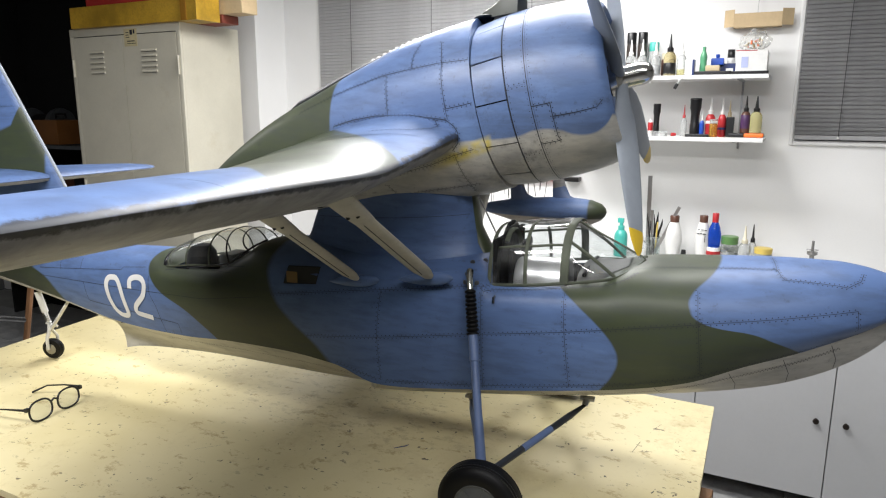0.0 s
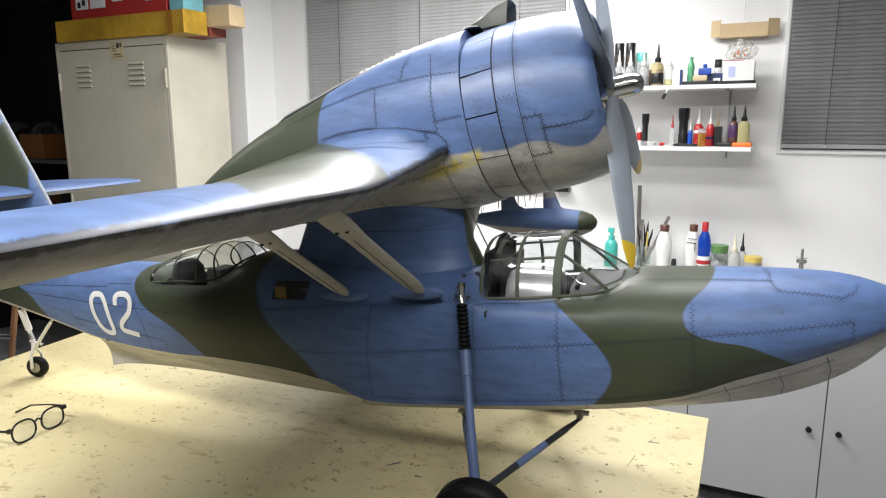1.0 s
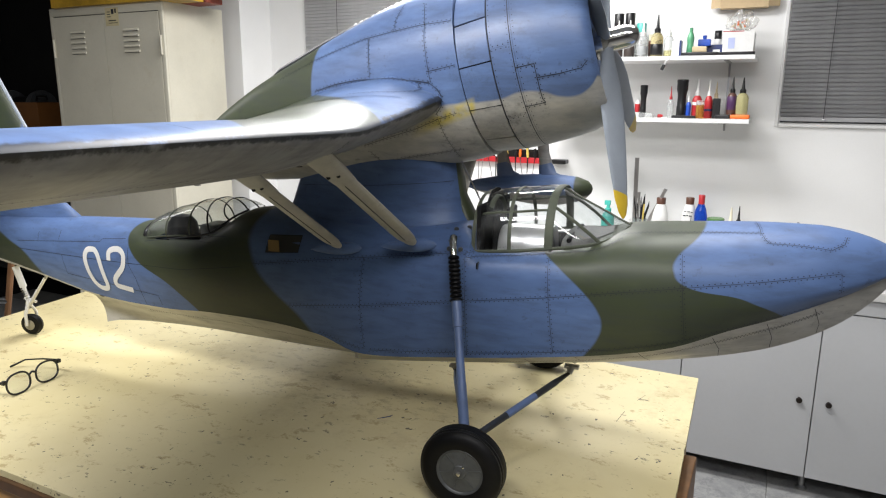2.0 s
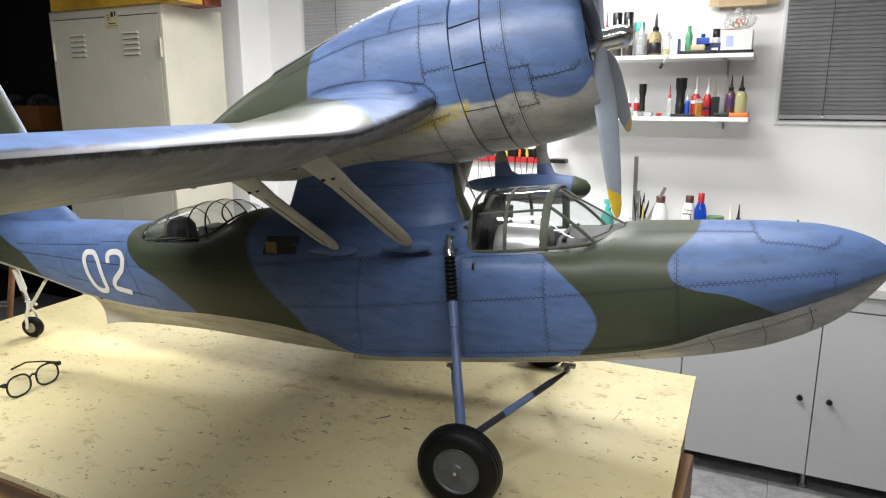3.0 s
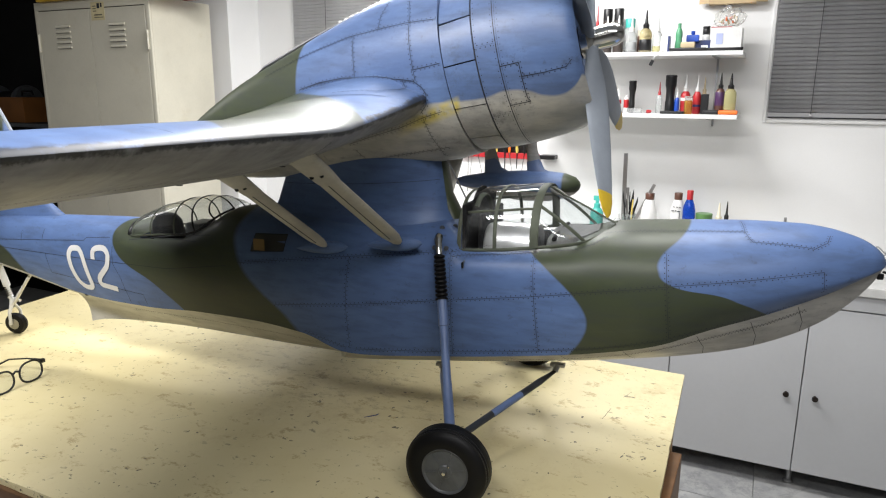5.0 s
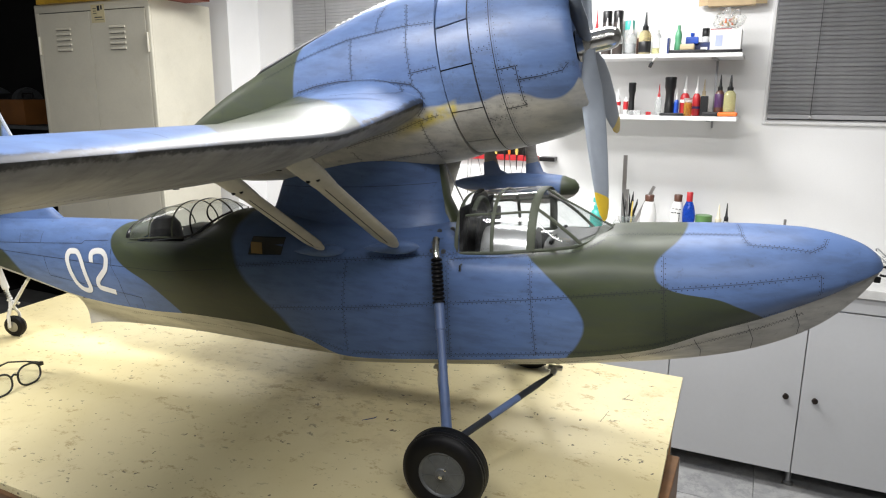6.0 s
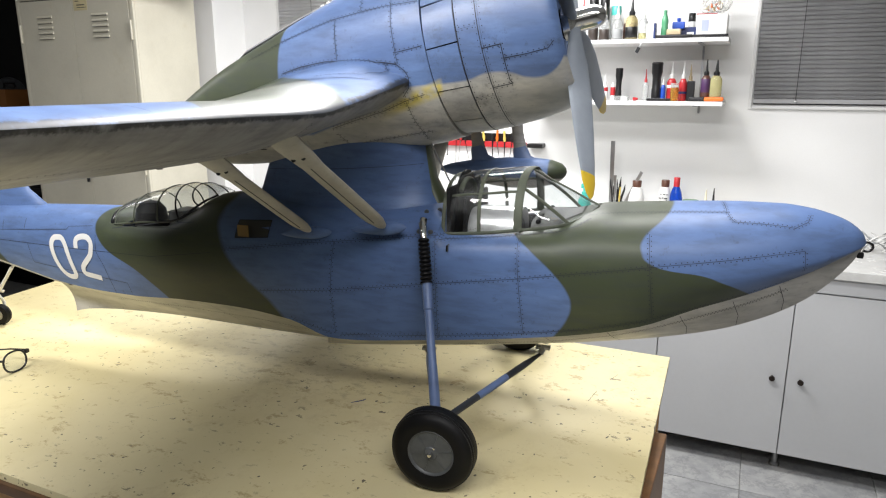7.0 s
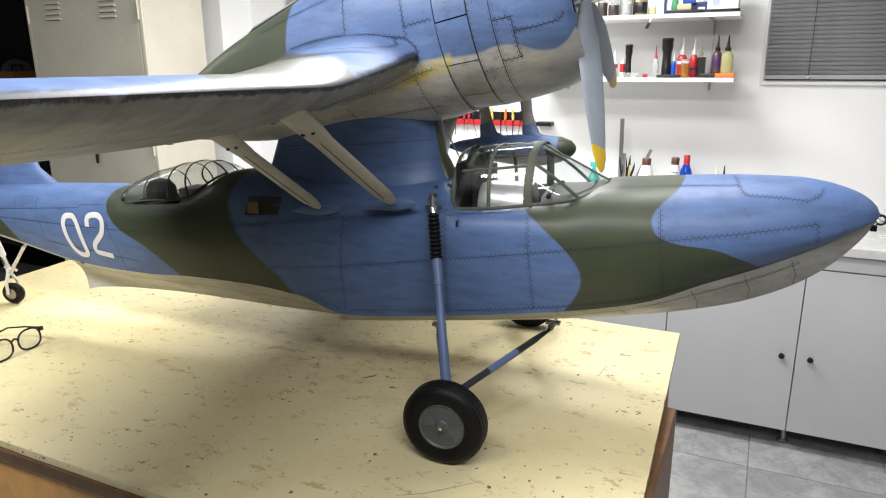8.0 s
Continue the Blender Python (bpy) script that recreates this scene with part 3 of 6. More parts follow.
# pencil lines and paint marks that have a shape of their own
M_INK = mat("blue_ink", (0.07, 0.08, 0.16), 0.7, bump=0)
M_PENCIL = mat("pencil_grey", (0.22, 0.21, 0.19), 0.7, bump=0)
for name, pts, w, mt in (("blue_mark", [(-0.588, 0.948), (-0.580, 0.957), (-0.573, 0.965), (-0.571, 0.972)], 0.0042, M_INK),
                         ("pencil_line", [(-0.275, 0.748), (-0.335, 0.690), (-0.365, 0.672)], 0.0014, M_PENCIL), ("scratch", [(-0.205, 1.130), (-0.200, 1.178)], 0.0016, M_SEAM),
                         ("scratch", [(-0.188, 1.235), (-0.178, 1.268)], 0.0012, M_SEAM), ("scratch", [(-0.90, 0.78), (-0.87, 0.815)], 0.0010, M_PENCIL), ("paint_fleck", [(-0.150, 1.01), (-0.147, 1.018)], 0.004, M_SEAM)):
    b = bmesh.new()
    pp = [Vector((*p, TOP_Z + 0.0006)) for p in pts]
    a_, c_ = [], []
    for i, p in enumerate(pp):
        d = (pp[min(i + 1, len(pp) - 1)] - pp[max(i - 1, 0)]).normalized()
        s = Vector((-d.y, d.x, 0)) * w * (0.5 if i in (0, len(pp) - 1) else 1.0) * 0.5
        a_.append(b.verts.new(p + s)), c_.append(b.verts.new(p - s))
    for i in range(len(pp) - 1):
        b.faces.new((a_[i], a_[i + 1], c_[i + 1], c_[i]))
    bmesh.ops.recalc_face_normals(b, faces=b.faces[:])
    part(name, b, mt, table, smooth=False)
# ---- the model flying boat ----
PLANE = hold("model_flying_boat", pose(-0.35, 1.0476, TOP_Z, 0, 0, 6.0), "blue and green camouflaged model flying boat standing on a table", "model aircraft")

ST = {
    "w": [(-1.40, .018), (-1.25, .030), (-1.1, .045), (-.93, .060), (-.8, .072), (-.6, .092), (-.45, .105), (-.25, .117), (-.05, .120), (.1, .121), (.2, .119), (.28, .110), (.35, .098), (.41, .083), (.46, .065), (.495, .048), (.515, .034), (.527, .018), (.531, .003)],
    "zw": [(-1.40, .255), (-1.25, .262), (-1.0, .246), (-.8, .238), (-.6, .240), (-.25, .246), (0, .262), (.2, .280), (.35, .298), (.45, .315), (.531, .336)],
    "zt": [(-1.40, .285), (-1.25, .296), (-1.05, .303), (-.9, .309), (-.80, .312), (-.765, .305), (-.74, .294), (-.62, .300), (-.575, .322), (-.53, .352), (-.48, .358), (-.30, .362), (-.10, .362), (-.075, .350), (-.062, .330), (.04, .337), (.10, .346), (.15, .364), (.175, .369), (.23, .3745), (.30, .380), (.38, .3835), (.42, .3835), (.456, .3795), (.485, .372), (.505, .364), (.520, .3535), (.528, .344), (.531, .336)],
    "zc": [(-1.4, 0.222), (-1.25, 0.203), (-1.08, 0.178), (-1.0, 0.165), (-0.93, 0.155), (-0.86, 0.15), (-0.8, 0.149), (-0.715, 0.15), (-0.586, 0.16), (-0.463, 0.163), (-0.349, 0.155), (-0.262, 0.1325), (-0.087, 0.1515), (0.026, 0.1675), (0.155, 0.1885), (0.235, 0.2065), (0.31, 0.237), (0.38, 0.262), (0.44, 0.286), (0.475, 0.301), (0.5, 0.314), (0.52, 0.326), (0.531, 0.3345)],
    "b": [(-1.40, .008), (-1.25, .016), (-1.08, .028), (-.93, .042), (-.8, .056), (-.715, .064), (-.586, .080), (-.463, .092), (-.349, .100), (-.262, .105), (0, .110), (.1, .108), (.2, .100), (.3, .083), (.36, .070), (.42, .052), (.46, .037), (.49, .022), (.518, .008), (.531, .0015)],
    "n": [(-1.40, 2.2), (-.8, 2.2), (-.74, 3.6), (-.62, 3.6), (-.53, 2.4), (-.3, 2.5), (-.1, 2.5), (-.06, 4.5), (.03, 4.2), (.10, 3.2), (.19, 2.45), (.3, 2.15), (.531, 2.0)],
    "kf": [(-.40, .070), (-.328, .077), (-.15, .097), (.002, .115), (.099, .129), (.191, .145), (.277, .163), (.358, .186), (.396, .202), (.432, .221), (.467, .246), (.499, .279), (.523, .314), (.531, .334)],
    "ka": [(-.935, .0745), (-.90, .083), (-.808, .091), (-.677, .094), (-.54, .091), (-.425, .088), (-.262, .086)],
}


def st(key, x):
    return smooth_interp([p[0] for p in ST[key]], [p[1] for p in ST[key]], x)


def hull_ring(x, k=26):
    w, zw, zt, zc, b, n = (st(q, x) for q in ("w", "zw", "zt", "zc", "b", "n"))
    half = []
    for i in range(9):
        s = i / 9
        half.append((b + (w - b) * math.sin(s * math.pi / 2), zc + (zw - zc) * s))
    for i in range(k - 8):
        a = i / (k - 9) * math.pi / 2
        half.append((w * max(math.cos(a), 0) ** (2 / n), zw + (zt - zw) * max(math.sin(a), 0) ** (2 / n)))
    half[-1] = (0.0, zt)
    near = [(x, -yy, zz) for yy, zz in half]
    far = [(x, yy, zz) for yy, zz in half[:-1]][::-1]
    return near + far


XS = sorted(set([round(v, 4) for v in np.linspace(-1.40, 0.40, 100)] + [round(v, 4) for v in np.linspace(0.40, 0.531, 22)] + [-0.066, -0.060, 0.148]))
hull = bmesh.new()
rings(hull, [hull_ring(x) for x in XS], closed=False)
bmesh.ops.recalc_face_normals(hull, faces=hull.faces[:])
HULL_BVH = BVHTree.FromBMesh(hull)
# the cockpit and the gunner's hatch are open
gone = [f for f in hull.faces if (-0.058 < f.calc_center_median().x < 0.11 and abs(f.calc_center_median().y) < 0.088 - max(0, f.calc_center_median().x - 0.04) * 0.6 and f.calc_center_median().z > 0.318)
        or (-0.735 < f.calc_center_median().x < -0.60 and abs(f.calc_center_median().y) < 0.060 and f.calc_center_median().z > 0.285)]
bmesh.ops.delete(hull, geom=gone, context="FACES")
fus = part("fuselage", hull, M_HULL, PLANE, "fuselage in blue and dark green camouflage with inked panel seams")

# bottom planing surfaces with the step
bot = bmesh.new()
rows = []
xf = [v for v in XS if v >= -0.262]
for x in [-0.262] + xf:
    zc, b, zk = st("zc", x), st("b", x), st("kf", x - 0.066 * min(max((0.05 - x) / 0.31, 0), 1))
    sk = 0.066 * min(max((0.05 - x) / 0.31, 0), 1)
    half = [(x - sk * s, -b * (1 - s), zc + (zk - zc) * (s + 0.18 * math.sin(math.pi * s) * (1 - s))) for s in np.linspace(0, 1, 9)]
    rows.append(half + [(p[0], -p[1], p[2]) for p in half[:-1]][::-1])
rings(bot, rows, closed=False)
edge = rows[0]
va, vb = [bot.verts.new(p) for p in edge], [bot.verts.new((p[0], p[1], p[2] + 0.035)) for p in edge]
for i in range(len(edge) - 1):
    bot.faces.new((va[i], va[i + 1], vb[i + 1], vb[i]))
part("forward_hull_bottom", fix(bot), M_BELLY, PLANE, "pale grey planing bottom ending in a step")
aft = bmesh.new()
rows = []
for x in np.linspace(-0.935, -0.255, 40):
    zc, b, zk = st("zc", x) + 0.001, st("b", x) * 0.995, st("ka", x)
    p = smooth_interp([-.935, -.86, -.78, -.6, -.25], [2.6, 2.0, 1.35, 1.05, 1.0], x)
    half = [(x, -b * (1 - s) ** p, zc + (zk - zc) * s) for s in np.linspace(0, 1, 9)]
    rows.append(half + [(q[0], -q[1], q[2]) for q in half[:-1]][::-1])
rings(aft, rows, closed=False)
aft.faces.new([aft.verts.new(p) for p in rows[0]])
part("rear_hull_bottom", fix(aft), M_BELLY, PLANE, "pale grey rear hull bottom with a pointed stern")
tb = bmesh.new()
rows = []
for x in np.linspace(-1.40, -0.90, 22):
    zc, b = st("zc", x), st("b", x)
    zk = zc - 0.012
    half = [(x, -b * math.cos(s * math.pi / 2), zc + (zk - zc) * math.sin(s * math.pi / 2)) for s in np.linspace(0, 1, 6)]
    rows.append(half + [(q[0], -q[1], q[2]) for q in half[:-1]][::-1])
rings(tb, rows, closed=False)
part("tail_underside", fix(tb), M_BELLY, PLANE, "pale grey underside of the tail")


def cast(bvh, p, d):
    hit, nor, _, _ = bvh.ray_cast(Vector(p), Vector(d))
    return (hit, nor) if hit is not None else (None, None)


def seam(name, bvh, pts, d, parent, width=0.0006, pitch=0.0076, rivets=True, step=0.004, lift=0.0006, material=None, back=0.6):
    """An inked seam with staggered rivets, laid on a surface along points thrown at it in the direction d."""
    d = Vector(d).normalized()
    q = [Vector(p) for p in pts]
    line = []
    for a, b in zip(q, q[1:]):
        k = max(1, int((b - a).length / step))
        line += [a.lerp(b, i / k) for i in range(k)]
    line.append(q[-1])
    hits = [cast(bvh, p - d * back, d) for p in line]
    hits = [(h + n.normalized() * (lift if n.dot(d) < 0 else -lift), n if n.dot(d) < 0 else -n) for h, n in hits if h is not None]
    own = bmesh.new()
    for i in range(len(hits) - 1):
        (p0, n0), (p1, n1) = hits[i], hits[i + 1]
        t = p1 - p0
        if t.length > step * 4 or t.length < 1e-6:
            continue
        s0, s1 = n0.cross(t).normalized() * width / 2, n1.cross(t).normalized() * width / 2
        own.faces.new([own.verts.new(v) for v in (p0 + s0, p0 - s0, p1 - s1, p1 + s1)])
    if rivets:
        dist, nxt, k = 0.0, 0.0, 0
        for (p0, n0), (p1, n1) in zip(hits, hits[1:]):
            t = p1 - p0
            L = t.length
            if L > step * 4 or L < 1e-6:
                continue
            while nxt <= dist + L:
                c = p0 + t * ((nxt - dist) / L)
                u, s = t.normalized(), n0.cross(t).normalized()
                c = c + s * (0.0025 if k % 2 else -0.0025) + n0.normalized() * 0.0001
                r = 0.0009
                own.faces.new([own.verts.new(c + u * r * math.cos(a) + s * r * math.sin(a)) for a in (0, 1.05, 2.09, 3.14, 4.19, 5.24)])
                nxt, k = nxt + pitch / 2, k + 1
            dist += L
    if not own.faces:
        own.free()
        return None
    return part(name, own, material or M_SEAM, parent, smooth=False)


SIDE = (0, 1, 0)
for pts in ([(-.250, 0, .302), (-.256, 0, .224), (-.254, 0, .142)], [(-.075, 0, .328), (-.072, 0, .254), (-.070, 0, .158)], [(.053, 0, .336), (.058, 0, .273), (.067, 0, .180)],
            [(.240, 0, .345), (.243, 0, .309), (.252, 0, .222)], [(-.475, 0, .270), (-.30, 0, .296), (-.064, 0, .3255), (.052, 0, .338)],
            [(-.400, 0, .203), (-.261, 0, .2205), (-.095, 0, .247), (.056, 0, .270), (.158, 0, .288), (.244, 0, .302), (.343, 0, .316), (.443, 0, .331), (.446, 0, .303)],
            [(-.085, 0, .352), (-.110, 0, .385), (-.20, 0, .38)], [(-.245, 0, .142), (-.087, 0, .160), (.026, 0, .176), (.155, 0, .197), (.235, 0, .215), (.31, 0, .241), (.38, 0, .266), (.44, 0, .290), (.475, 0, .304)],
            [(-.345, 0, .160), (-.262, 0, .143)]):
    seam("panel_seam", HULL_BVH, pts, SIDE, fus)
for pts in ([(-1.123, 0, .251), (-.868, 0, .271), (-.862, 0, .277), (-.799, 0, .2825)], [(-1.129, 0, .2335), (-.982, 0, .2342), (-.867, 0, .2347), (-.765, 0, .237), (-.644, 0, .240), (-.50, 0, .262)],
            [(-.982, 0, .2342), (-.981, 0, .211), (-.9797, 0, .1916), (-.911, 0, .188), (-.811, 0, .1825), (-.719, 0, .177), (-.716, 0, .1555)], [(-.786, 0, .268), (-.786, 0, .234), (-.771, 0, .207), (-.760, 0, .152)],
            [(-1.051, 0, .276), (-1.0525, 0, .254)], [(-.9866, 0, .283), (-.988, 0, .263)], [(-.735, 0, .2885), (-.63, 0, .292), (-.575, 0, .296)]):
    seam("panel_line", HULL_BVH, pts, SIDE, fus, width=0.0009, rivets=False)
seam("panel_seam", HULL_BVH, [(-.072, 0, .318), (.0, 0, .3245), (.05, 0, .3305), (.08, 0, .334), (.11, 0, .338), (.135, 0, .347), (.155, 0, .358)], SIDE, fus, width=.0011, pitch=.006)
for pts in ([(.15, -.055, 0), (.23, -.05, 0), (.342, -.045, 0), (.347, -.058, 0), (.352, -.064, 0), (.43, -.058, 0), (.447, -.045, 0), (.452, -.03, 0)], [(.342, -.045, 0), (.338, 0, 0)]):
    seam("deck_seam", HULL_BVH, [(a, b, .36) for a, b, _ in pts], (0, 0, -1), fus, width=0.0008, pitch=0.006)
NB = BVHTree.FromObject(bpy.data.objects["forward_hull_bottom"], bpy.context.evaluated_depsgraph_get())
for xx, z0, z1 in ((.02, .168, .118), (.10, .178, .13), (.19, .195, .146), (.29, .225, .168), (.36, .25, .19), (.42, .274, .216)):
    seam("bottom_seam", NB, [(xx, 0, z0), (xx + .012, 0, (z0 + z1) / 2), (xx + .014, 0, z1)], SIDE, PLANE, width=0.0008, rivets=False)
seam("bottom_seam", NB, [(-.05, 0, .142), (.1, 0, .166), (.2, 0, .186), (.3, 0, .216), (.38, 0, .245), (.432, 0, .268)], SIDE, PLANE, width=0.0007, pitch=0.005)
AB = BVHTree.FromObject(bpy.data.objects["rear_hull_bottom"], bpy.context.evaluated_depsgraph_get())
seam("bottom_seam", AB, [(-.78, 0, .130), (-.60, 0, .132), (-.45, 0, .128), (-.34, 0, .118)], SIDE, PLANE, width=0.0007, pitch=0.006)
seam("bottom_seam", AB, [(-.53, 0, .152), (-.50, 0, .110)], SIDE, PLANE, width=0.0007, rivets=False)


def stroke(name, pts, width, bvh, d, material, parent, lift=0.0012, step=0.004):
    """A painted stroke laid on a surface."""
    d = Vector(d)
    q = [Vector(p) for p in pts]
    line = []
    for a, b in zip(q, q[1:]):
        k = max(1, int((b - a).length / step))
        line += [a.lerp(b, i / k) for i in range(k)]
    line.append(q[-1])
    own, prev = bmesh.new(), None
    for i, p in enumerate(line):
        t = (line[min(i + 1, len(line) - 1)] - line[max(i - 1, 0)]).normalized()
        s = t.cross(d).normalized() * width / 2
        row = []
        for k in (-1, -.33, .33, 1):
            h, n = cast(bvh, p + s * k - d * 0.6, d)
            if h is not None:
                row.append(own.verts.new(h - d * lift))
        if prev is not None and len(row) == 4 and len(prev) == 4:
            for a in range(3):
                own.faces.new((prev[a], prev[a + 1], row[a + 1], row[a]))
        prev = row
    bmesh.ops.recalc_face_normals(own, faces=own.faces[:])
    return part(name, own, material, parent, smooth=False)


def rounded(pts, r=0.010, k=5):
    out = [Vector(pts[0])]
    for a, b, c in zip(pts, pts[1:], pts[2:]):
        a, b, c = Vector(a), Vector(b), Vector(c)
        p, q = b + (a - b).normalized() * min(r, (a - b).length / 2), b + (c - b).normalized() * min(r, (c - b).length / 2)
        out += [p.lerp(b, i / k).lerp(b.lerp(q, i / k), i / k) for i in range(k + 1)]
    return out + [Vector(pts[-1])]


zero = [(-.892, 0, .2545), (-.8795, 0, .2553), (-.8705, 0, .243), (-.8575, 0, .174), (-.8788, 0, .1705), (-.897, 0, .181), (-.908, 0, .208), (-.9115, 0, .238), (-.9025, 0, .2535), (-.889, 0, .2548)]
stroke("number_zero", rounded(zero, .011), .0112, HULL_BVH, SIDE, M_WHITEP, fus)
stroke("number_two", rounded([(-.8405, 0, .2365), (-.8405, 0, .2545), (-.829, 0, .2608), (-.809, 0, .2625), (-.7965, 0, .2515), (-.8015, 0, .2268), (-.8318, 0, .1985), (-.8325, 0, .1840), (-.786, 0, .1795)], .009), .0112, HULL_BVH, SIDE, M_WHITEP, fus)
bpy.data.objects["number_zero"]["label"] = "white painted figure 0"
bpy.data.objects["number_two"]["label"] = "white painted figure 2"


# ---- pylon between hull and nacelle ----
def blade_ring(x0, x1, half, z, n=30, y0=0.0, tail=1.6):
    out = []
    for i in range(n):
        a = 2 * math.pi * i / n
        s = (1 - math.cos(a)) / 2
        yy = half * math.copysign(abs(math.sin(a)) ** 0.75, math.sin(a)) * (1 - 0.35 * s ** tail)
        out.append((x1 + (x0 - x1) * s, y0 + yy, z))
    return out


py = bmesh.new()
rings(py, [blade_ring(a, b, h, z) for z, a, b, h in ((.318, -.475, -.072, .098), (.337, -.462, -.080, .086), (.355, -.452, -.092, .074), (.375, -.443, -.104, .066), (.40, -.434, -.113, .061), (.43, -.422, -.118, .062), (.455, -.412, -.122, .066), (.49, -.405, -.124, .07))], cap=(False, False))
pyl = part("pylon", fix(py), M_HULL, PLANE, "blue streamlined pylon carrying the engine nacelle")
PB = BVHTree.FromObject(pyl, bpy.context.evaluated_depsgraph_get())
seam("panel_seam", PB, [(-.42, 0, .405), (-.25, 0, .415), (-.125, 0, .425)], SIDE, pyl, rivets=False)
gp = bmesh.new()
rings(gp, [blade_ring(b - .030, b + .002, h, z) for z, b, h in ((.325, -.070, .040), (.355, -.090, .028), (.40, -.113, .022), (.455, -.122, .022))], cap=(False, False))
part("pylon_fairing", fix(gp), M_GREENF, PLANE, "dark green leading edge fairing")
part("bracing_wire", bm_tube([(-.110, -.028, .458), (-.070, -.012, .37)], .0013, 6), M_STEEL, PLANE)

# ---- engine nacelle and cowling, on a thrust line that points up ----
TILT = pose(0.001, 0, 0.6195, 0, -12.5, 0)


def cowl_bm(profile, n=64):
    own = bmesh.new()
    rings(own, [[(r * math.cos(2 * math.pi * i / n), r * math.sin(2 * math.pi * i / n), z) for i in range(n)] for r, z in profile], cap=(False, False))
    own.transform(TILT @ pose(0, 0, 0, 0, 90, 0))
    bmesh.ops.recalc_face_normals(own, faces=own.faces[:])
    return own


cw = cowl_bm([(.098, .045), (.0985, .085), (.1030, .0985), (.1085, .1035), (.1145, .1010), (.1205, .0920), (.1262, .0745), (.1303, .0490), (.1328, .0200), (.1342, -.0040), (.1342, -.0360)])
cowl = part("cowling", cw, M_NAC, PLANE, "round engine cowling with blue top and pale grey underside")
CB = BVHTree.FromObject(cowl, bpy.context.evaluated_depsgraph_get())
part("cowl_inner_ring", cowl_bm([(.1325, -.0355), (.1300, -.0370), (.1262, -.0900), (.1225, -.0950)]), M_DARK, PLANE, "dark ring behind the cowl flaps")


def cowl_flap(a0, a1, lift):
    """One curved plate of the ring of flaps, hinged at its front edge."""
    own, rows = bmesh.new(), []
    for u in np.linspace(0, 1, 5):
        sx, r0 = -.0368 - .0485 * u, .1342 - .0052 * u + lift * u
        an = [radians(a) for a in np.linspace(a0 + .45, a1 - .45, 9)]
        rows.append([(sx, -(r0 + t) * math.sin(a), (r0 + t) * math.cos(a)) for t, q in ((0, an), (-.0018, an[::-1])) for a in q])
    rings(own, rows)
    own.transform(TILT)
    bmesh.ops.recalc_face_normals(own, faces=own.faces[:])
    return part("cowl_flap", own, M_NAC, PLANE)


for k in range(13):
    cowl_flap(8 + 27.7 * k, 8 + 27.7 * (k + 1), (.0004, .0013, .0001, .0012, .0006)[k % 5])
part("firewall", bm_lathe([(.0, .030), (.097, .030), (.097, .034), (0, .034)], 40, m=TILT @ pose(0, 0, 0, 0, 90, 0)), M_DARK, PLANE)
NAC_T = [(-0.72, 0.43), (-0.7, 0.44), (-0.63, 0.497), (-0.574, 0.537), (-0.496, 0.584), (-0.422, 0.62), (-0.352, 0.653), (-0.286, 0.68), (-0.223, 0.705), (-0.142, 0.727), (-0.085, 0.739)]
NAC_B = [(-.72, .424), (-.70, .418), (-.6, .408), (-.5, .408), (-.4, .415), (-.314, .426), (-.204, .443), (-.122, .458), (-.085, .470)]
NAC_W = [(-.72, .002), (-.70, .012), (-.6, .043), (-.5, .064), (-.4, .080), (-.3, .095), (-.2, .110), (-.13, .1225), (-.085, .1278)]
nb = bmesh.new()
rows = []
for x in np.linspace(-.72, -.085, 48):
    t_, b_, w_ = (smooth_interp([p[0] for p in q], [p[1] for p in q], x) for q in (NAC_T, NAC_B, NAC_W))
    c_, h_ = (t_ + b_) / 2, (t_ - b_) / 2
    rows.append([(x - (h_ * math.sin(a)) * 0.218 * max(0, 1 + (x + .085) / .3), -w_ * math.copysign(abs(math.cos(a)) ** 0.92, math.cos(a)), c_ + h_ * math.sin(a)) for a in np.linspace(0, 2 * math.pi, 56, endpoint=False)])
rings(nb, rows)
nac = part("nacelle", fix(nb), M_NAC, PLANE, "tapering engine nacelle in blue and dark green")
NACB = BVHTree.FromObject(nac, bpy.context.evaluated_depsgraph_get())


def arc(s, a0, a1, r=.2, k=24):
    """Points round the thrust line at s, by angle from straight up towards the near side."""
    return [TILT @ Vector((s, -r * math.sin(radians(a)), r * math.cos(radians(a)))) for a in np.linspace(a0, a1, k)]


def ring_seam(name, bvh, s, a0, a1, parent, width=.0009, rivets=True, side=1):
    own_pts = arc(s, a0, a1)
    axis = [TILT @ Vector((s, 0, 0))] * len(own_pts)
    own, hits = bmesh.new(), []
    for p, c in zip(own_pts, axis):
        h, n = cast(bvh, p, (c - p).normalized())
        if h is not None:
            hits.append((h - (c - p).normalized() * .0007, -(c - p).normalized()))
    ax = (TILT.to_3x3() @ Vector((1, 0, 0))).normalized()
    for (p0, n0), (p1, n1) in zip(hits, hits[1:]):
        own.faces.new([own.verts.new(v) for v in (p0 + ax * width / 2, p0 - ax * width / 2, p1 - ax * width / 2, p1 + ax * width / 2)])
        if rivets:
            k = max(1, int((p1 - p0).length / .0076))
            for i in range(k):
                c = p0.lerp(p1, (i + .5) / k) + ax * .0032 * side + n0 * .0001
                t = (p1 - p0).normalized()
                own.faces.new([own.verts.new(c + t * .00075 * math.cos(a) + ax * .00075 * math.sin(a)) for a in (0, 1.26, 2.51, 3.77, 5.03)])
    part(name, own, M_SEAM, parent, smooth=False)


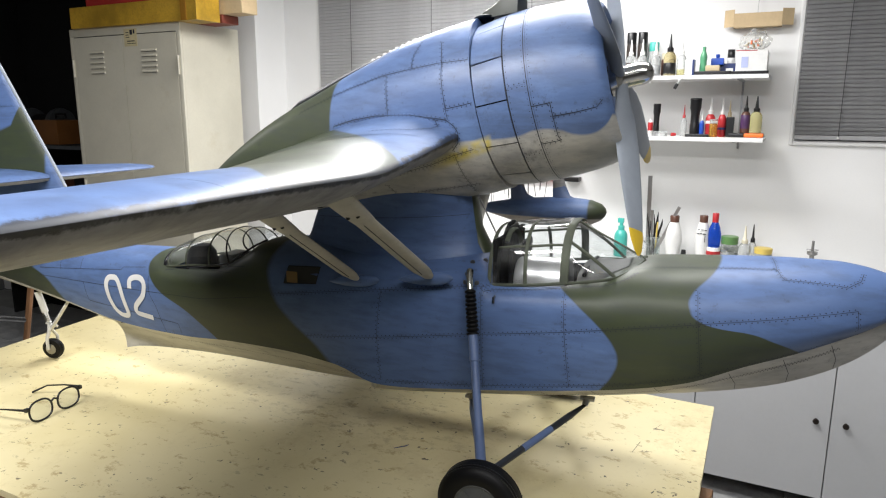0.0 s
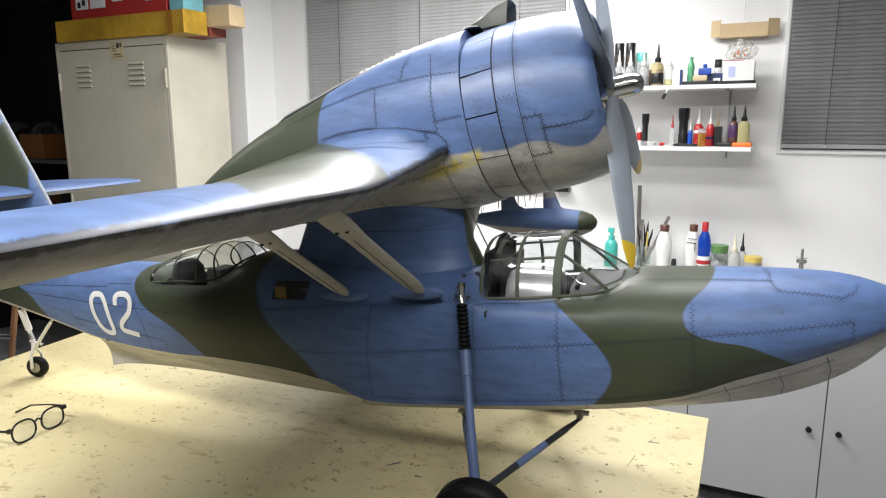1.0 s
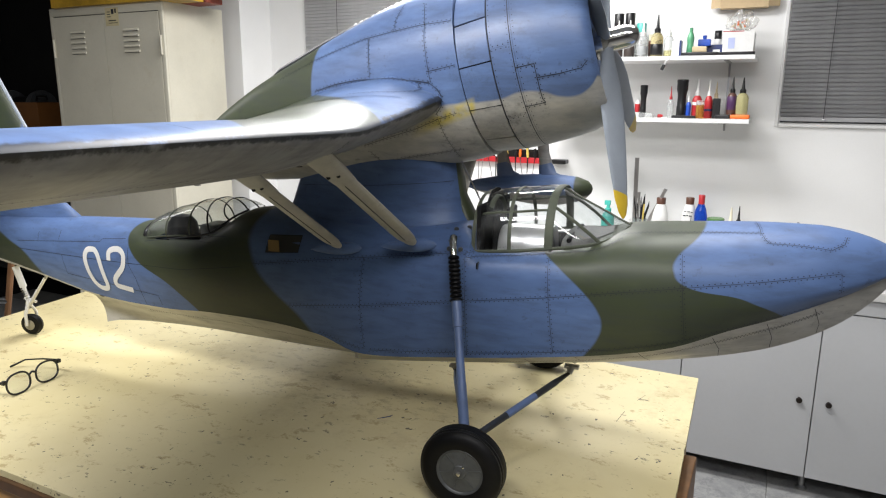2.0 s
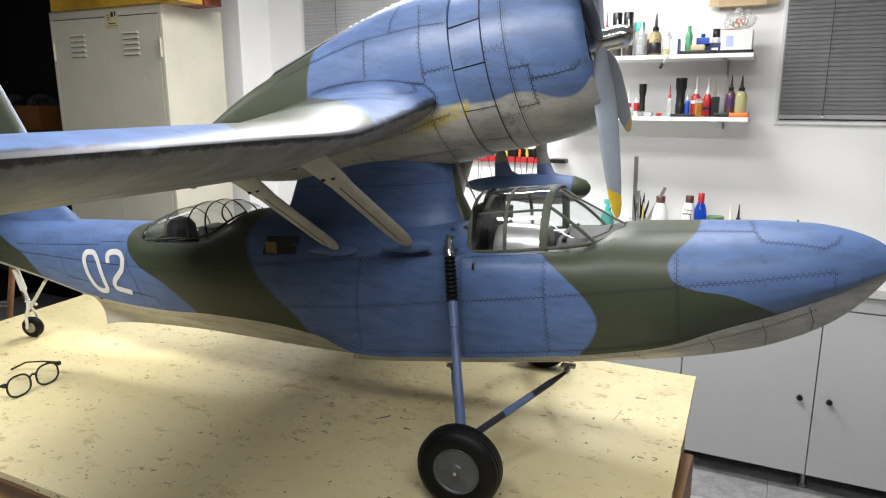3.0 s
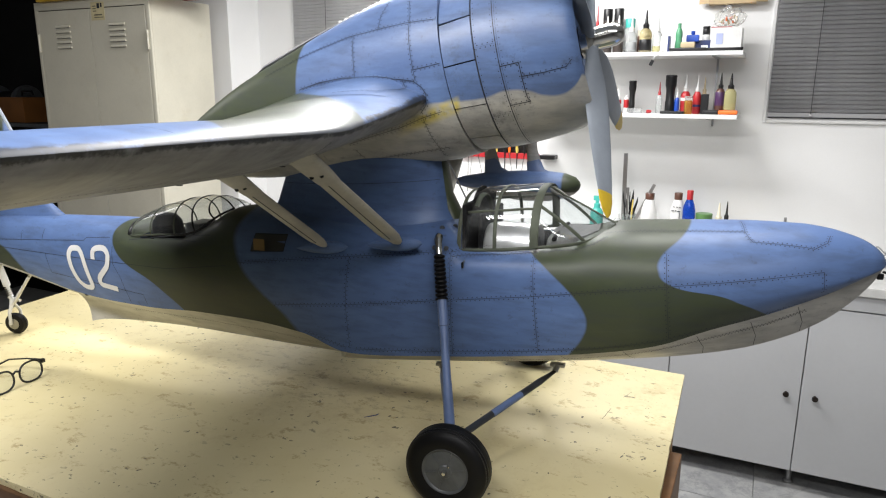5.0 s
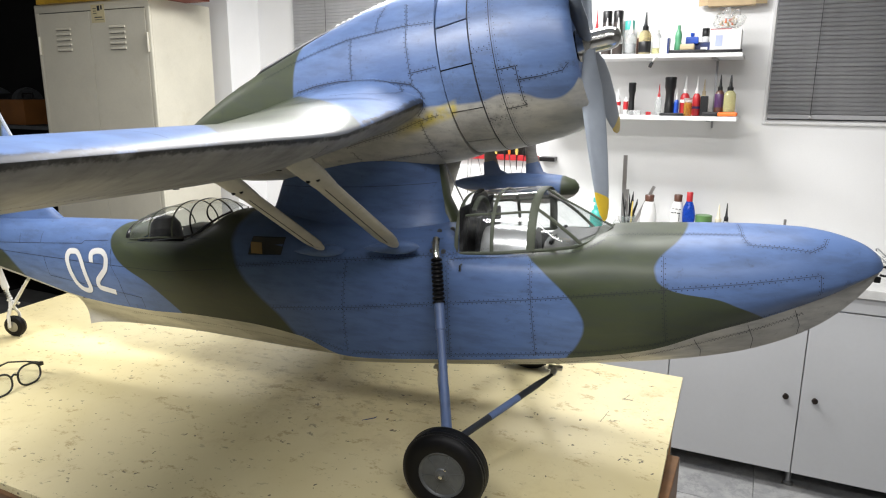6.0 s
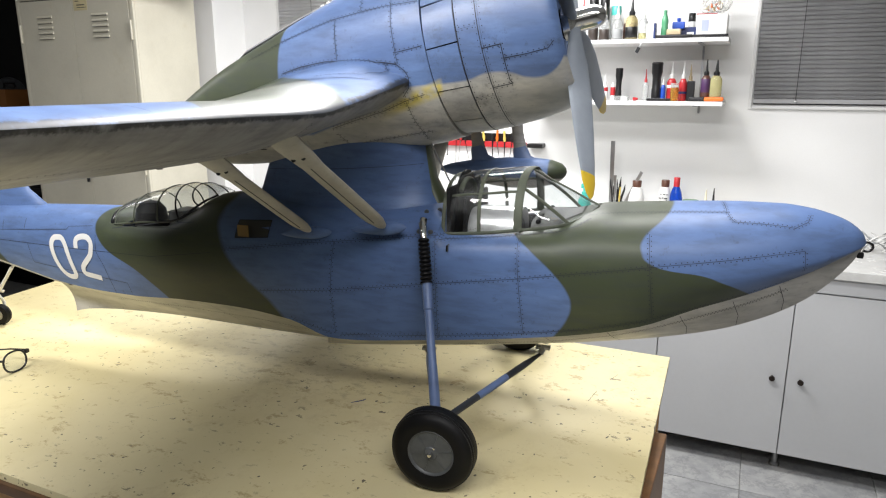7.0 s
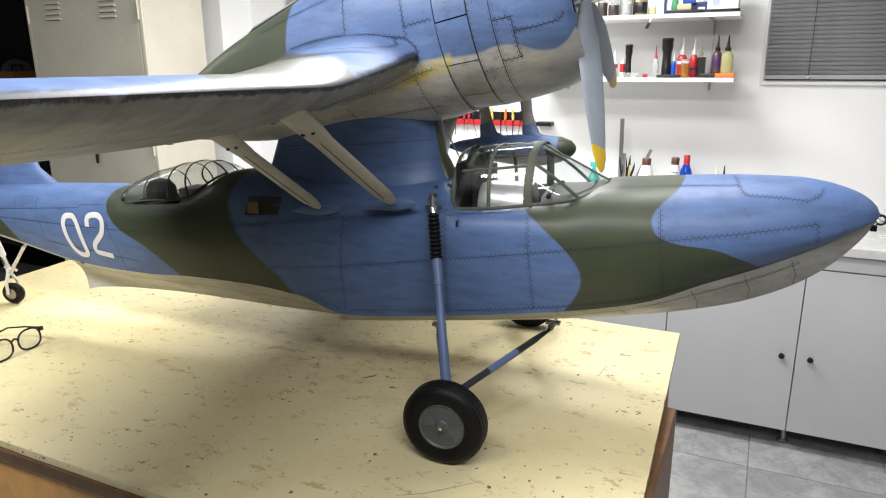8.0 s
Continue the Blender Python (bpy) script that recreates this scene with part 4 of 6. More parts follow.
ring_seam("cowl_seam", CB, -.0353, 5, 178, cowl, .0013, True, 1)
ring_seam("cowl_seam", CB, -.0040, 5, 178, cowl, .0011, True, -1)
ring_seam("cowl_seam", CB, -.0010, 5, 178, cowl, .0003, True, 1)


def on_cowl(s, a):
    return TILT @ Vector((s, -.125 * math.sin(radians(a)), .125 * math.cos(radians(a))))


for q in ([(-.004, 99), (.0225, 99), (.0225, 108), (.0225, 123), (.0255, 126), (-.004, 126)], [(.0225, 108), (.054, 108.5), (.083, 108), (.092, 104)]):
    seam("access_panel_seam", CB, [on_cowl(*p) for p in q], SIDE, cowl, width=.0010)
seam("band_rivets", CB, [on_cowl(-.034, 132), on_cowl(-.006, 132)], SIDE, cowl, width=.0003)
seam("band_rivets", CB, [on_cowl(-.034, 84), on_cowl(-.006, 84)], SIDE, cowl, width=.0002)
for pts in ([(-.430, 0, .588), (-.3613, 0, .6154), (-.3137, 0, .6309), (-.2564, 0, .6471), (-.2019, 0, .6563), (-.1508, 0, .6634), (-.096, 0, .6674)], [(-.200, 0, .6562), (-.2012, 0, .678)],
            [(-.154, 0, .697), (-.145, 0, .668), (-.1426, 0, .643), (-.1353, 0, .610), (-.1288, 0, .5806)], [(-.2467, 0, .6467), (-.2363, 0, .587)], [(-.1351, 0, .5955), (-.1072, 0, .601), (-.089, 0, .605)],
            [(-.260, 0, .482), (-.216, 0, .496), (-.163, 0, .511), (-.122, 0, .527), (-.09, 0, .537)], [(-.122, 0, .527), (-.1146, 0, .499), (-.1075, 0, .480), (-.105, 0, .467)], [(-.2534, 0, .4738), (-.235, 0, .450)],
            [(-.2203, 0, .4584), (-.1674, 0, .4682), (-.1079, 0, .4787), (-.092, 0, .482)], [(-.195, 0, .70), (-.20, 0, .678)]):
    seam("panel_seam", NACB, pts, SIDE, nac, width=0.0008)
# dorsal strip with a row of domed fasteners
strip = [(x, 0, smooth_interp([p[0] for p in NAC_T], [p[1] for p in NAC_T], x) + .001) for x in np.linspace(-.48, -.20, 14)]
part("dorsal_strip", bm_tube([(a, b, c + .002) for a, b, c in strip], [.003] + [.014] * 12 + [.003], 12, flat=.35, wide=(0, 1, 0)), M_GREYSTRIP, PLANE, "grey strip along the spine")
seam("strip_edge", NACB, [(a, -.017, .8) for a, b, c in strip], (0, 0, -1), nac, width=.0016, rivets=False)
for x in np.linspace(-.312, -.234, 8):
    z = smooth_interp([p[0] for p in NAC_T], [p[1] for p in NAC_T], x) + .0055
    part("fastener", bm_lathe([(.0048, 0), (.0046, .003), (.003, .0052), (0, .0060)], 10, m=pose(x, 0, z, 0, -18, 0)), M_SHELF, PLANE)
# intake scoop and its flap
sc = bmesh.new()
rings(sc, [[(x, yy, zz) for yy, zz in ((-w, z0), (-w, (z0 + z1) / 2 + .004), (-w * .8, z1 - .002), (0, z1), (w * .8, z1 - .002), (w, (z0 + z1) / 2 + .004), (w, z0))] for x, w, z0, z1 in ((-.112, .010, .738, .746), (-.09, .024, .738, .759), (-.07, .029, .740, .771), (-.05, .030, .742, .780))], cap=(True, False))
bmesh.ops.solidify(sc, geom=sc.faces[:], thickness=.0016)
part("intake_scoop", fix(sc), mat("dark_grey_green_paint", (0.11, 0.115, 0.10), 0.45), PLANE, "dark carburettor intake scoop")
part("scoop_lip", bm_lathe([(.0135, 0), (.0165, .0003), (.0174, .002), (.0162, .0035), (.0140, .002), (.0125, 0)], 28, m=pose(-.108, -.016, .7335, -14, -12, 0)), M_BLACK, PLANE, "black round lip of the spill opening")
part("scoop_hole", bm_lathe([(0, .0), (.013, .0), (.013, .0012), (0, .0012)], 24, m=pose(-.108, -.016, .7345, -14, -12, 0)), M_DARK, PLANE)

# propeller
part("spinner", bm_lathe([(.0, .040), (.017, .042), (.019, .088), (.026, .094), (.026, .104), (.0205, .108), (.0178, .111), (.0172, .116), (.0172, .136), (.0168, .142), (.0156, .147), (.0135, .1515), (.0105, .1545), (.006, .1565), (0, .1572)], 40, m=TILT @ pose(0, 0, 0, 0, 90, 0)), M_CHROME, PLANE, "polished metal propeller hub")
for k, a in enumerate((-30, 60, 150, 240)):
    own = bmesh.new()
    rows = []
    for r, ch, th, tw in ((.014, .020, .018, 60), (.035, .022, .015, 55), (.07, .036, .010, 46), (.12, .044, .007, 38), (.18, .043, .0055, 31), (.23, .037, .0045, 27), (.262, .029, .004, 25), (.280, .017, .003, 24), (.287, .004, .0015, 24)):
        row = []
        for i in range(14):
            b = 2 * math.pi * i / 14
            cx, cy = ch / 2 * math.cos(b), th / 2 * math.sin(b)
            t = radians(tw)
            row.append((cx * math.sin(t) + cy * math.cos(t), cx * math.cos(t) - cy * math.sin(t), -r))
        rows.append(row)
    rings(own, rows)
    own.transform(TILT @ pose(.108, 0, 0, a, 0, 0))
    bmesh.ops.recalc_face_normals(own, faces=own.faces[:])
    bl = part("propeller_blade", own, M_PROP, PLANE, "grey propeller blade with yellow tip")
    own = bmesh.new()
    rows = [[(p[0] * 1.03 + (0), p[1] * 1.03, p[2]) for p in row] for row in rows[6:]]
    r0 = rows[0]
    rows = [[(p[0] * 1.12, p[1] * 1.12, -.250) for p in r0]] + [[(p[0] * 1.03, p[1] * 1.03, p[2] - .0006) for p in row] for row in rows]
    rings(own, rows)
    own.transform(TILT @ pose(.108, 0, 0, a, 0, 0))
    bmesh.ops.recalc_face_normals(own, faces=own.faces[:])
    part("blade_tip", own, M_YELLOW, bl, "yellow painted tip")
for k in range(9):
    a = k * 40
    part("engine_cylinder", bm_lathe([(.020, .030), (.020, .08), (.016, .084)] if k % 2 else [(.0185, .03), (.0185, .082), (.014, .086)], 12, m=TILT @ pose(.050, 0, 0, a, 0, 0)), M_DARK, PLANE)

# ---- wing ----
WS = {
    "y": [0.0, .11, .20, .30, .365, .50, .80, 1.00, 1.12, 1.18, 1.21],
    "lx": [-.110, -.112, -.118, -.122, -.124, -.128, -.134, -.142, -.175, -.225, -.30],
    "lz": [.560, .556, .541, .526, .5185, .5215, .528, .533, .536, .537, .537],
    "tx": [-.70, -.70, -.70, -.70, -.698, -.685, -.652, -.618, -.555, -.49, -.42],
    "tz": [.430, .420, .411, .404, .401, .404, .413, .420, .425, .430, .436],
    "th": [.150, .145, .135, .128, .124, .122, .115, .108, .095, .075, .03],
}


def wing_pt(y, s, up):
    lx, lz, tx, tz, th = (smooth_interp(WS["y"], WS[k], abs(y)) for k in ("lx", "lz", "tx", "tz", "th"))
    c = lx - tx
    drop = 0.0105 * max(0.0, abs(y) - .365)
    lz, tz = lz - drop, tz - drop
    t = th * c * 5 * (0.2969 * s ** 0.60 - 0.1260 * s - 0.3516 * s ** 2 + 0.2843 * s ** 3 - 0.1036 * s ** 4)
    camber = 0.028 * c * 4 * s * (1 - s)
    x = lx - s * c
    z = lz + (tz - lz) * s + camber + (t if up else -t * 1.40)
    return (x, y, z)


def wing_skin(sign, up):
    own = bmesh.new()
    ss = [(1 - math.cos(a)) / 2 for a in np.linspace(0, math.pi, 36)]
    ys = list(np.linspace(.06, .365, 14)) + list(np.linspace(.39, 1.12, 30)) + [1.14, 1.16, 1.18, 1.195, 1.205, 1.21]
    rings(own, [[wing_pt(sign * y, s, up) for s in ss] for y in ys], closed=False)
    bmesh.ops.recalc_face_normals(own, faces=own.faces[:])
    want = 1 if up else -1
    if sum(f.normal.z for f in own.faces) * want < 0:
        bmesh.ops.reverse_faces(own, faces=own.faces[:])
    return own


for sgn in (-1, 1):
    wu = part("wing_top", wing_skin(sgn, True), M_WING, PLANE, "wing top in blue and dark green with a scuffed leading edge")
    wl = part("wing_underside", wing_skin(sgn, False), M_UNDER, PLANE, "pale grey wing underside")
    if sgn < 0:
        dg = bpy.context.evaluated_depsgraph_get()
        WU, WL = BVHTree.FromObject(wu, dg), BVHTree.FromObject(wl, dg)
        for yy in (-.39, -.62, -.86):
            seam("wing_seam", WU, [(-.13, yy, .6), (-.55, yy, .6)], (0, 0, -1), wu, width=.0006, rivets=False, step=.012)
        seam("wing_seam", WU, [(-.55, -.16, .6), (-.57, -.6, .6), (-.55, -1.0, .6)], (0, 0, -1), wu, width=.0007, rivets=False, step=.012)
        seam("wing_seam", WL, [(-.22, -.38, .4), (-.22, -.7, .4), (-.23, -1.0, .4)], (0, 0, 1), wl, width=.0007, pitch=.008, step=.012)
        for yy in (-.375,):
            seam("wing_seam", WL, [(-.12, yy, .4), (-.60, yy, .4)], (0, 0, 1), wl, width=.0008, pitch=.008, step=.012)
        for hx, hy in ((-.20, -.33), (-.215, -.35), (-.30, -.36), (-.33, -.40), (-.42, -.6), (-.45, -.66)):
            h, n = cast(WL, (hx, hy, .2), (0, 0, 1))
            if h is not None:
                part("drain_hole", bm_lathe([(0, 0), (.004, 0), (.004, .0008), (0, .0008)], 10, m=Matrix.Translation(h - Vector((0, 0, .001)))), M_BLACK, wl)
# smooth root fillet round the joint of wing and nacelle
for sgn in (-1, 1):
    own = bmesh.new()
    rows = []
    for s in np.linspace(0.02, 0.97, 26):
        a = Vector(wing_pt(sgn * .185, s, True))
        wn = smooth_interp([p[0] for p in NAC_W], [p[1] for p in NAC_W], a.x)
        tp = smooth_interp([p[0] for p in NAC_T], [p[1] for p in NAC_T], a.x)
        bt = smooth_interp([p[0] for p in NAC_B], [p[1] for p in NAC_B], a.x)
        zz = min(a.z + .035 * (1 - s) * min(1, s / .12), tp - .012)
        u = max(-1, min(1, (zz - (tp + bt) / 2) / ((tp - bt) / 2)))
        b = Vector((a.x, sgn * wn * math.sqrt(max(0, 1 - u * u)) * .99, zz))
        m_ = Vector((a.x, b.y + (a.y - b.y) * .30, a.z + (.004 + .006 * (1 - s)) * min(1, s / .12)))
        rows.append([tuple(b.lerp(m_, t).lerp(m_.lerp(a, t), t) + Vector((0, 0, .0008))) for t in np.linspace(0, 1, 9)])
    rings(own, rows, closed=False)
    bmesh.ops.recalc_face_normals(own, faces=own.faces[:])
    if sum(f.normal.z for f in own.faces) < 0:
        bmesh.ops.reverse_faces(own, faces=own.faces[:])
    part("wing_fillet", own, M_WING, PLANE)


ROOT = []
for ob in PLANE.children:
    if ob.name.startswith(("nacelle", "wing_fillet", "wing_top")):
        ROOT.append(ob)
rb_ = bmesh.new()
for ob in ROOT:
    rb_.from_mesh(ob.data)
ROOTB = BVHTree.FromBMesh(rb_)
rb_.free()
for pts in ([(-.344, -.086, .567), (-.303, -.0925, .578), (-.258, -.100, .585), (-.203, -.1137, .5858), (-.155, -.1166, .5823), (-.131, -.119, .579), (-.1173, -.1187, .570), (-.111, -.117, .560), (-.1123, -.113, .545), (-.123, -.1085, .5325)],
            [(-.150, -.117, .5806), (-.147, -.140, .567), (-.173, -.160, .565), (-.246, -.162, .5616)]):
    seam("root_seam", ROOTB, pts, (0.35, 0.85, -0.4), nac, width=.0010, back=.02, lift=.0012)


# ---- wing struts ----
def wing_strut(sgn, p0, p1, wide):
    a, b = Vector((p0[0], sgn * p0[1], p0[2])), Vector((p1[0], sgn * p1[1], p1[2]))
    n = 14
    prof = [.62, .92] + [1.0] * (n - 4) + [.95, .9]
    s = part("wing_strut", bm_tube([a.lerp(b, i / (n - 1)) for i in range(n)], [wide * q for q in prof], 16, flat=.34, wide=(1, 0, .15)), M_STRUT, PLANE, "pale cream wing strut")
    d = (b - a).normalized()
    part("strut_foot", bm_tube([a - d * .010, a - d * .004, a + d * .004, a + d * .012], [wide * .25, wide * .5, wide * .62, wide * .66], 14, flat=.5, wide=(1, 0, .15)), M_STRUT, s)
    part("strut_cuff", bm_tube([b - d * .040, b - d * .010, b + d * .020, b + d * .045], [wide * 1.03, wide * 1.2, wide * 1.3, wide * 1.3], 16, flat=.40, wide=(1, 0, .15)), M_STRUT, s, "flared cuff with two bolts")
    out = d.cross(Vector((1, 0, .15))).normalized()
    out = out if out.y * sgn > 0 else -out
    for k in (-.35, .35):
        c = b - d * .012 + Vector((k * wide * 1.2, 0, k * .004)) + out * wide * .46
        part("bolt", bm_lathe([(.0028, 0), (.0028, .002), (0, .0025)], 8, m=Matrix.Translation(c) @ pose(0, 0, 0, 90 * -sgn * -1, 0, 0)), M_BLACK, s)
    ln = [a.lerp(b, i / 12) + out * wide * .342 for i in range(1, 11)]
    part("strut_seam", bm_tube(ln, .00065, 5), M_SEAM, s)
    fo = bmesh.new()
    rings(fo, [[(a.x + .002 + u, a.y + sgn * (-.019 + .006 * r * max(0.0, math.cos(t))), a.z - .009 + .010 * r * math.sin(t) + .10 * u) for t in np.linspace(-math.pi, math.pi, 18, endpoint=False)] for u, r in ((-.062, .05), (-.05, .45), (-.03, .85), (-.005, 1.1), (.014, 1.0), (.028, .6), (.034, .05))])
    part("strut_fairing", fix(fo), M_HULL, PLANE, "blue teardrop fairing at the strut's foot")


for sgn in (-1, 1):
    dx = 0 if sgn < 0 else -.028
    wing_strut(sgn, (-.154 + dx, .140, .342), (-.176 + dx, .345, .474), .0165)
    wing_strut(sgn, (-.288, .130, .324), (-.288, .345, .452), .0145)

# ---- cockpit ----
CP = {"x": [-.070, -.03, .0, .042, .08, .12, .148, .162], "c": [.092, .094, .0945, .0945, .090, .073, .046, .010], "s": [.324, .328, .331, .337, .342, .347, .358, .367], "t": [.408, .415, .418, .4225, .4055, .3865, .372, .3660]}


def canopy_pt(x, a, grow=0.0):
    """a runs from the near sill (0) over the top (90) to the far sill (180)."""
    c, s, t = (smooth_interp(CP["x"], CP[k], x) for k in ("c", "s", "t"))
    ca, sa = math.cos(radians(a)), math.sin(radians(a))
    p = 2 / smooth_interp([-.07, .05, .09, .167], [2.5, 2.5, 1.8, 1.5], x)
    return (x, -(c + grow) * math.copysign(abs(ca) ** p, ca), s + (t - s + grow) * max(sa, 0) ** p)


gl = bmesh.new()
rings(gl, [[canopy_pt(x, a) for a in np.linspace(0, 180, 33)] for x in np.linspace(-.070, .162, 44)], closed=False)
cano = part("canopy_glass", gl, M_GLASS, PLANE, "clear cockpit canopy")
cano.visible_shadow = False


def rib(pts, r, material=M_FRAME, name="canopy_frame", flat=.5, wide=None):
    return part(name, bm_tube(pts, r, 10, flat=flat, wide=wide), material, PLANE)


def hoop(x, r, lean=0.0, a0=0, a1=180):
    rib([Vector(canopy_pt(x + lean * math.sin(radians(a)), a, .0006)) for a in np.linspace(a0, a1, 30)], r, flat=.22, wide=(1, 0, 0))


hoop(-.068, .0030)
hoop(-.010, .0030, -.003)
hoop(.050, .0066, .000)
for a in (0, 180):
    rib([canopy_pt(x, a, .0004) for x in np.linspace(-.070, .161, 30)], .0026, flat=.35, wide=(0, 0, 1))
for a in (37, 143):
    rib([canopy_pt(x, a, .0005) for x in np.linspace(-.068, .046, 16)], .0020)
for sg in (1, -1):
    a, b = Vector(canopy_pt(.052, 44 if sg > 0 else 136, .0006)), Vector(canopy_pt(.122, 5 if sg > 0 else 175, .0006))
    rib([a.lerp(b, t) + Vector((0, -sg * .004 * math.sin(math.pi * t), .003 * math.sin(math.pi * t))) for t in np.linspace(0, 1, 14)], .0026, flat=.4, wide=(0, 0, 1))
rib([canopy_pt(.054 + .106 * t, 90, .0006) for t in np.linspace(0, 1, 18)], .0036, flat=.4, wide=(0, 1, 0))
# interior tub, seats and panel
tub = bmesh.new()
bm_box(-.060, .125, -.086, .086, .235, .238, bm=tub)
bm_box(-.064, -.058, -.088, .088, .235, .395, bm=tub)
bm_box(-.057, .110, .083, .086, .239, .330, bm=tub)
part("cockpit_tub", tub, M_DARK, PLANE, "dark cockpit interior", smooth=False)
gs_ = bmesh.new()
rings(gs_, [[(x, -w, z - .012), (x, -w * .8, z), (x, 0, z + .004), (x, w * .8, z), (x, w, z - .012)] for x, w, z in ((.066, .082, .348), (.09, .078, .350), (.115, .064, .352), (.138, .042, .360))], closed=False)
part("glare_shield", gs_, mat("dull_grey_interior", (0.085, 0.085, 0.08), 0.6, var=0.2, big=20), PLANE, "dull grey glare shield")
part("headrest_bulkhead", bm_tube([(-.060, 0, .345), (-.057, 0, .345)], .070, 24), M_DARK, PLANE)
for sy in (-.042, .042):
    seat = bm_box(-.045, -.038, sy - .026, sy + .026, .25, .378, .003)
    bm_box(-.045, .0, sy - .026, sy + .026, .27, .278, .003, bm=seat)
    part("pilot_seat", seat, M_DARK, PLANE)
part("instrument_panel", bm_box(.072, .080, -.070, .070, .26, .352, .004), M_DARK, PLANE)
part("control_wheel", bm_tube([(.045, -.042 + .02 * math.cos(t), .325 + .02 * math.sin(t)) for t in np.linspace(0, 2 * math.pi, 20)], .0018, 6), M_STEEL, PLANE)
part("cockpit_barrel", bm_tube([(-.052, -.026, .322), (-.046, -.026, .322), (-.036, -.026, .322), (-.02, -.026, .322), (.046, -.026, .322)], [.012, .028, .036, .040, .040], 28), mat("bright_brushed_metal", (0.80, 0.80, 0.80), 0.30, metal=0.6, var=.04, bump=.05), PLANE, "bright rounded metal barrel inside the cockpit")
part("bulkhead_arch", bm_tube([(-.056, .062 * math.cos(t) - .006, .335 + .066 * math.sin(t)) for t in np.linspace(0, math.pi * .72, 22)], .0065, 10, flat=.5), M_FRAME, PLANE, "grey arch of the rear cockpit bulkhead")

# ---- gunner's canopy ----
RCX = {"x": [-.756, -.735, -.70, -.66, -.62, -.59, -.565, -.545, -.530], "c": [.056, .062, .066, .069, .070, .066, .056, .042, .024], "s": [.2885, .291, .296, .301, .3035, .310, .328, .343, .352], "t": [.316, .332, .345, .357, .3655, .3685, .3665, .362, .3565]}


def gun_pt(x, a, grow=0.0):
    c, s, t = (smooth_interp(RCX["x"], RCX[k], x) for k in ("c", "s", "t"))
    ca, sa = math.cos(radians(a)), math.sin(radians(a))
    p = 2 / 2.2
    return (x, -(c + grow) * math.copysign(abs(ca) ** p, ca), s + (t - s + grow) * max(sa, 0) ** p)


gl = bmesh.new()
rings(gl, [[gun_pt(x, a) for a in np.linspace(0, 180, 29)] for x in np.linspace(-.756, -.530, 36)], closed=False)
cg = part("gunner_glass", gl, M_GLASS, PLANE, "clear gunner's canopy")
cg.visible_shadow = False
for x, lean, r, m in ((-.754, .002, .0040, M_BLACK), (-.742, .000, .0017, M_FRAME), (-.692, -.006, .0018, M_FRAME), (-.634, -.008, .0019, M_FRAME), (-.590, -.018, .0021, M_BLACK), (-.556, -.022, .0018, M_BLACK)):
    rib([gun_pt(x + lean * math.sin(radians(a)), a, .0004) for a in np.linspace(0, 180, 26)], r, m, "gunner_frame")
for a in (0, 180):
    rib([gun_pt(x, a, .0006) for x in np.linspace(-.640, -.530, 18)], .0020, M_BLACK, "gunner_rail")
    rib([gun_pt(x, a, .0006) for x in np.linspace(-.756, -.628, 14)], .0016, M_FRAME, "gunner_rail")
stroke("hatch_slot", [(-.746, 0, .2830), (-.70, 0, .2895), (-.66, 0, .2945), (-.60, 0, .3030), (-.544, 0, .3105)], .0011, HULL_BVH, SIDE, M_SEAM, PLANE, lift=.0006)
part("gunner_tub", bm_box(-.735, -.60, -.060, .060, .225, .228), M_DARK, PLANE, smooth=False)
part("gunner_seat", bm_lathe([(0, 0), (.030, 0), (.033, .05), (.028, .085), (.018, .098), (0, .102)], 20, m=pose(-.705, -.005, .228)), M_DARK, PLANE, "dark rounded seat back")
part("ammunition_box", bm_box(-.64, -.605, -.035, .02, .25, .318, .004), mat("pale_grey_box", (0.38, 0.39, 0.40), 0.4), PLANE)
part("bulkhead", bm_tube([(-.590, 0, .285), (-.587, 0, .285)], .036, 20), M_DARK, PLANE)

# ---- side window, bolt plate, pin, nose fittings ----
own = bmesh.new()
wp_ = [(-.443, .322), (-.376, .326), (-.378, .299), (-.446, .293)]
vs = []
for zx, zz in [(a, b) for a, b in wp_]:
    h, n = cast(HULL_BVH, (zx, -.6, zz), SIDE)
    vs.append(own.verts.new(h - Vector((0, .0014, 0))))
own.faces.new(vs)
swn = part("side_window", own, mat("dark_window_glass", (0.03, 0.03, 0.03), 0.3, bump=0), PLANE, "small dark side window", smooth=False)
stroke("window_surround", [(*wp_[0][:1], 0, wp_[0][1]), (wp_[1][0], 0, wp_[1][1]), (wp_[2][0], 0, wp_[2][1]), (wp_[3][0], 0, wp_[3][1]), (wp_[0][0], 0, wp_[0][1])], .0014, HULL_BVH, SIDE, M_SEAM, swn, lift=.0018)
part("window_item", bm_box(-.434, -.412, -.0005, .0, .298, .318, m=Matrix.Translation((0, -.1085, 0))), mat("ochre_cloth", (0.16, 0.10, 0.03), 0.7), swn, "ochre patch behind the glass", smooth=False)
for bx, bz in ((-.105, .352), (-.087, .354), (-.106, .338), (-.105, .327), (-.085, .328)):
    h, n = cast(HULL_BVH, (bx, -.6, bz), SIDE)
    part("bolt", bm_lathe([(.0042, 0), (.0042, .0016), (.0032, .003), (0, .003)], 10, m=Matrix.Translation(h) @ pose(0, 0, 0, 90)), M_HUB, PLANE)
h, n = cast(HULL_BVH, (-.053, -.6, .312), SIDE)
part("pin", bm_tube([h + Vector((0, .004, 0)), h - Vector((0, .006, .001)), h - Vector((0, .0065, .009))], .0022, 8), M_CHROME, PLANE, "small hooked pin")
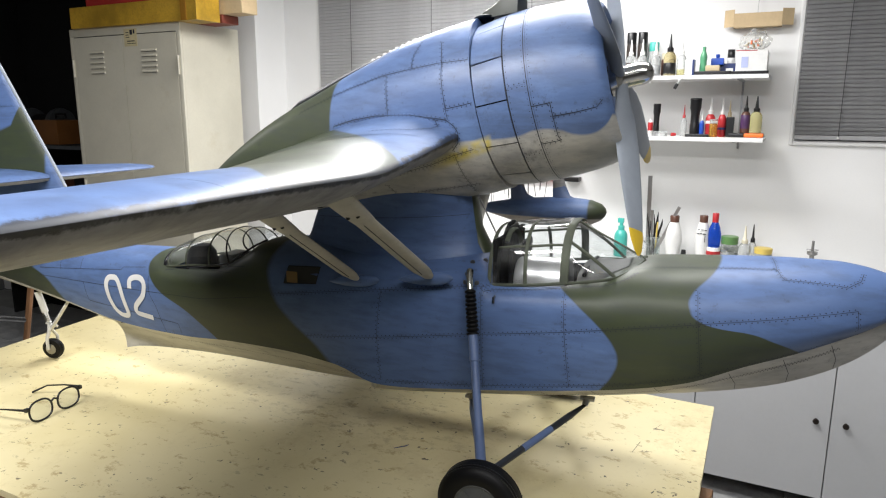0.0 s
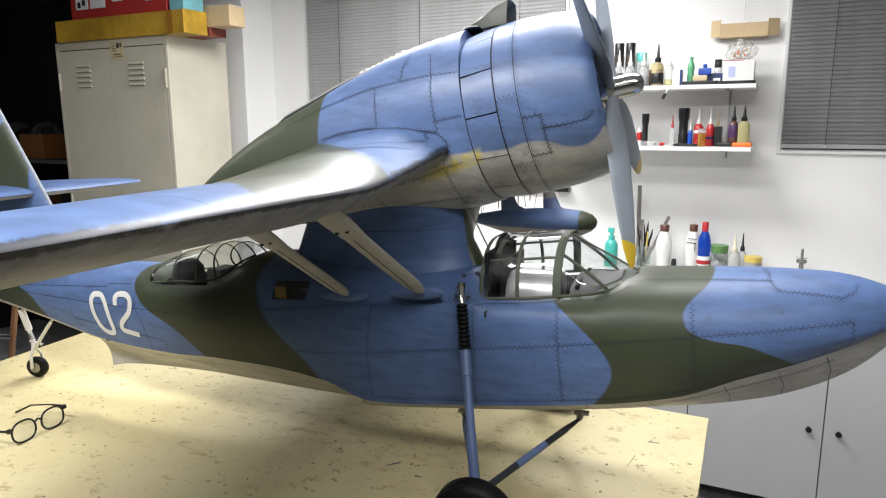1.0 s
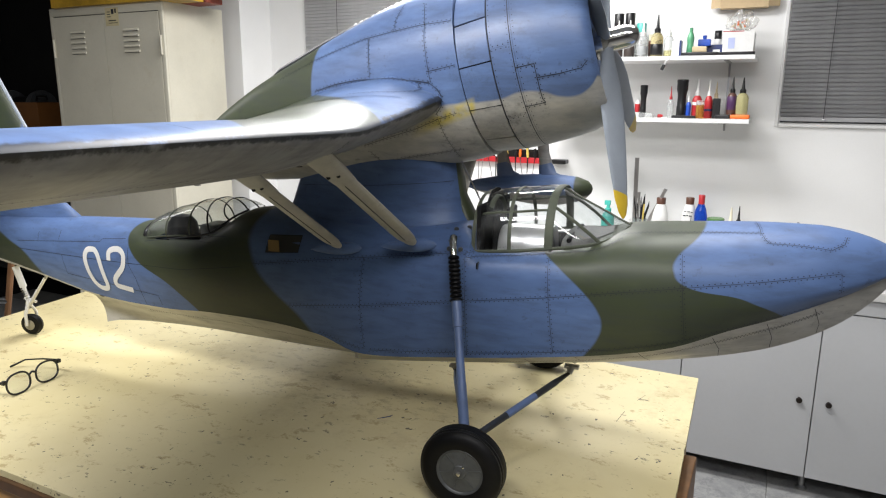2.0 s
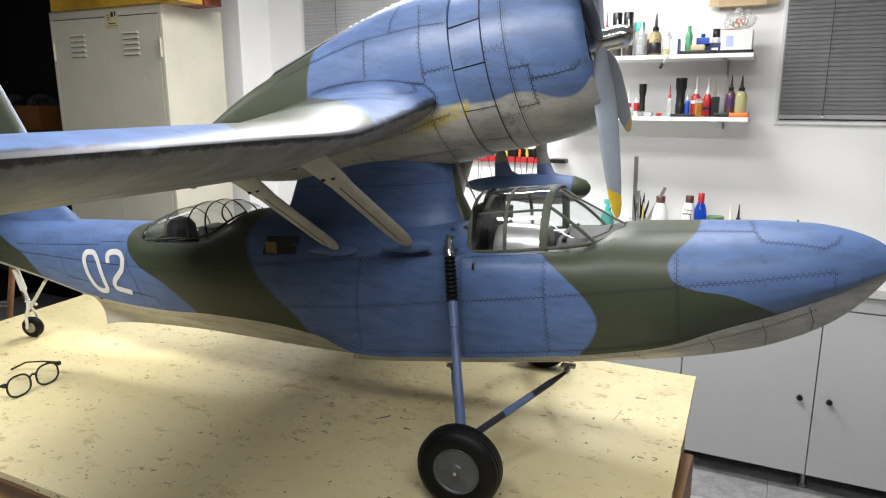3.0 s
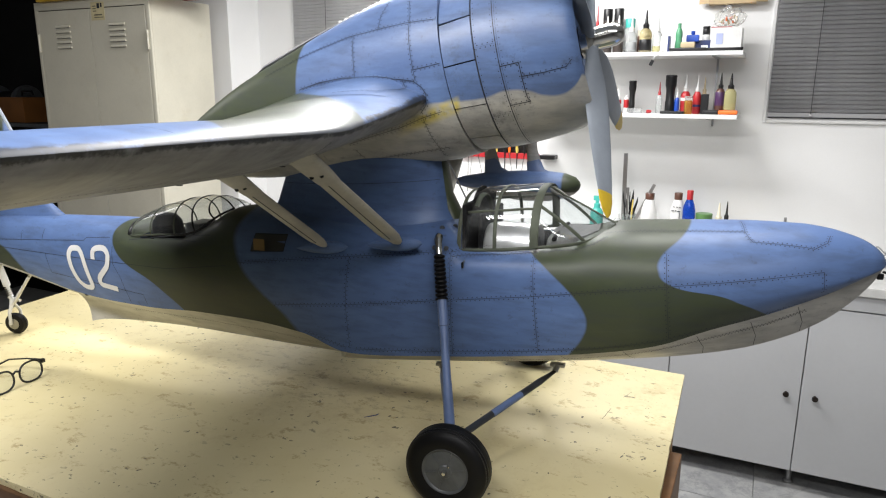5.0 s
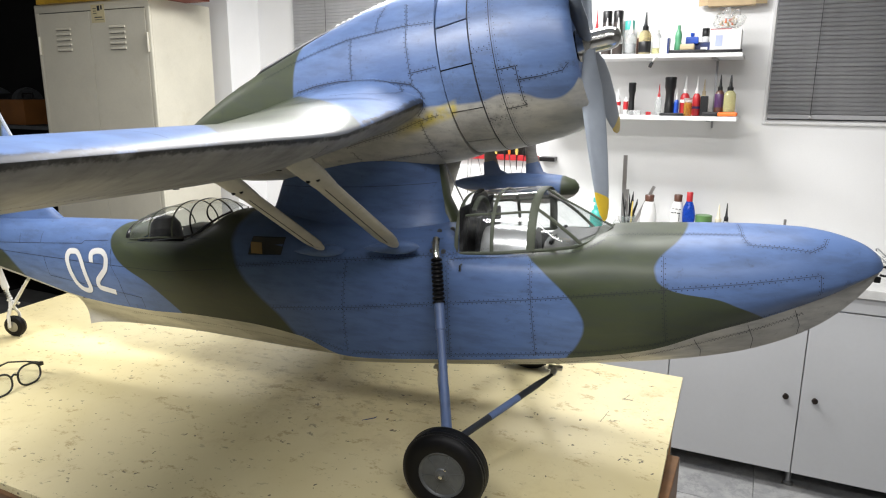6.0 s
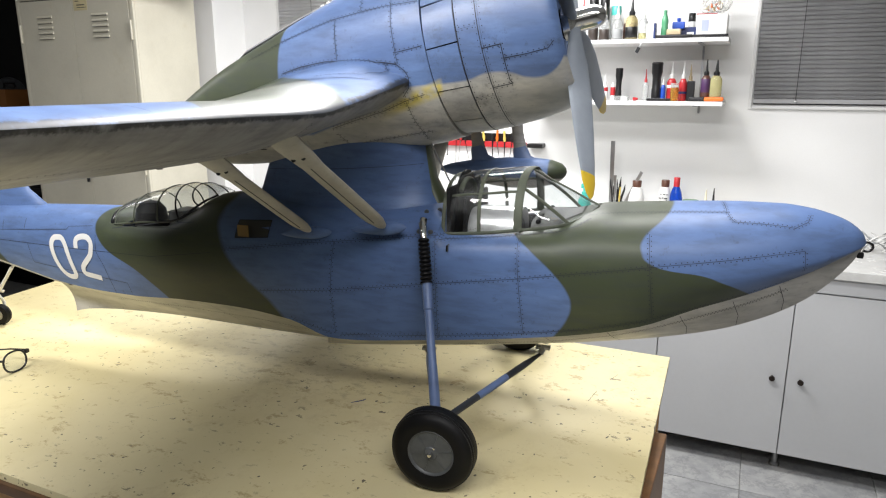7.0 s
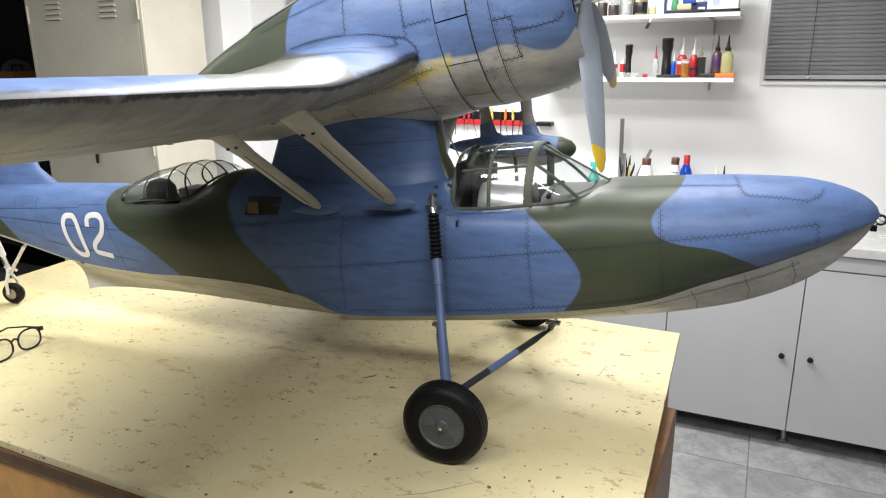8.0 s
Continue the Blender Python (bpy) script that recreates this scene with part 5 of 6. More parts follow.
part("tow_ring", bm_tube([(.533 + .0075 * math.cos(t), .0, .328 + .0065 * math.sin(t)) for t in np.linspace(-2.2, 2.2, 14)], .0018, 7), M_BLACK, PLANE, "black towing ring")
part("nose_bumper", bm_box(.522, .5305, -.0025, .0025, .311, .320, .0015), M_BLACK, PLANE)

# ---- fin, rudder and tailplane ----
own = bmesh.new()
rows = []
for z, x1, x0, h in ((.285, -.935, -1.44, .020), (.305, -.975, -1.44, .017), (.335, -1.020, -1.44, .0165), (.385, -1.046, -1.445, .016), (.45, -1.084, -1.45, .0155), (.54, -1.139, -1.455, .0145), (.64, -1.200, -1.455, .013), (.73, -1.257, -1.45, .011), (.80, -1.31, -1.43, .008), (.835, -1.36, -1.40, .003)):
    rows.append(blade_ring(x0, x1, h, z, 24))
rings(own, rows)
fin = part("fin", fix(own), M_FIN, PLANE, "tall swept fin in blue and dark green")
part("fin_edge_strip", bm_tube([(-1.046, 0, .385), (-1.0835, 0, .45), (-1.1385, 0, .54), (-1.1995, 0, .64), (-1.2565, 0, .73)], .0032, 8), M_PROP, fin, "pale worn leading edge strip")
FINB = BVHTree.FromObject(fin, bpy.context.evaluated_depsgraph_get())
seam("panel_line", FINB, [(-1.35, 0, .345), (-1.10, 0, .318)], SIDE, fin, rivets=False)
seam("panel_line", FINB, [(-1.40, 0, .60), (-1.19, 0, .60)], SIDE, fin, rivets=False)
for sgn in (-1, 1):
    own = bmesh.new()
    rows = []
    for y, x1, x0, h in ((.0, -1.10, -1.42, .0175), (.15, -1.145, -1.42, .016), (.30, -1.192, -1.415, .014), (.42, -1.235, -1.405, .011), (.47, -1.27, -1.385, .007), (.487, -1.31, -1.36, .002)):
        q = blade_ring(x0, x1, h, 0, 24)
        rows.append([(p[0], sgn * y, .447 + p[1] - .018 * y / .487) for p in q])
    rings(own, rows)
    part("tailplane", fix(own), M_TAIL, PLANE, "blue tailplane with grey underside and a worn edge")

# ---- wing floats ----
for sgn in (-1, 1):
    own = bmesh.new()
    rows = []
    for x, w, z0, z1 in ((-.42, .004, .300, .306), (-.38, .018, .290, .318), (-.30, .034, .272, .330), (-.20, .042, .262, .337), (-.12, .042, .264, .338), (-.07, .035, .274, .335), (-.04, .022, .287, .327), (-.028, .010, .298, .317), (-.025, .002, .306, .310)):
        c_, h_ = (z0 + z1) / 2, (z1 - z0) / 2
        rows.append([(x, sgn * .92 + 1.2 * w * math.cos(a), c_ - .004 + 1.22 * h_ * math.copysign(abs(math.sin(a)) ** (1.0 if math.sin(a) > 0 else 1.4), math.sin(a))) for a in np.linspace(0, 2 * math.pi, 24, endpoint=False)])
    rings(own, rows)
    fl = part("wing_float", fix(own), M_FLOAT, PLANE, "blue wing float with a dark green nose")
    for xb, xm, xt, zt in ((-.155, -.172, -.185, .50), (-.285, -.300, -.32, .48)):
        fs = part("float_strut", bm_tube([(xb, sgn * .92, .325), (xm, sgn * .92, .40), (xt, sgn * .92, zt)], [.026, .0165, .019], 14, flat=.4, wide=(1, 0, 0)), M_UNDER, fl, "strut with pale grey top and blue foot")
        part("blue_foot", bm_tube([(xb + .002, sgn * .92, .322), (xb - .004, sgn * .92, .340), (xb - .012, sgn * .92, .372)], [.046, .027, .0205], 14, flat=.45, wide=(1, 0, 0)), M_BLUE, fs)

# ---- undercarriage ----
def main_gear(sgn):
    Y = lambda v: sgn * v
    R = .0600
    m = pose(WHX, Y(WHY), R, 0, 0, 0) @ pose(0, 0, 0, 90, 0, 0)
    if sgn > 0:
        m = m @ pose(0, 0, 0, 180, 0, 0)
    own = bm_lathe([(.033, -.016), (.041, -.0195), (.049, -.0195), (.056, -.0145), (.0592, -.008), (.0600, -.003), (.0600, .003), (.0592, .008), (.056, .0145), (.049, .0195), (.041, .0195), (.033, .016)], 64)
    for f in [f for f in own.faces if len(f.verts) > 4]:
        own.faces.remove(f)
    own.transform(m)
    wheel = part("wheel", own, M_RUBBER, PLANE, "black rubber tyre on a grey disc wheel")
    for zz, rr in ((.0075, .0594), (-.0075, .0594), (.0115, .0578)):
        part("tread_line", bm_lathe([(rr - .001, zz - .0006), (rr + .0008, zz - .0003), (rr + .0008, zz + .0003), (rr - .001, zz + .0006)], 64, m=m), M_BLACK, wheel)
    part("hub_disc", bm_lathe([(0, -.010), (.034, -.0155), (.0345, .0150), (.0330, .0165), (.0315, .0158), (.030, .0140), (.010, .0150), (.0085, .0165), (0, .0165)], 48, m=m), M_HUB, wheel, "grey painted hub disc")
    for k in range(6):
        a = k * 60 + 12
        part("spoke", bm_box(.010, .030, -.0008, .0008, .0138, .0152, .0003, m=m @ pose(0, 0, 0, 0, 0, a)), M_HUB, wheel)
    part("axle_nut", bm_lathe([(.0042, .016), (.0042, .019), (.0028, .022), (0, .0225)], 6, m=m), M_CHROME, wheel)
    part("valve", bm_lathe([(.0016, .013), (.0016, .0175), (0, .018)], 8, m=m @ pose(.005, .009, 0)), M_CHROME, wheel)
    up, lo = Vector((-.091, Y(.123), .341)), Vector((-.030, Y(.236), .075))
    at = lambda t: up.lerp(lo, t)
    part("leg_joint", bm_tube([up + Vector((-.004, -Y(.014), .006)), up, at(.07)], [.0065, .0060, .0050], 10), M_CHROME, PLANE, "polished ball joint")
    pts, rs = [], []
    for i in range(33):
        t = .065 + .235 * i / 32
        pts.append(at(t)), rs.append(.0068 + (.0018 if i % 3 else -.0010) + .0010 * i / 32)
    part("rubber_bellows", bm_tube(pts, rs, 14), M_RUBBER, PLANE, "ribbed black rubber bellows")
    leg = part("main_leg", bm_tube([at(.30), at(.43), at(.435), at(.70), at(.72), at(.86), at(.99)], [.0076, .0076, .0062, .0066, .0072, .0078, .0078], 18), M_BLUE, PLANE, "blue main undercarriage leg")
    part("axle", bm_tube([at(.97), (WHX, Y(WHY - .012), R)], .0060, 12), M_STEEL, leg)
    for br, top, r in ((Vector((-.118, Y(.020), .100)), Vector((-.118, Y(.026), .094)), .0055), (Vector((.083, Y(.020), .128)), Vector((.080, Y(.028), .118)), .0055)):
        part("keel_bracket", bm_box(-.012, .012, -.006, .006, -.0035, .002, .001, m=Matrix.Translation(br)), M_STEEL, PLANE, "small steel keel bracket")
        part("bracket_lug", bm_tube([br, top], [.006, .005], 10), M_STEEL, PLANE)
        end = Vector((-.030, Y(.232), .075)) if br.x > 0 else at(.93)
        n = 12
        at2 = lambda t: top.lerp(end, t)
        s_ = part("drag_strut", bm_tube([at2(i / n) for i in range(n + 1)], [.0028, r * .75] + [r] * (n - 2) + [r * .8], 12), M_BLUE if br.x < 0 else M_STRUTD, PLANE, "tapered drag strut")
        if br.x > 0:
            part("paint_band", bm_tube([at2(.36), at2(.64)], r * 1.06, 12), M_BLUE, s_, "blue painted band")


WHX, WHY = -.0210, .272
M_STRUTD = mat("dark_strut_paint", (0.022, 0.026, 0.034), 0.4, var=.2, big=20)
for sgn in (-1, 1):
    main_gear(sgn)
tm = pose(-1.163, 0, .0245 + .0035, 0, 0, 0) @ pose(0, 0, 0, 90, 0, 8)
tw = part("tail_wheel", bm_lathe([(.013, -.0085), (.019, -.0095), (.025, -.007), (.028, 0), (.025, .007), (.019, .0095), (.013, .0085)], 30, m=tm), M_RUBBER, PLANE, "small black tail wheel")
part("tail_wheel_hub", bm_lathe([(0, -.010), (.013, -.010), (.014, .009), (.006, .011), (0, .011)], 20, m=tm), M_STEEL, tw)
M_WGEAR = mat("white_gear_paint", (0.62, 0.62, 0.60), 0.4, var=.06)
part("tail_fork", bm_tube([(-1.163, -.014, .028), (-1.164, -.014, .058), (-1.166, -.004, .078), (-1.168, 0, .095)], [.0035, .0038, .0045, .005], 9), M_WGEAR, PLANE, "pale grey tail wheel fork")
part("tail_fork", bm_tube([(-1.163, .014, .028), (-1.164, .014, .058), (-1.166, .004, .078)], .0035, 9), M_WGEAR, PLANE)
part("tail_oleo", bm_tube([(-1.168, 0, .098), (-1.176, 0, .122), (-1.178, 0, .126), (-1.196, 0, .176)], [.0035, .0035, .0075, .0075], 12), M_WGEAR, PLANE, "white shock strut")
part("oleo_spring", bm_tube([(-1.170 - .010 * t + .0055 * math.cos(t * 30), .0055 * math.sin(t * 30), .100 + .024 * t) for t in np.linspace(0, 1, 60)], .0010, 5), M_STEEL, PLANE)
for q in ([(-1.165, 0, .082), (-1.115, .012, .158)], [(-1.165, 0, .078), (-1.092, -.012, .160)], [(-1.180, .002, .095), (-1.15, .006, .088)]):
    part("tail_link", bm_tube(q, .0036, 8), M_WGEAR, PLANE)
# the tail wheel is turned out a little to the far side
for ob in PLANE.children_recursive:
    if ob.name.startswith(("tail_wheel", "tail_fork", "tail_oleo", "oleo_spring", "tail_link")):
        for v in ob.data.vertices:
            k = max(0.0, 1 - v.co.z / .172)
            v.co.x, v.co.y = v.co.x - .046 * k, v.co.y + .034 * k
# ---- steel locker and what lies on it ----
LK = (-3.935, -3.015, 2.75, 3.19, 2.096)
lk = hold("steel_locker", Matrix.Identity(4), "cream two-door steel locker with louvres, standing by the wall", "locker")
x0, x1, y0, y1, zt_ = LK
part("carcass", bm_box(x0, x1, y0 + .012, y1, .0, zt_, .003), M_LOCKER, lk)
fr = bm_box(x0, x1, y0 - .001, y0 + .012, zt_ - .045, zt_, .0015)
bm_box(x0, x0 + .03, y0 - .001, y0 + .012, .0, zt_ - .045, .0015, bm=fr)
bm_box(x1 - .03, x1, y0 - .001, y0 + .012, .0, zt_ - .045, .0015, bm=fr)
part("front_frame", fr, M_LOCKER, lk)
mid = (x0 + x1) / 2
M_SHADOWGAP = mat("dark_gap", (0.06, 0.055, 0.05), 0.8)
part("door_gap", bm_box(x0 + .03, x1 - .03, y0 + .006, y0 + .0075, zt_ - .051, zt_ - .045), M_SHADOWGAP, lk, smooth=False)
for a, b, vx in ((x0 + .032, mid - .0012, -3.70), (mid + .0012, x1 - .032, -3.262)):
    d = part("door", bm_box(a, b, y0 - .002, y0 + .012, .06, zt_ - .050, .002), M_LOCKER, lk)
    for k in range(5):
        z = 1.955 - k * .0285
        own = bmesh.new()
        rings(own, [[(x, y0 - .002, z + .010), (x, y0 - .009, z + .002), (x, y0 - .0095, z - .003), (x, y0 - .002, z - .003)] for x in (vx - .060, vx + .060)])
        bmesh.ops.recalc_face_normals(own, faces=own.faces[:])
        part("louvre", own, M_LOCKER, d, smooth=False)
        part("louvre_slot", bm_box(vx - .058, vx + .058, y0 - .0088, y0 - .0030, z - .0048, z - .0032), M_SHADOWGAP, d, smooth=False)
    hx = a - .012 if a < mid - .1 else b + .012
    for hz in (1.87, .35, 1.15):
        part("hinge", bm_tube([(hx, y0 - .006, hz - .05), (hx, y0 - .006, hz + .05)], .006, 10), M_LOCKER, d)
hd = part("handle", bm_tube([(-3.475, y0 - .004, 1.14), (-3.475, y0 - .022, 1.14), (-3.475, y0 - .024, 1.04)], [.012, .011, .008], 10), M_BLACK, lk, "black turning handle")
part("lock_plate", bm_box(-3.490, -3.460, y0 - .006, y0 - .001, 1.10, 1.18, .002), M_CHROME, hd)
stk = part("sticker", bm_box(-3.455, -3.350, y0 - .0035, y0 - .0022, 1.982, 2.078), mat("yellowed_paper", (0.62, 0.54, 0.32), 0.7), lk, "small yellowed paper sticker", smooth=False)
for k, (a, b, zz, h) in enumerate(((-3.44, -3.415, 2.055, .004), (-3.44, -3.415, 2.042, .004), (-3.44, -3.412, 2.029, .004), (-3.405, -3.385, 2.045, .026), (-3.378, -3.366, 2.05, .022), (-3.43, -3.37, 2.008, .005), (-3.43, -3.36, 1.996, .003))):
    part("print_bar", bm_box(a, b, y0 - .0042, y0 - .0036, zz, zz + h), M_SEAM, stk, smooth=False)


def carton(name, lbl, x0, x1, y0, y1, z0, z1, material, lid=None, cat="box"):
    c = hold(name, pose((x0 + x1) / 2, (y0 + y1) / 2, z0), lbl, cat)
    w, d, h = (x1 - x0) / 2, (y1 - y0) / 2, z1 - z0
    part("body", bm_box(-w, w, -d, d, 0, h if lid is None else h * .97, .003), material, c)
    if lid is not None:
        part("lid", bm_box(-w - .004, w + .004, -d - .004, d + .004, h * .55, h, .003), lid, c)
    return c


M_AMBER = mat("amber_tape_cardboard", (0.50, 0.30, 0.03), 0.35, var=.3, big=5, dirt=.4, dirt_col=(0.30, 0.13, 0.02))
M_REDB = mat("glossy_red_card", (0.42, 0.03, 0.025), 0.35)
yb = carton("long_box", "long amber cardboard box bound with tape, on the locker", -3.88, -2.86, 2.725, 2.885, zt_, zt_ + .118, M_AMBER)
part("flap", bm_box(.5105, .5155, -.083, .083, .0, .120, .001), M_AMBER, yb)
part("tape", bm_box(.40, .44, -.0835, -.0805, .002, .117), mat("brown_tape", (0.36, 0.17, 0.02), 0.25), yb, smooth=False)
rb = carton("printed_box", "red printed cardboard box with white lettering bars", -3.74, -2.98, 2.735, 2.885, zt_ + .119, zt_ + .33, M_REDB)
for a, b, c_, d_ in ((-.33, -.23, .05, .11), (-.21, -.09, .05, .115), (.23, .31, .06, .19)):
    part("white_panel", bm_box(a, b, -.0795, -.0755, c_, d_), M_SHELF, rb, smooth=False)
for a, b, c_, d_ in ((-.03, .05, .075, .10), (.055, .11, .085, .105), (.12, .20, .09, .115)):
    part("lettering_bar", bm_box(a, b, -.0790, -.0755, c_, d_), M_SHELF, rb, smooth=False)
for a, c_ in ((-.315, .06), (-.275, .07)):
    part("lettering_bar", bm_box(a, a + .025, -.0805, -.0796, c_, c_ + .03), M_BLACK, rb, smooth=False)
carton("small_box", "pale turquoise cardboard box", -2.965, -2.865, 2.74, 2.88, zt_ + .119, zt_ + .30, mat("turquoise_card", (0.20, 0.50, 0.55), 0.6))
carton("flat_box", "dark red flat box on the locker", -3.20, -2.845, 2.895, 3.02, zt_, zt_ + .045, mat("dark_red_card", (0.22, 0.05, 0.03), 0.6))
ck = carton("cardboard_box", "plain brown cardboard box", -3.02, -2.70, 2.895, 3.015, zt_ + .0455, zt_ + .155, M_CARD)
part("open_flap", bm_box(-.160, .160, -.06, .06, .111, .113, m=pose(0, 0, 0, 0, 3, 0)), M_SHELF, ck, smooth=False)


# ---- bottles ----
def clear_mat(name, col, rough=.08):
    m, nt, bs = nodes_of(name)
    bs.inputs["Base Color"].default_value = (*col, 1)
    bs.inputs["Transmission Weight"].default_value = .75
    bs.inputs["IOR"].default_value = 1.3
    n = noise_tex(nt, coords(nt), 30, 4)
    nt.links.new(val(nt, "ADD", val(nt, "MULTIPLY", n, .15), rough), bs.inputs["Roughness"])
    return m


def plastic(name, col, rough=.35):
    return mat(name, col, rough, var=.06, big=12, bump=.02)


P = {k: plastic(k + "_plastic", c) for k, c in dict(white=(.75, .75, .73), red=(.42, .025, .03), blue=(.02, .08, .45), green=(.10, .34, .18), navy=(.015, .03, .12), orange=(.80, .16, .02), teal=(.06, .42, .36), brown=(.10, .045, .03), tan=(.52, .42, .26), purple=(.07, .03, .09), yellow=(.66, .50, .12), grey=(.30, .31, .31), darkb=(.045, .035, .03), lid_green=(.10, .22, .07), cream=(.70, .65, .50)).items()}
C_CLEAR, C_OIL, C_AMBER, C_YEL = clear_mat("clear_plastic", (.86, .88, .87)), clear_mat("yellow_oil", (.80, .70, .40)), clear_mat("amber_liquid", (.80, .45, .10)), clear_mat("pale_yellow_liquid", (.82, .78, .42))


def bottle(name, lbl, x, y, z, h, w, body, cap, style="nozzle", band=None, cat="bottle", group="", band_z=(.12, .5)):
    """A bottle of height h and width w: shouldered body, neck and a cap of its own shape."""
    t = hold(name, pose(x, y, z), lbl, cat, group)
    r = w / 2
    bh = h * {"nozzle": .60, "screw": .86, "spray": .72, "tube": .9, "wide": .78, "milk": .90}[style]
    prof = [(0, 0), (r * .92, 0), (r, r * .12), (r, bh * .72), (r * .96, bh * .80), (r * .70, bh * .92), (r * .42, bh * .975), (r * .40, bh)] if style != "wide" else [(0, 0), (r * .95, 0), (r, r * .1), (r, bh * .88), (r * .86, bh), (r * .86, bh)]
    if style == "screw":
        prof = [(0, 0), (r * .92, 0), (r, r * .12), (r * .97, bh * .30), (r * .86, bh * .42), (r * .98, bh * .56), (r * .98, bh * .70), (r * .78, bh * .84), (r * .48, bh * .95), (r * .42, bh)]
    if style == "milk":
        prof = [(0, 0), (r * .80, 0), (r * .86, r * .1), (r * .82, bh * .18), (r * .97, bh * .42), (r, bh * .55), (r * .90, bh * .72), (r * .66, bh * .90), (r * .50, bh * .96), (r * .48, bh)]
    part("body", bm_lathe(prof, 22), body, t)
    if style == "milk":
        part("cap", bm_lathe([(r * .54, bh * .955), (r * .56, h * .985), (r * .50, h), (0, h)], 20), cap, t)
    elif style == "nozzle":
        part("cap", bm_lathe([(r * .50, bh * .965), (r * .52, bh * 1.10), (r * .30, bh * 1.16), (r * .14, h * .93), (r * .09, h), (0, h)], 16), cap, t)
    elif style == "screw":
        part("cap", bm_lathe([(r * .47, bh * .955), (r * .48, h * .99), (r * .42, h), (0, h)], 20), cap, t)
    elif style == "wide":
        part("cap", bm_lathe([(r * .97, bh * .96), (r * 1.0, h * .985), (r * .93, h), (0, h)], 22), cap, t)
    elif style == "spray":
        part("cap", bm_lathe([(r * .48, bh * .96), (r * .50, bh * 1.10), (r * .28, bh * 1.12), (r * .28, h * .90), (0, h * .90)], 16), cap, t)
        part("spray_head", bm_box(-r * .55, r * .35, -r * .28, r * .28, h * .88, h, .002), cap, t)
    elif style == "tube":
        part("cap", bm_lathe([(r * .45, bh * .98), (r * .45, h), (0, h)], 14), cap, t)
    if band is not None:
        k = r * (1.012 if style != "screw" else 1.02)
        part("label", bm_lathe([(k * .98, bh * band_z[0]), (k, bh * band_z[0] + .001), (k, bh * band_z[1]), (k * .98, bh * band_z[1] + .001)], 22), band, t)
    return t


UZ, LZ, CZ = 1.7905, 1.5165, .9025
B = bottle
G1, G2 = "bottles on the wall shelves", "bottles on the worktop"
B("glue_bottle", "tiny white bottle with a red cap", -.790, 3.42, UZ, .225, .030, P["white"], P["red"], "nozzle", None, "bottle", G1)
for x in (-.757, -.703):
    B("paint_jar", "tall black lidded jar at the back of the shelf", x, 3.49, UZ, .215, .046, P["darkb"], M_BLACK, "wide", C_CLEAR, "jar", G1)
B("glue_bottle", "dark liquid in a clear bottle with a white nozzle", -.733, 3.385, UZ, .172, .046, C_CLEAR, P["white"], "nozzle", P["darkb"], "bottle", G1, (.06, .62))
B("glue_bottle", "dark grey liquid in a bottle with a white nozzle", -.680, 3.385, UZ, .172, .046, C_CLEAR, P["white"], "nozzle", P["darkb"], "bottle", G1, (.06, .50))
B("paint_jar", "clear bottle with a teal cap", -.645, 3.48, UZ, .165, .046, C_CLEAR, P["teal"], "wide", None, "jar", G1)
B("glue_bottle", "clear bottle with a white nozzle", -.618, 3.385, UZ, .170, .047, C_CLEAR, P["white"], "nozzle", P["grey"], "bottle", G1)
B("small_bottle", "small brown bottle with cream cap", -.585, 3.46, UZ, .110, .040, P["brown"], P["cream"], "wide", None, "bottle", G1)
B("oil_bottle", "yellow oil bottle with black label and black nozzle", -.555, 3.39, UZ, .192, .056, C_OIL, M_BLACK, "nozzle", M_BLACK, "bottle", G1, (.10, .52))
B("glue_bottle", "clear bottle half full of yellow glue", -.503, 3.40, UZ, .168, .042, C_CLEAR, P["white"], "nozzle", C_YEL, "bottle", G1, (.04, .30))
lb = carton("label_box", "small white box with a navy edge", -.484, -.444, 3.37, 3.41, UZ, UZ + .072, P["white"])
part("edge_band", bm_box(.012, .0215, -.0215, .0215, .0, .0728, .001), P["navy"], lb)
B("glue_bottle", "small green glue bottle", -.409, 3.41, UZ + .020, .110, .032, P["green"], P["green"], "screw", None, "bottle", G1)


def tray(name, lbl, x0, x1, y0, y1, z, h, material):
    own = bm_box(x0, x1, y0, y1, z, z + h * .35, .001)
    for a, b, c, d in ((x0, x1, y0, y0 + .004), (x0, x1, y1 - .004, y1), (x0, x0 + .004, y0, y1), (x1 - .004, x1, y0, y1)):
        bm_box(a, b, c, d, z + h * .34, z + h, .001, bm=own)
    return tagged(part(name, own, material), lbl, "tray")


tray("tool_tray", "flat black tray of small tools", -.440, -.283, 3.36, 3.46, UZ, .019, M_BLACK)
tray("tool_tray", "flat black tray of small tools", -.278, -.130, 3.305, 3.345, UZ, .014, M_BLACK)
tagged(part("sanding_block", bm_box(-.396, -.334, 3.375, 3.41, UZ + .0195, UZ + .046, .005), P["tan"]), "tan sanding block on a tray", "block")
nv = carton("navy_box", "navy blue printed box", -.372, -.270, 3.47, 3.55, UZ, UZ + .058, P["navy"])
part("lettering_bar", bm_box(.005, .035, -.0418, -.0402, .022, .036), P["white"], nv, smooth=False)
cl = hold("clamp", pose(-.353, 3.455, UZ + .0195), "small blue plastic clamp", "tool")
part("body", bm_box(-.028, .028, -.012, .012, .030, .062, .005), P["blue"], cl)
part("jaw", bm_box(-.010, .010, -.010, .010, .0, .031, .003), P["blue"], cl)
part("screw_head", bm_lathe([(.006, .062), (.009, .066), (.009, .078), (0, .080)], 12), P["blue"], cl)
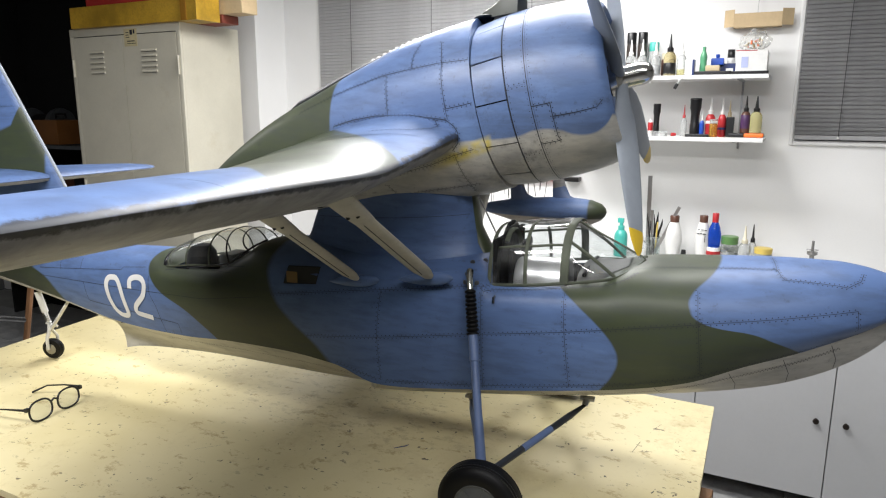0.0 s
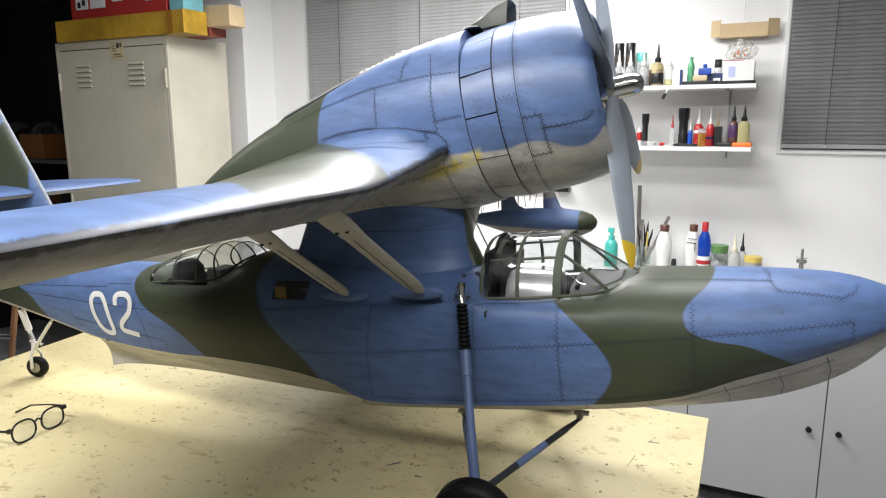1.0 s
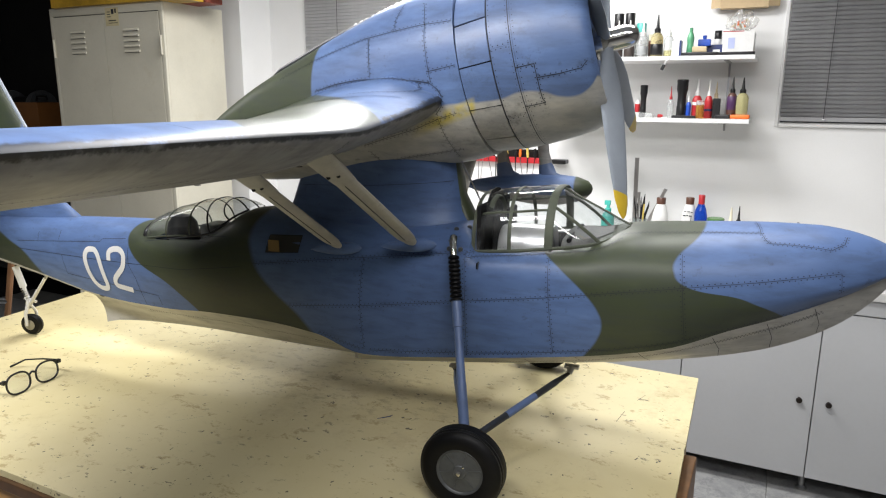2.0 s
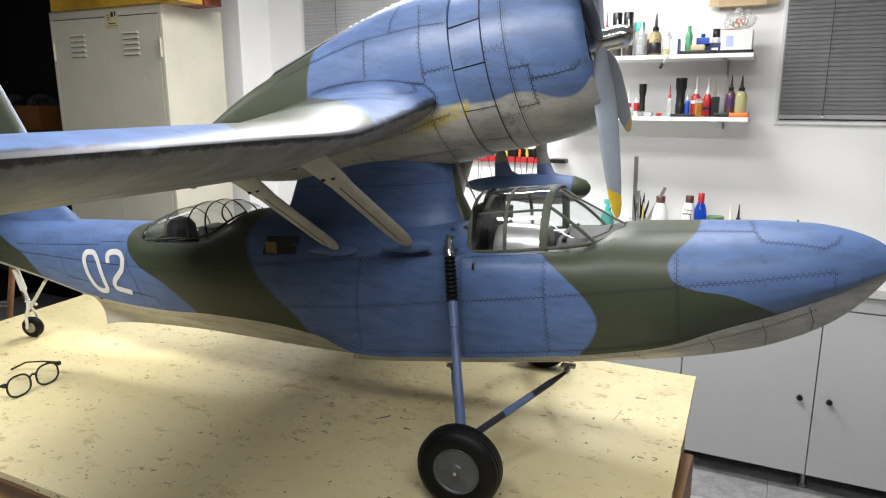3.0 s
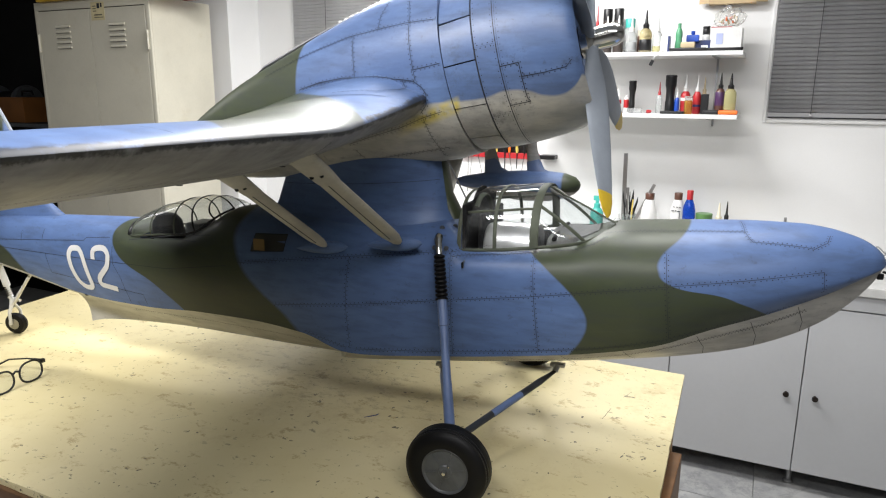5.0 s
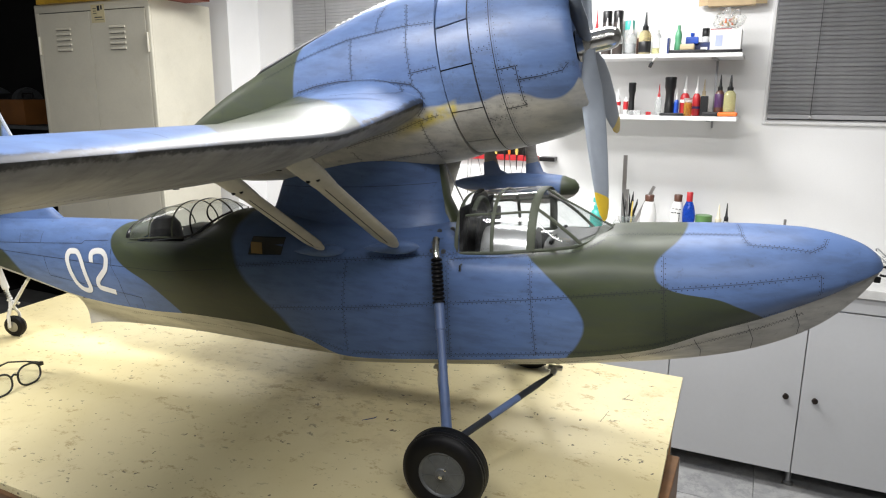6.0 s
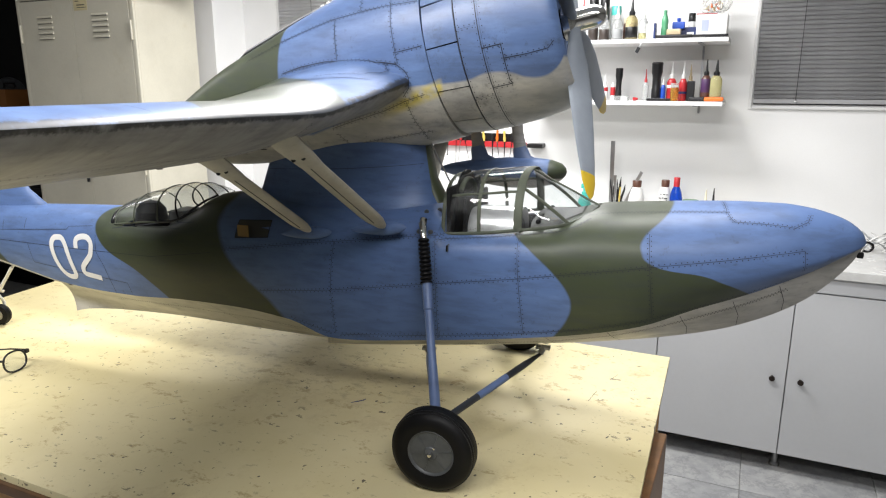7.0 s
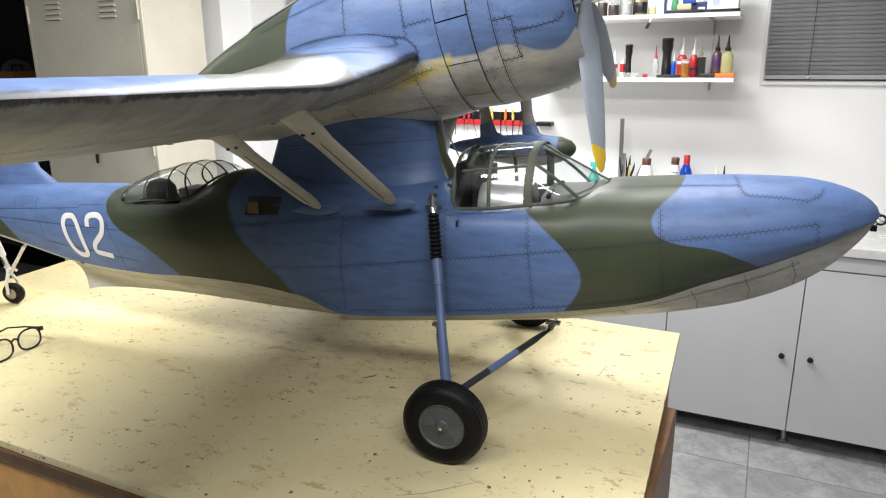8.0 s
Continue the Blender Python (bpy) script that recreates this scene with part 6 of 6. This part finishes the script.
B("ink_jar", "small jar with a tall black cap", -.300, 3.50, UZ + .059, .062, .032, P["white"], M_BLACK, "wide", M_BLACK, "jar", G1, (.5, .99))
wb = carton("white_box", "white cardboard box with faded blue print", -.268, -.140, 3.37, 3.50, UZ, UZ + .104, P["white"])
part("blue_print", bm_box(-.042, -.014, -.0662, -.0652, .032, .078), mat("faded_blue_print", (0.45, 0.50, 0.75), .7), wb, smooth=False)
part("open_flap", bm_box(-.066, .020, -.065, -.063, .103, .1065), P["red"], wb, smooth=False)
bag = bmesh.new()
bmesh.ops.create_icosphere(bag, subdivisions=4, radius=1)
for v in bag.verts:
    n_ = noise.noise(v.co * 2.1) * .28 + noise.noise(v.co * 5.3) * .16
    v.co = Vector((v.co.x * .062 * (1 + n_), v.co.y * .052 * (1 + n_), max(v.co.z, -.55) * .050 * (1 + n_ * 1.2)))
bmesh.ops.translate(bag, verts=bag.verts[:], vec=(-.200, 3.435, UZ + .1445))
bg = part("plastic_bag", bag, glass_mat("crinkled_plastic", (.96, .96, .95), .12, .55))
tagged(bg, "crinkled clear plastic bag of orange parts on a white box", "bag")
rg = random.Random(7)
for k in range(14):
    part("orange_part", bm_box(-.010, .010, -.004, .004, -.003, .003, .001, m=pose(-.200 + rg.uniform(-.038, .038), 3.435 + rg.uniform(-.03, .02), UZ + .128 + rg.uniform(0, .022), rg.uniform(0, 180), rg.uniform(0, 180), rg.uniform(0, 180))), P["orange"] if k % 3 == 0 else P["tan"], bg)
cb = hold("cardboard_tray", pose(-.208, 3.53, 2.012), "open cardboard lid fixed on the wall above the shelf", "tray")
part("face", bm_box(-.095, .105, -.012, -.009, .0, .060), M_CARD, cb, smooth=False)
part("base", bm_box(-.095, .105, -.012, .042, -.002, .0), M_CARD, cb, smooth=False)
part("side_flap", bm_box(-.048, .0, -.0015, .0015, .0, .076, m=pose(-.095, -.010, .002, 0, 0, -28)), M_CARD, cb, smooth=False)
part("side_flap", bm_box(.0, .052, -.0015, .0015, .0, .072, m=pose(.105, -.010, .002, 0, 0, 28)), M_CARD, cb, smooth=False)
part("hanging_wire", bm_tube([(.0, .020, -.10), (.003, .02, .30)], .0014, 6), M_STEEL, cb)
cbl = hold("power_plug", Matrix.Identity(4), "black plug hanging on a cable over the shelf edge", "plug")
part("cable", bm_tube([(-.455, 3.40, UZ + .003), (-.470, 3.30, UZ + .004), (-.480, 3.279, UZ - .006), (-.497, 3.276, UZ - .034)], .0022, 8), M_SHELF, cbl)
part("plug", bm_box(-.007, .007, -.006, .006, -.016, .010, .002, m=pose(-.501, 3.275, UZ - .046, 0, 25, 0)), M_BLACK, cbl)

B("super_glue", "small white glue bottle with a red collar", -.665, 3.40, LZ, .128, .030, P["white"], P["white"], "nozzle", P["red"], "bottle", G1, (.55, .78))


def torch(x, y, z, h, w, lbl):
    t = hold("torch", pose(x, y, z), lbl, "torch", "torches")
    r = w / 2
    part("body", bm_lathe([(0, 0), (r * .8, 0), (r * .85, h * .05), (r * .85, h * .30), (r * .78, h * .34), (r * .78, h * .58), (r * .85, h * .66), (r, h * .74), (r, h * .99), (r * .9, h), (0, h)], 20), M_BLACK, t)
    part("lens_ring", bm_lathe([(r * 1.02, h * .93), (r * 1.05, h * .94), (r * 1.05, h * .97), (r * 1.02, h * .98)], 20), M_BLACK, t)


torch(-.600, 3.40, LZ, .150, .034, "short black torch standing on its tail")
torch(-.426, 3.40, LZ, .175, .050, "large black torch standing on its tail")
B("super_glue", "small red and white glue tube", -.630, 3.42, LZ, .085, .024, P["white"], P["white"], "tube", P["red"], "bottle", G1, (.3, .8))
carton("clear_case", "flat clear plastic case", -.606, -.545, 3.34, 3.40, LZ, LZ + .022, C_CLEAR)
tagged(part("red_cap", bm_lathe([(.0, 0), (.008, 0), (.008, .012), (.006, .022), (0, .024)], 14, m=pose(-.525, 3.37, LZ + .008, 0, 90, 20)), P["red"]), "small red plastic cap lying on the shelf", "cap")
B("syringe_tube", "slim clear tube with a red tip", -.476, 3.41, LZ, .145, .028, C_CLEAR, P["red"], "nozzle", None, "bottle", G1)
B("super_glue", "slim blue glue bottle", -.394, 3.40, LZ + .008, .112, .022, P["blue"], P["white"], "nozzle", P["blue"], "bottle", G1)
B("glue_bottle", "red-labelled bottle with a white cone nozzle", -.360, 3.42, LZ, .176, .044, P["red"], P["white"], "nozzle", P["white"], "bottle", G1, (.55, .68))
B("glue_bottle", "slim red bottle with a white cone nozzle", -.308, 3.41, LZ, .174, .035, P["red"], P["white"], "nozzle", P["navy"], "bottle", G1, (.3, .4))
B("oil_jar", "small bottle of amber oil", -.338, 3.355, LZ, .080, .036, C_AMBER, C_CLEAR, "wide", None, "jar", G1)
B("putty_tube", "tan cone-shaped tube of putty", -.282, 3.46, LZ, .165, .034, P["tan"], P["tan"], "nozzle", None, "bottle", G1)
carton("black_box", "small plain black cardboard box", -.288, -.256, 3.38, 3.42, LZ, LZ + .090, M_BLACK)
B("glue_bottle", "dark bottle with a purple label and black nozzle", -.209, 3.40, LZ + .019, .165, .042, P["brown"], M_BLACK, "nozzle", P["purple"], "bottle", G1, (.2, .8))
B("glue_bottle", "pale yellow glue bottle with a black nozzle", -.166, 3.40, LZ + .019, .163, .052, C_YEL, M_BLACK, "nozzle", None, "bottle", G1)
tray("tool_tray", "flat black tray with a small stand", -.456, -.352, 3.32, 3.36, LZ, .012, M_BLACK)
ct = hold("cutter", pose(-.200, 3.40, LZ), "orange and black utility knife", "knife")
part("blade_cover", bm_box(-.075, -.010, -.034, .034, .0, .018, .005), M_BLACK, ct)
part("grip", bm_box(-.010, .072, -.034, .034, .0, .0185, .006), P["orange"], ct)

# ---- worktop things ----
B("spray_bottle", "teal plastic spray bottle on worktop", -.748, 3.45, CZ, .195, .066, P["teal"], P["teal"], "spray", None, "bottle", G2)
B("clear_bottle", "clear bottle with a white label", -.636, 3.42, CZ, .118, .045, C_CLEAR, P["white"], "screw", P["white"], "bottle", G2)
jr = hold("tool_jar", pose(-.588, 3.46, CZ), "glass jar crowded with brushes and a steel rule", "jar")
part("glass", bm_lathe([(0, 0), (.032, 0), (.034, .004), (.034, .115), (.032, .115), (.0315, .006), (0, .005)], 24), glass_mat("jar_glass", (.90, .93, .92), .02, .3), jr)
part("steel_rule", bm_box(-.010, .010, -.0008, .0008, .01, .415, .0004, m=pose(-.028, .008, 0, 0, -1, 8)), M_STEEL, jr)
part("steel_rule", bm_box(-.008, .008, -.0008, .0008, .0, .285, .0004, m=pose(.0, -.010, .01, 0, 24, 0)), M_STEEL, jr)
part("palette_knife", bm_tube([(-.008, .0, .01), (-.012, .004, .19), (-.016, .006, .245)], [.004, .005, .009], 8, flat=.3), M_STEEL, jr)
for bx, by, lx, ly, h, mt, wd in ((.004, .006, -.045, .02, .24, M_BLACK, .0035), (-.006, -.008, .020, .01, .21, M_BLACK, .005), (.010, 0, .008, -.01, .19, P["yellow"], .004), (-.012, .01, -.02, -.02, .20, M_BLACK, .004), (.0, .012, .03, .02, .17, M_BLACK, .006), (.006, -.012, -.005, .0, .20, M_DARK, .0035)):
    b_ = part("brush", bm_tube([(bx, by, .008), (bx + lx * .6, by + ly * .6, h * .75), (bx + lx, by + ly, h)], [wd, wd * 1.1, wd * .8], 8), mt, jr)
    part("bristles", bm_tube([(bx + lx, by + ly, h), (bx + lx * 1.1, by + ly * 1.1, h + .028)], [wd * .9, .0008], 8), M_BLACK, b_)
B("white_bottle", "plain white waisted bottle with a brown cap", -.492, 3.46, CZ, .226, .080, P["white"], P["brown"], "milk", None, "bottle", G2)
tagged(part("black_stopper", bm_lathe([(0, 0), (.010, 0), (.010, .03), (.013, .036), (.010, .062), (0, .064)], 14, m=pose(-.438, 3.44, CZ)), M_BLACK), "small black stopper on the worktop", "stopper")
wbt = B("white_bottle", "white bottle with handwriting bars and a brown cap", -.357, 3.46, CZ, .236, .070, P["white"], P["brown"], "milk", None, "bottle", G2)
for k, (a, w_, z_, h_) in enumerate(((-.020, .010, .168, .004), (-.006, .012, .168, .004), (.010, .010, .166, .004), (-.024, .012, .148, .005), (-.009, .008, .149, .005), (.003, .014, .147, .005), (.012, .003, .110, .034))):
    part("handwriting_bar", bm_box(a, a + w_, -.0345, -.0332, z_, z_ + h_), M_SEAM, wbt, smooth=False)
bb = B("cleaner_bottle", "blue cleaner bottle with a red cap and white label", -.304, 3.455, CZ, .252, .062, clear_mat("blue_clear_plastic", (.02, .10, .62)), P["red"], "screw", P["white"], "bottle", G2, (.10, .40))
part("emblem", bm_lathe([(.0322, .050), (.0330, .051), (.0330, .068), (.0322, .069)], 22), P["red"], bb)
part("emblem", bm_lathe([(.0324, .030), (.0330, .031), (.0330, .040), (.0324, .041)], 22), P["navy"], bb)
B("glass_jar", "glass jar with a green lid", -.234, 3.46, CZ, .145, .078, glass_mat("jar_glass_thick", (.75, .78, .74), .03, .5), P["lid_green"], "wide", P["grey"], "jar", G2, (.1, .55))
B("clear_bottle", "clear glue bottle with a fine nozzle", -.168, 3.46, CZ, .200, .056, C_CLEAR, P["cream"], "nozzle", None, "bottle", G2)
B("clear_bottle", "slim clear bottle with a dark needle", -.135, 3.49, CZ, .205, .040, C_CLEAR, M_BLACK, "nozzle", None, "bottle", G2)
B("tin", "low tin with a yellow lid", -.085, 3.46, CZ, .102, .080, P["grey"], P["yellow"], "wide", None, "tin", G2)
ms = hold("pin_vise", pose(.117, 3.46, CZ), "small steel pin vise on a round base", "tool")
part("base", bm_lathe([(0, 0), (.026, 0), (.026, .006), (.010, .010), (.010, .085), (.022, .09), (.022, .104), (0, .106)], 20), M_STEEL, ms)
part("spindle", bm_lathe([(.006, .105), (.006, .150), (.004, .154), (0, .154)], 12), M_STEEL, ms)
part("handle_bar", bm_tube([(-.024, 0, .112), (.024, 0, .112)], .003, 8), M_STEEL, ms)
wire = hold("cable_bundle", pose(.520, 3.28, CZ), "loose bundle of white cable on the worktop", "cable")
for k in range(7):
    rr, ph = .05 + .012 * rg.random(), rg.random() * 6
    part("loop", bm_tube([(rr * math.cos(t + ph), rr * .7 * math.sin(t + ph) + .01 * k * .3, .006 + .022 * (1 + math.sin(t * 2 + ph)) + .006 * k) for t in np.linspace(0, 5.6, 26)], .003, 7), P["white"] if k % 3 else P["grey"], wire)

# ---- magnetic tool strip on the wall ----
mg = hold("tool_rack", pose(0, WALL_Y, 0), "red wall rack with hanging pliers and screwdrivers", "tool rack")
part("bar", bm_box(-1.62, -1.10, -.028, -.001, 1.256, 1.286, .003), P["red"], mg)
part("backing", bm_box(-1.60, -1.12, -.006, -.0008, 1.286, 1.330, .002), M_BLACK, mg)
for k in range(13):
    xx = -1.59 + .0365 * k + rg.uniform(-.010, .010)
    L, w_ = rg.choice((.05, .08, .10, .13, .16, .19)), rg.choice((.0016, .0022, .003, .0045))
    lean = rg.uniform(-.03, .03)
    tl = part("hanging_tool", bm_tube([(xx, -.030, 1.29), (xx + lean * .3, -.030, 1.25), (xx + lean * .9, -.030, 1.25 - L * .8), (xx + lean, -.030, 1.25 - L)], [w_ * 1.5, w_, w_, w_ * rg.choice((.5, 2.2, 1.2))], 8, flat=.6), (M_STEEL, M_BLACK, M_DARK)[k % 3], mg)
    hh = rg.uniform(.03, .075)
    part("grip", bm_lathe([(0, 0), (.006, 0), (.0085, hh * .3), (.006, hh * .6), (.0075, hh * .9), (0, hh)], 12, m=pose(xx, -.030, 1.288, rg.uniform(-8, 8), rg.uniform(-10, 10), 0)), (P["red"], M_BLACK, P["orange"], P["white"], M_BLACK, P["yellow"])[rg.randrange(6)], tl)
tagged(part("wall_hook", bm_box(-1.085, -1.00, WALL_Y - .06, WALL_Y - .001, 1.262, 1.285, .004), M_BLACK), "small black wall tray", "tray")
# ---- dark storage rack beside the locker ----
rk = hold("storage_rack", Matrix.Identity(4), "black open storage rack full of dark workshop things", "rack")
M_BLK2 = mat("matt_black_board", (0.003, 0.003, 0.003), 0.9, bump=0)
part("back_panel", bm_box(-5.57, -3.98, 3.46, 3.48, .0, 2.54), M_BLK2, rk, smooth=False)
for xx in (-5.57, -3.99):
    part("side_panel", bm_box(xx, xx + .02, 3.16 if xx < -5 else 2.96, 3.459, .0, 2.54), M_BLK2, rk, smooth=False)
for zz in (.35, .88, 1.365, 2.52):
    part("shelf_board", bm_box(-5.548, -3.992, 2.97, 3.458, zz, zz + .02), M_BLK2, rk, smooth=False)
part("shelf_edge", bm_box(-5.548, -3.992, 2.962, 2.969, 1.363, 1.387), M_HUB, rk, smooth=False)
bx_ = carton("tool_case", "worn orange tool case on the rack", -4.86, -4.60, 3.05, 3.30, 1.386, 1.555, mat("worn_orange", (0.20, 0.08, 0.02), .5))
part("case_handle", bm_tube([(-.06, 0, .18), (-.05, 0, .21), (.05, 0, .21), (.06, 0, .18)], .008, 8), M_BLACK, bx_)
gr_ = hold("bench_grinder", pose(-5.06, 3.28, 1.386), "dark bench grinder with round wheel guards", "tool")
part("motor", bm_lathe([(0, -.12), (.07, -.12), (.08, -.08), (.08, .08), (.07, .12), (0, .12)], 20, m=pose(0, 0, .13, 0, 90, 0)), M_DARK, gr_)
for xx in (-.17, .17):
    part("wheel_guard", bm_lathe([(0, -.025), (.11, -.025), (.115, 0), (.11, .025), (0, .025)], 24, m=pose(xx, 0, .14, 0, 90, 0)), M_HUB, gr_)
part("base", bm_box(-.10, .10, -.08, .08, 0, .06, .006), M_DARK, gr_)
for k, (xx, hh) in enumerate(((-4.22, .14), (-4.12, .20), (-4.66, .12))):
    B("spray_can", "dark spray can on the rack", xx, 3.15, 1.386, hh, .06, (P["brown"], M_DARK, P["grey"])[k], M_BLACK, "wide", None, "can")
for k, (xx, w_, hh) in enumerate(((-4.3, .35, .25), (-4.8, .4, .3))):
    carton("storage_box", "dark storage box on the rack", xx - w_ / 2, xx + w_ / 2, 3.05, 3.40, .901, .901 + hh, (M_DARK, P["brown"])[k])

# ---- step ladder behind the table ----
ld = hold("step_ladder", Matrix.Identity(4), "wooden step ladder standing behind the table", "ladder")
M_LAD = mat("brown_ladder_wood", (0.22, 0.11, 0.05), .5, var=.2)
for a, b in (((-3.30, 1.30, 0), (-3.12, 1.50, 1.05)), ((-2.80, 1.48, 0), (-2.69, 1.62, 1.05))):
    part("rail", bm_tube([a, b], .016, 8, flat=.6), M_LAD, ld)
for t in (.25, .5, .75):
    p, q = Vector((-3.30, 1.30, 0)).lerp(Vector((-3.12, 1.50, 1.05)), t), Vector((-2.80, 1.48, 0)).lerp(Vector((-2.69, 1.62, 1.05)), t)
    part("rung", bm_tube([p, q], .011, 8), M_STEEL, ld)

# ---- spectacles on the table ----
gs = hold("spectacles", pose(-1.258, .760, TOP_Z, 0, 0, 97) @ Matrix.Scale(.95, 4), "black-rimmed spectacles lying open on the table", "spectacles")
for sx in (-.033, .033):
    own = bm_tube([(sx + .026 * math.copysign(abs(math.cos(t)) ** .8, math.cos(t)), .003 * math.sin(t) + .006 * (sx / .033) ** 2 * 0, .0225 + .0205 * math.copysign(abs(math.sin(t)) ** .85, math.sin(t))) for t in np.linspace(0, 2 * math.pi, 30)], .0021, 8)
    rim = part("rim", own, M_BLACK, gs)
    own = bmesh.new()
    own.faces.new([own.verts.new((sx + .0255 * math.copysign(abs(math.cos(t)) ** .8, math.cos(t)), .003 * math.sin(t), .0225 + .020 * math.copysign(abs(math.sin(t)) ** .85, math.sin(t)))) for t in np.linspace(0, 2 * math.pi, 28, endpoint=False)])
    ln_ = part("lens", own, M_GLASS, rim, smooth=False)
    ln_.visible_shadow = False
part("bridge", bm_tube([(-.009, 0, .030), (0, .002, .034), (.009, 0, .030)], .0022, 8), M_BLACK, gs)
for sx in (-1, 1):
    part("temple", bm_tube([(sx * .060, .001, .034), (sx * .066, .004, .034), (sx * .068, .050, .030), (sx * .066, .100, .022), (sx * .060, .132, .006), (sx * .058, .138, .003)], [.0030, .0028, .0018, .0018, .0024, .0022], 8), M_BLACK, gs)
    part("hinge", bm_box(sx * .063 - .004, sx * .063 + .004, -.003, .005, .030, .038, .001), M_BLACK, gs)

# ---- floor tiles, last ----
tile = bmesh.new()
bm_box(-.2485, .2485, -.2485, .2485, -.006, 0.0, .0012, bm=tile)
tme = bpy.data.meshes.new("tile")
tile.to_mesh(tme)
tile.free()
tme.materials.append(M_MARBLE)
for i in range(int((EAST - WEST) / .5) + 1):
    for j in range(int((WALL_Y - SOUTH) / .5) + 1):
        cx, cy = WEST + .25 + i * .5, SOUTH + .12 + .25 + j * .5
        if cx + .25 > EAST + .01 or cy + .25 > WALL_Y + .01:
            continue
        o = new("tile", tme)
        o.parent = FLOOR
        o.location = (cx, cy, 0)
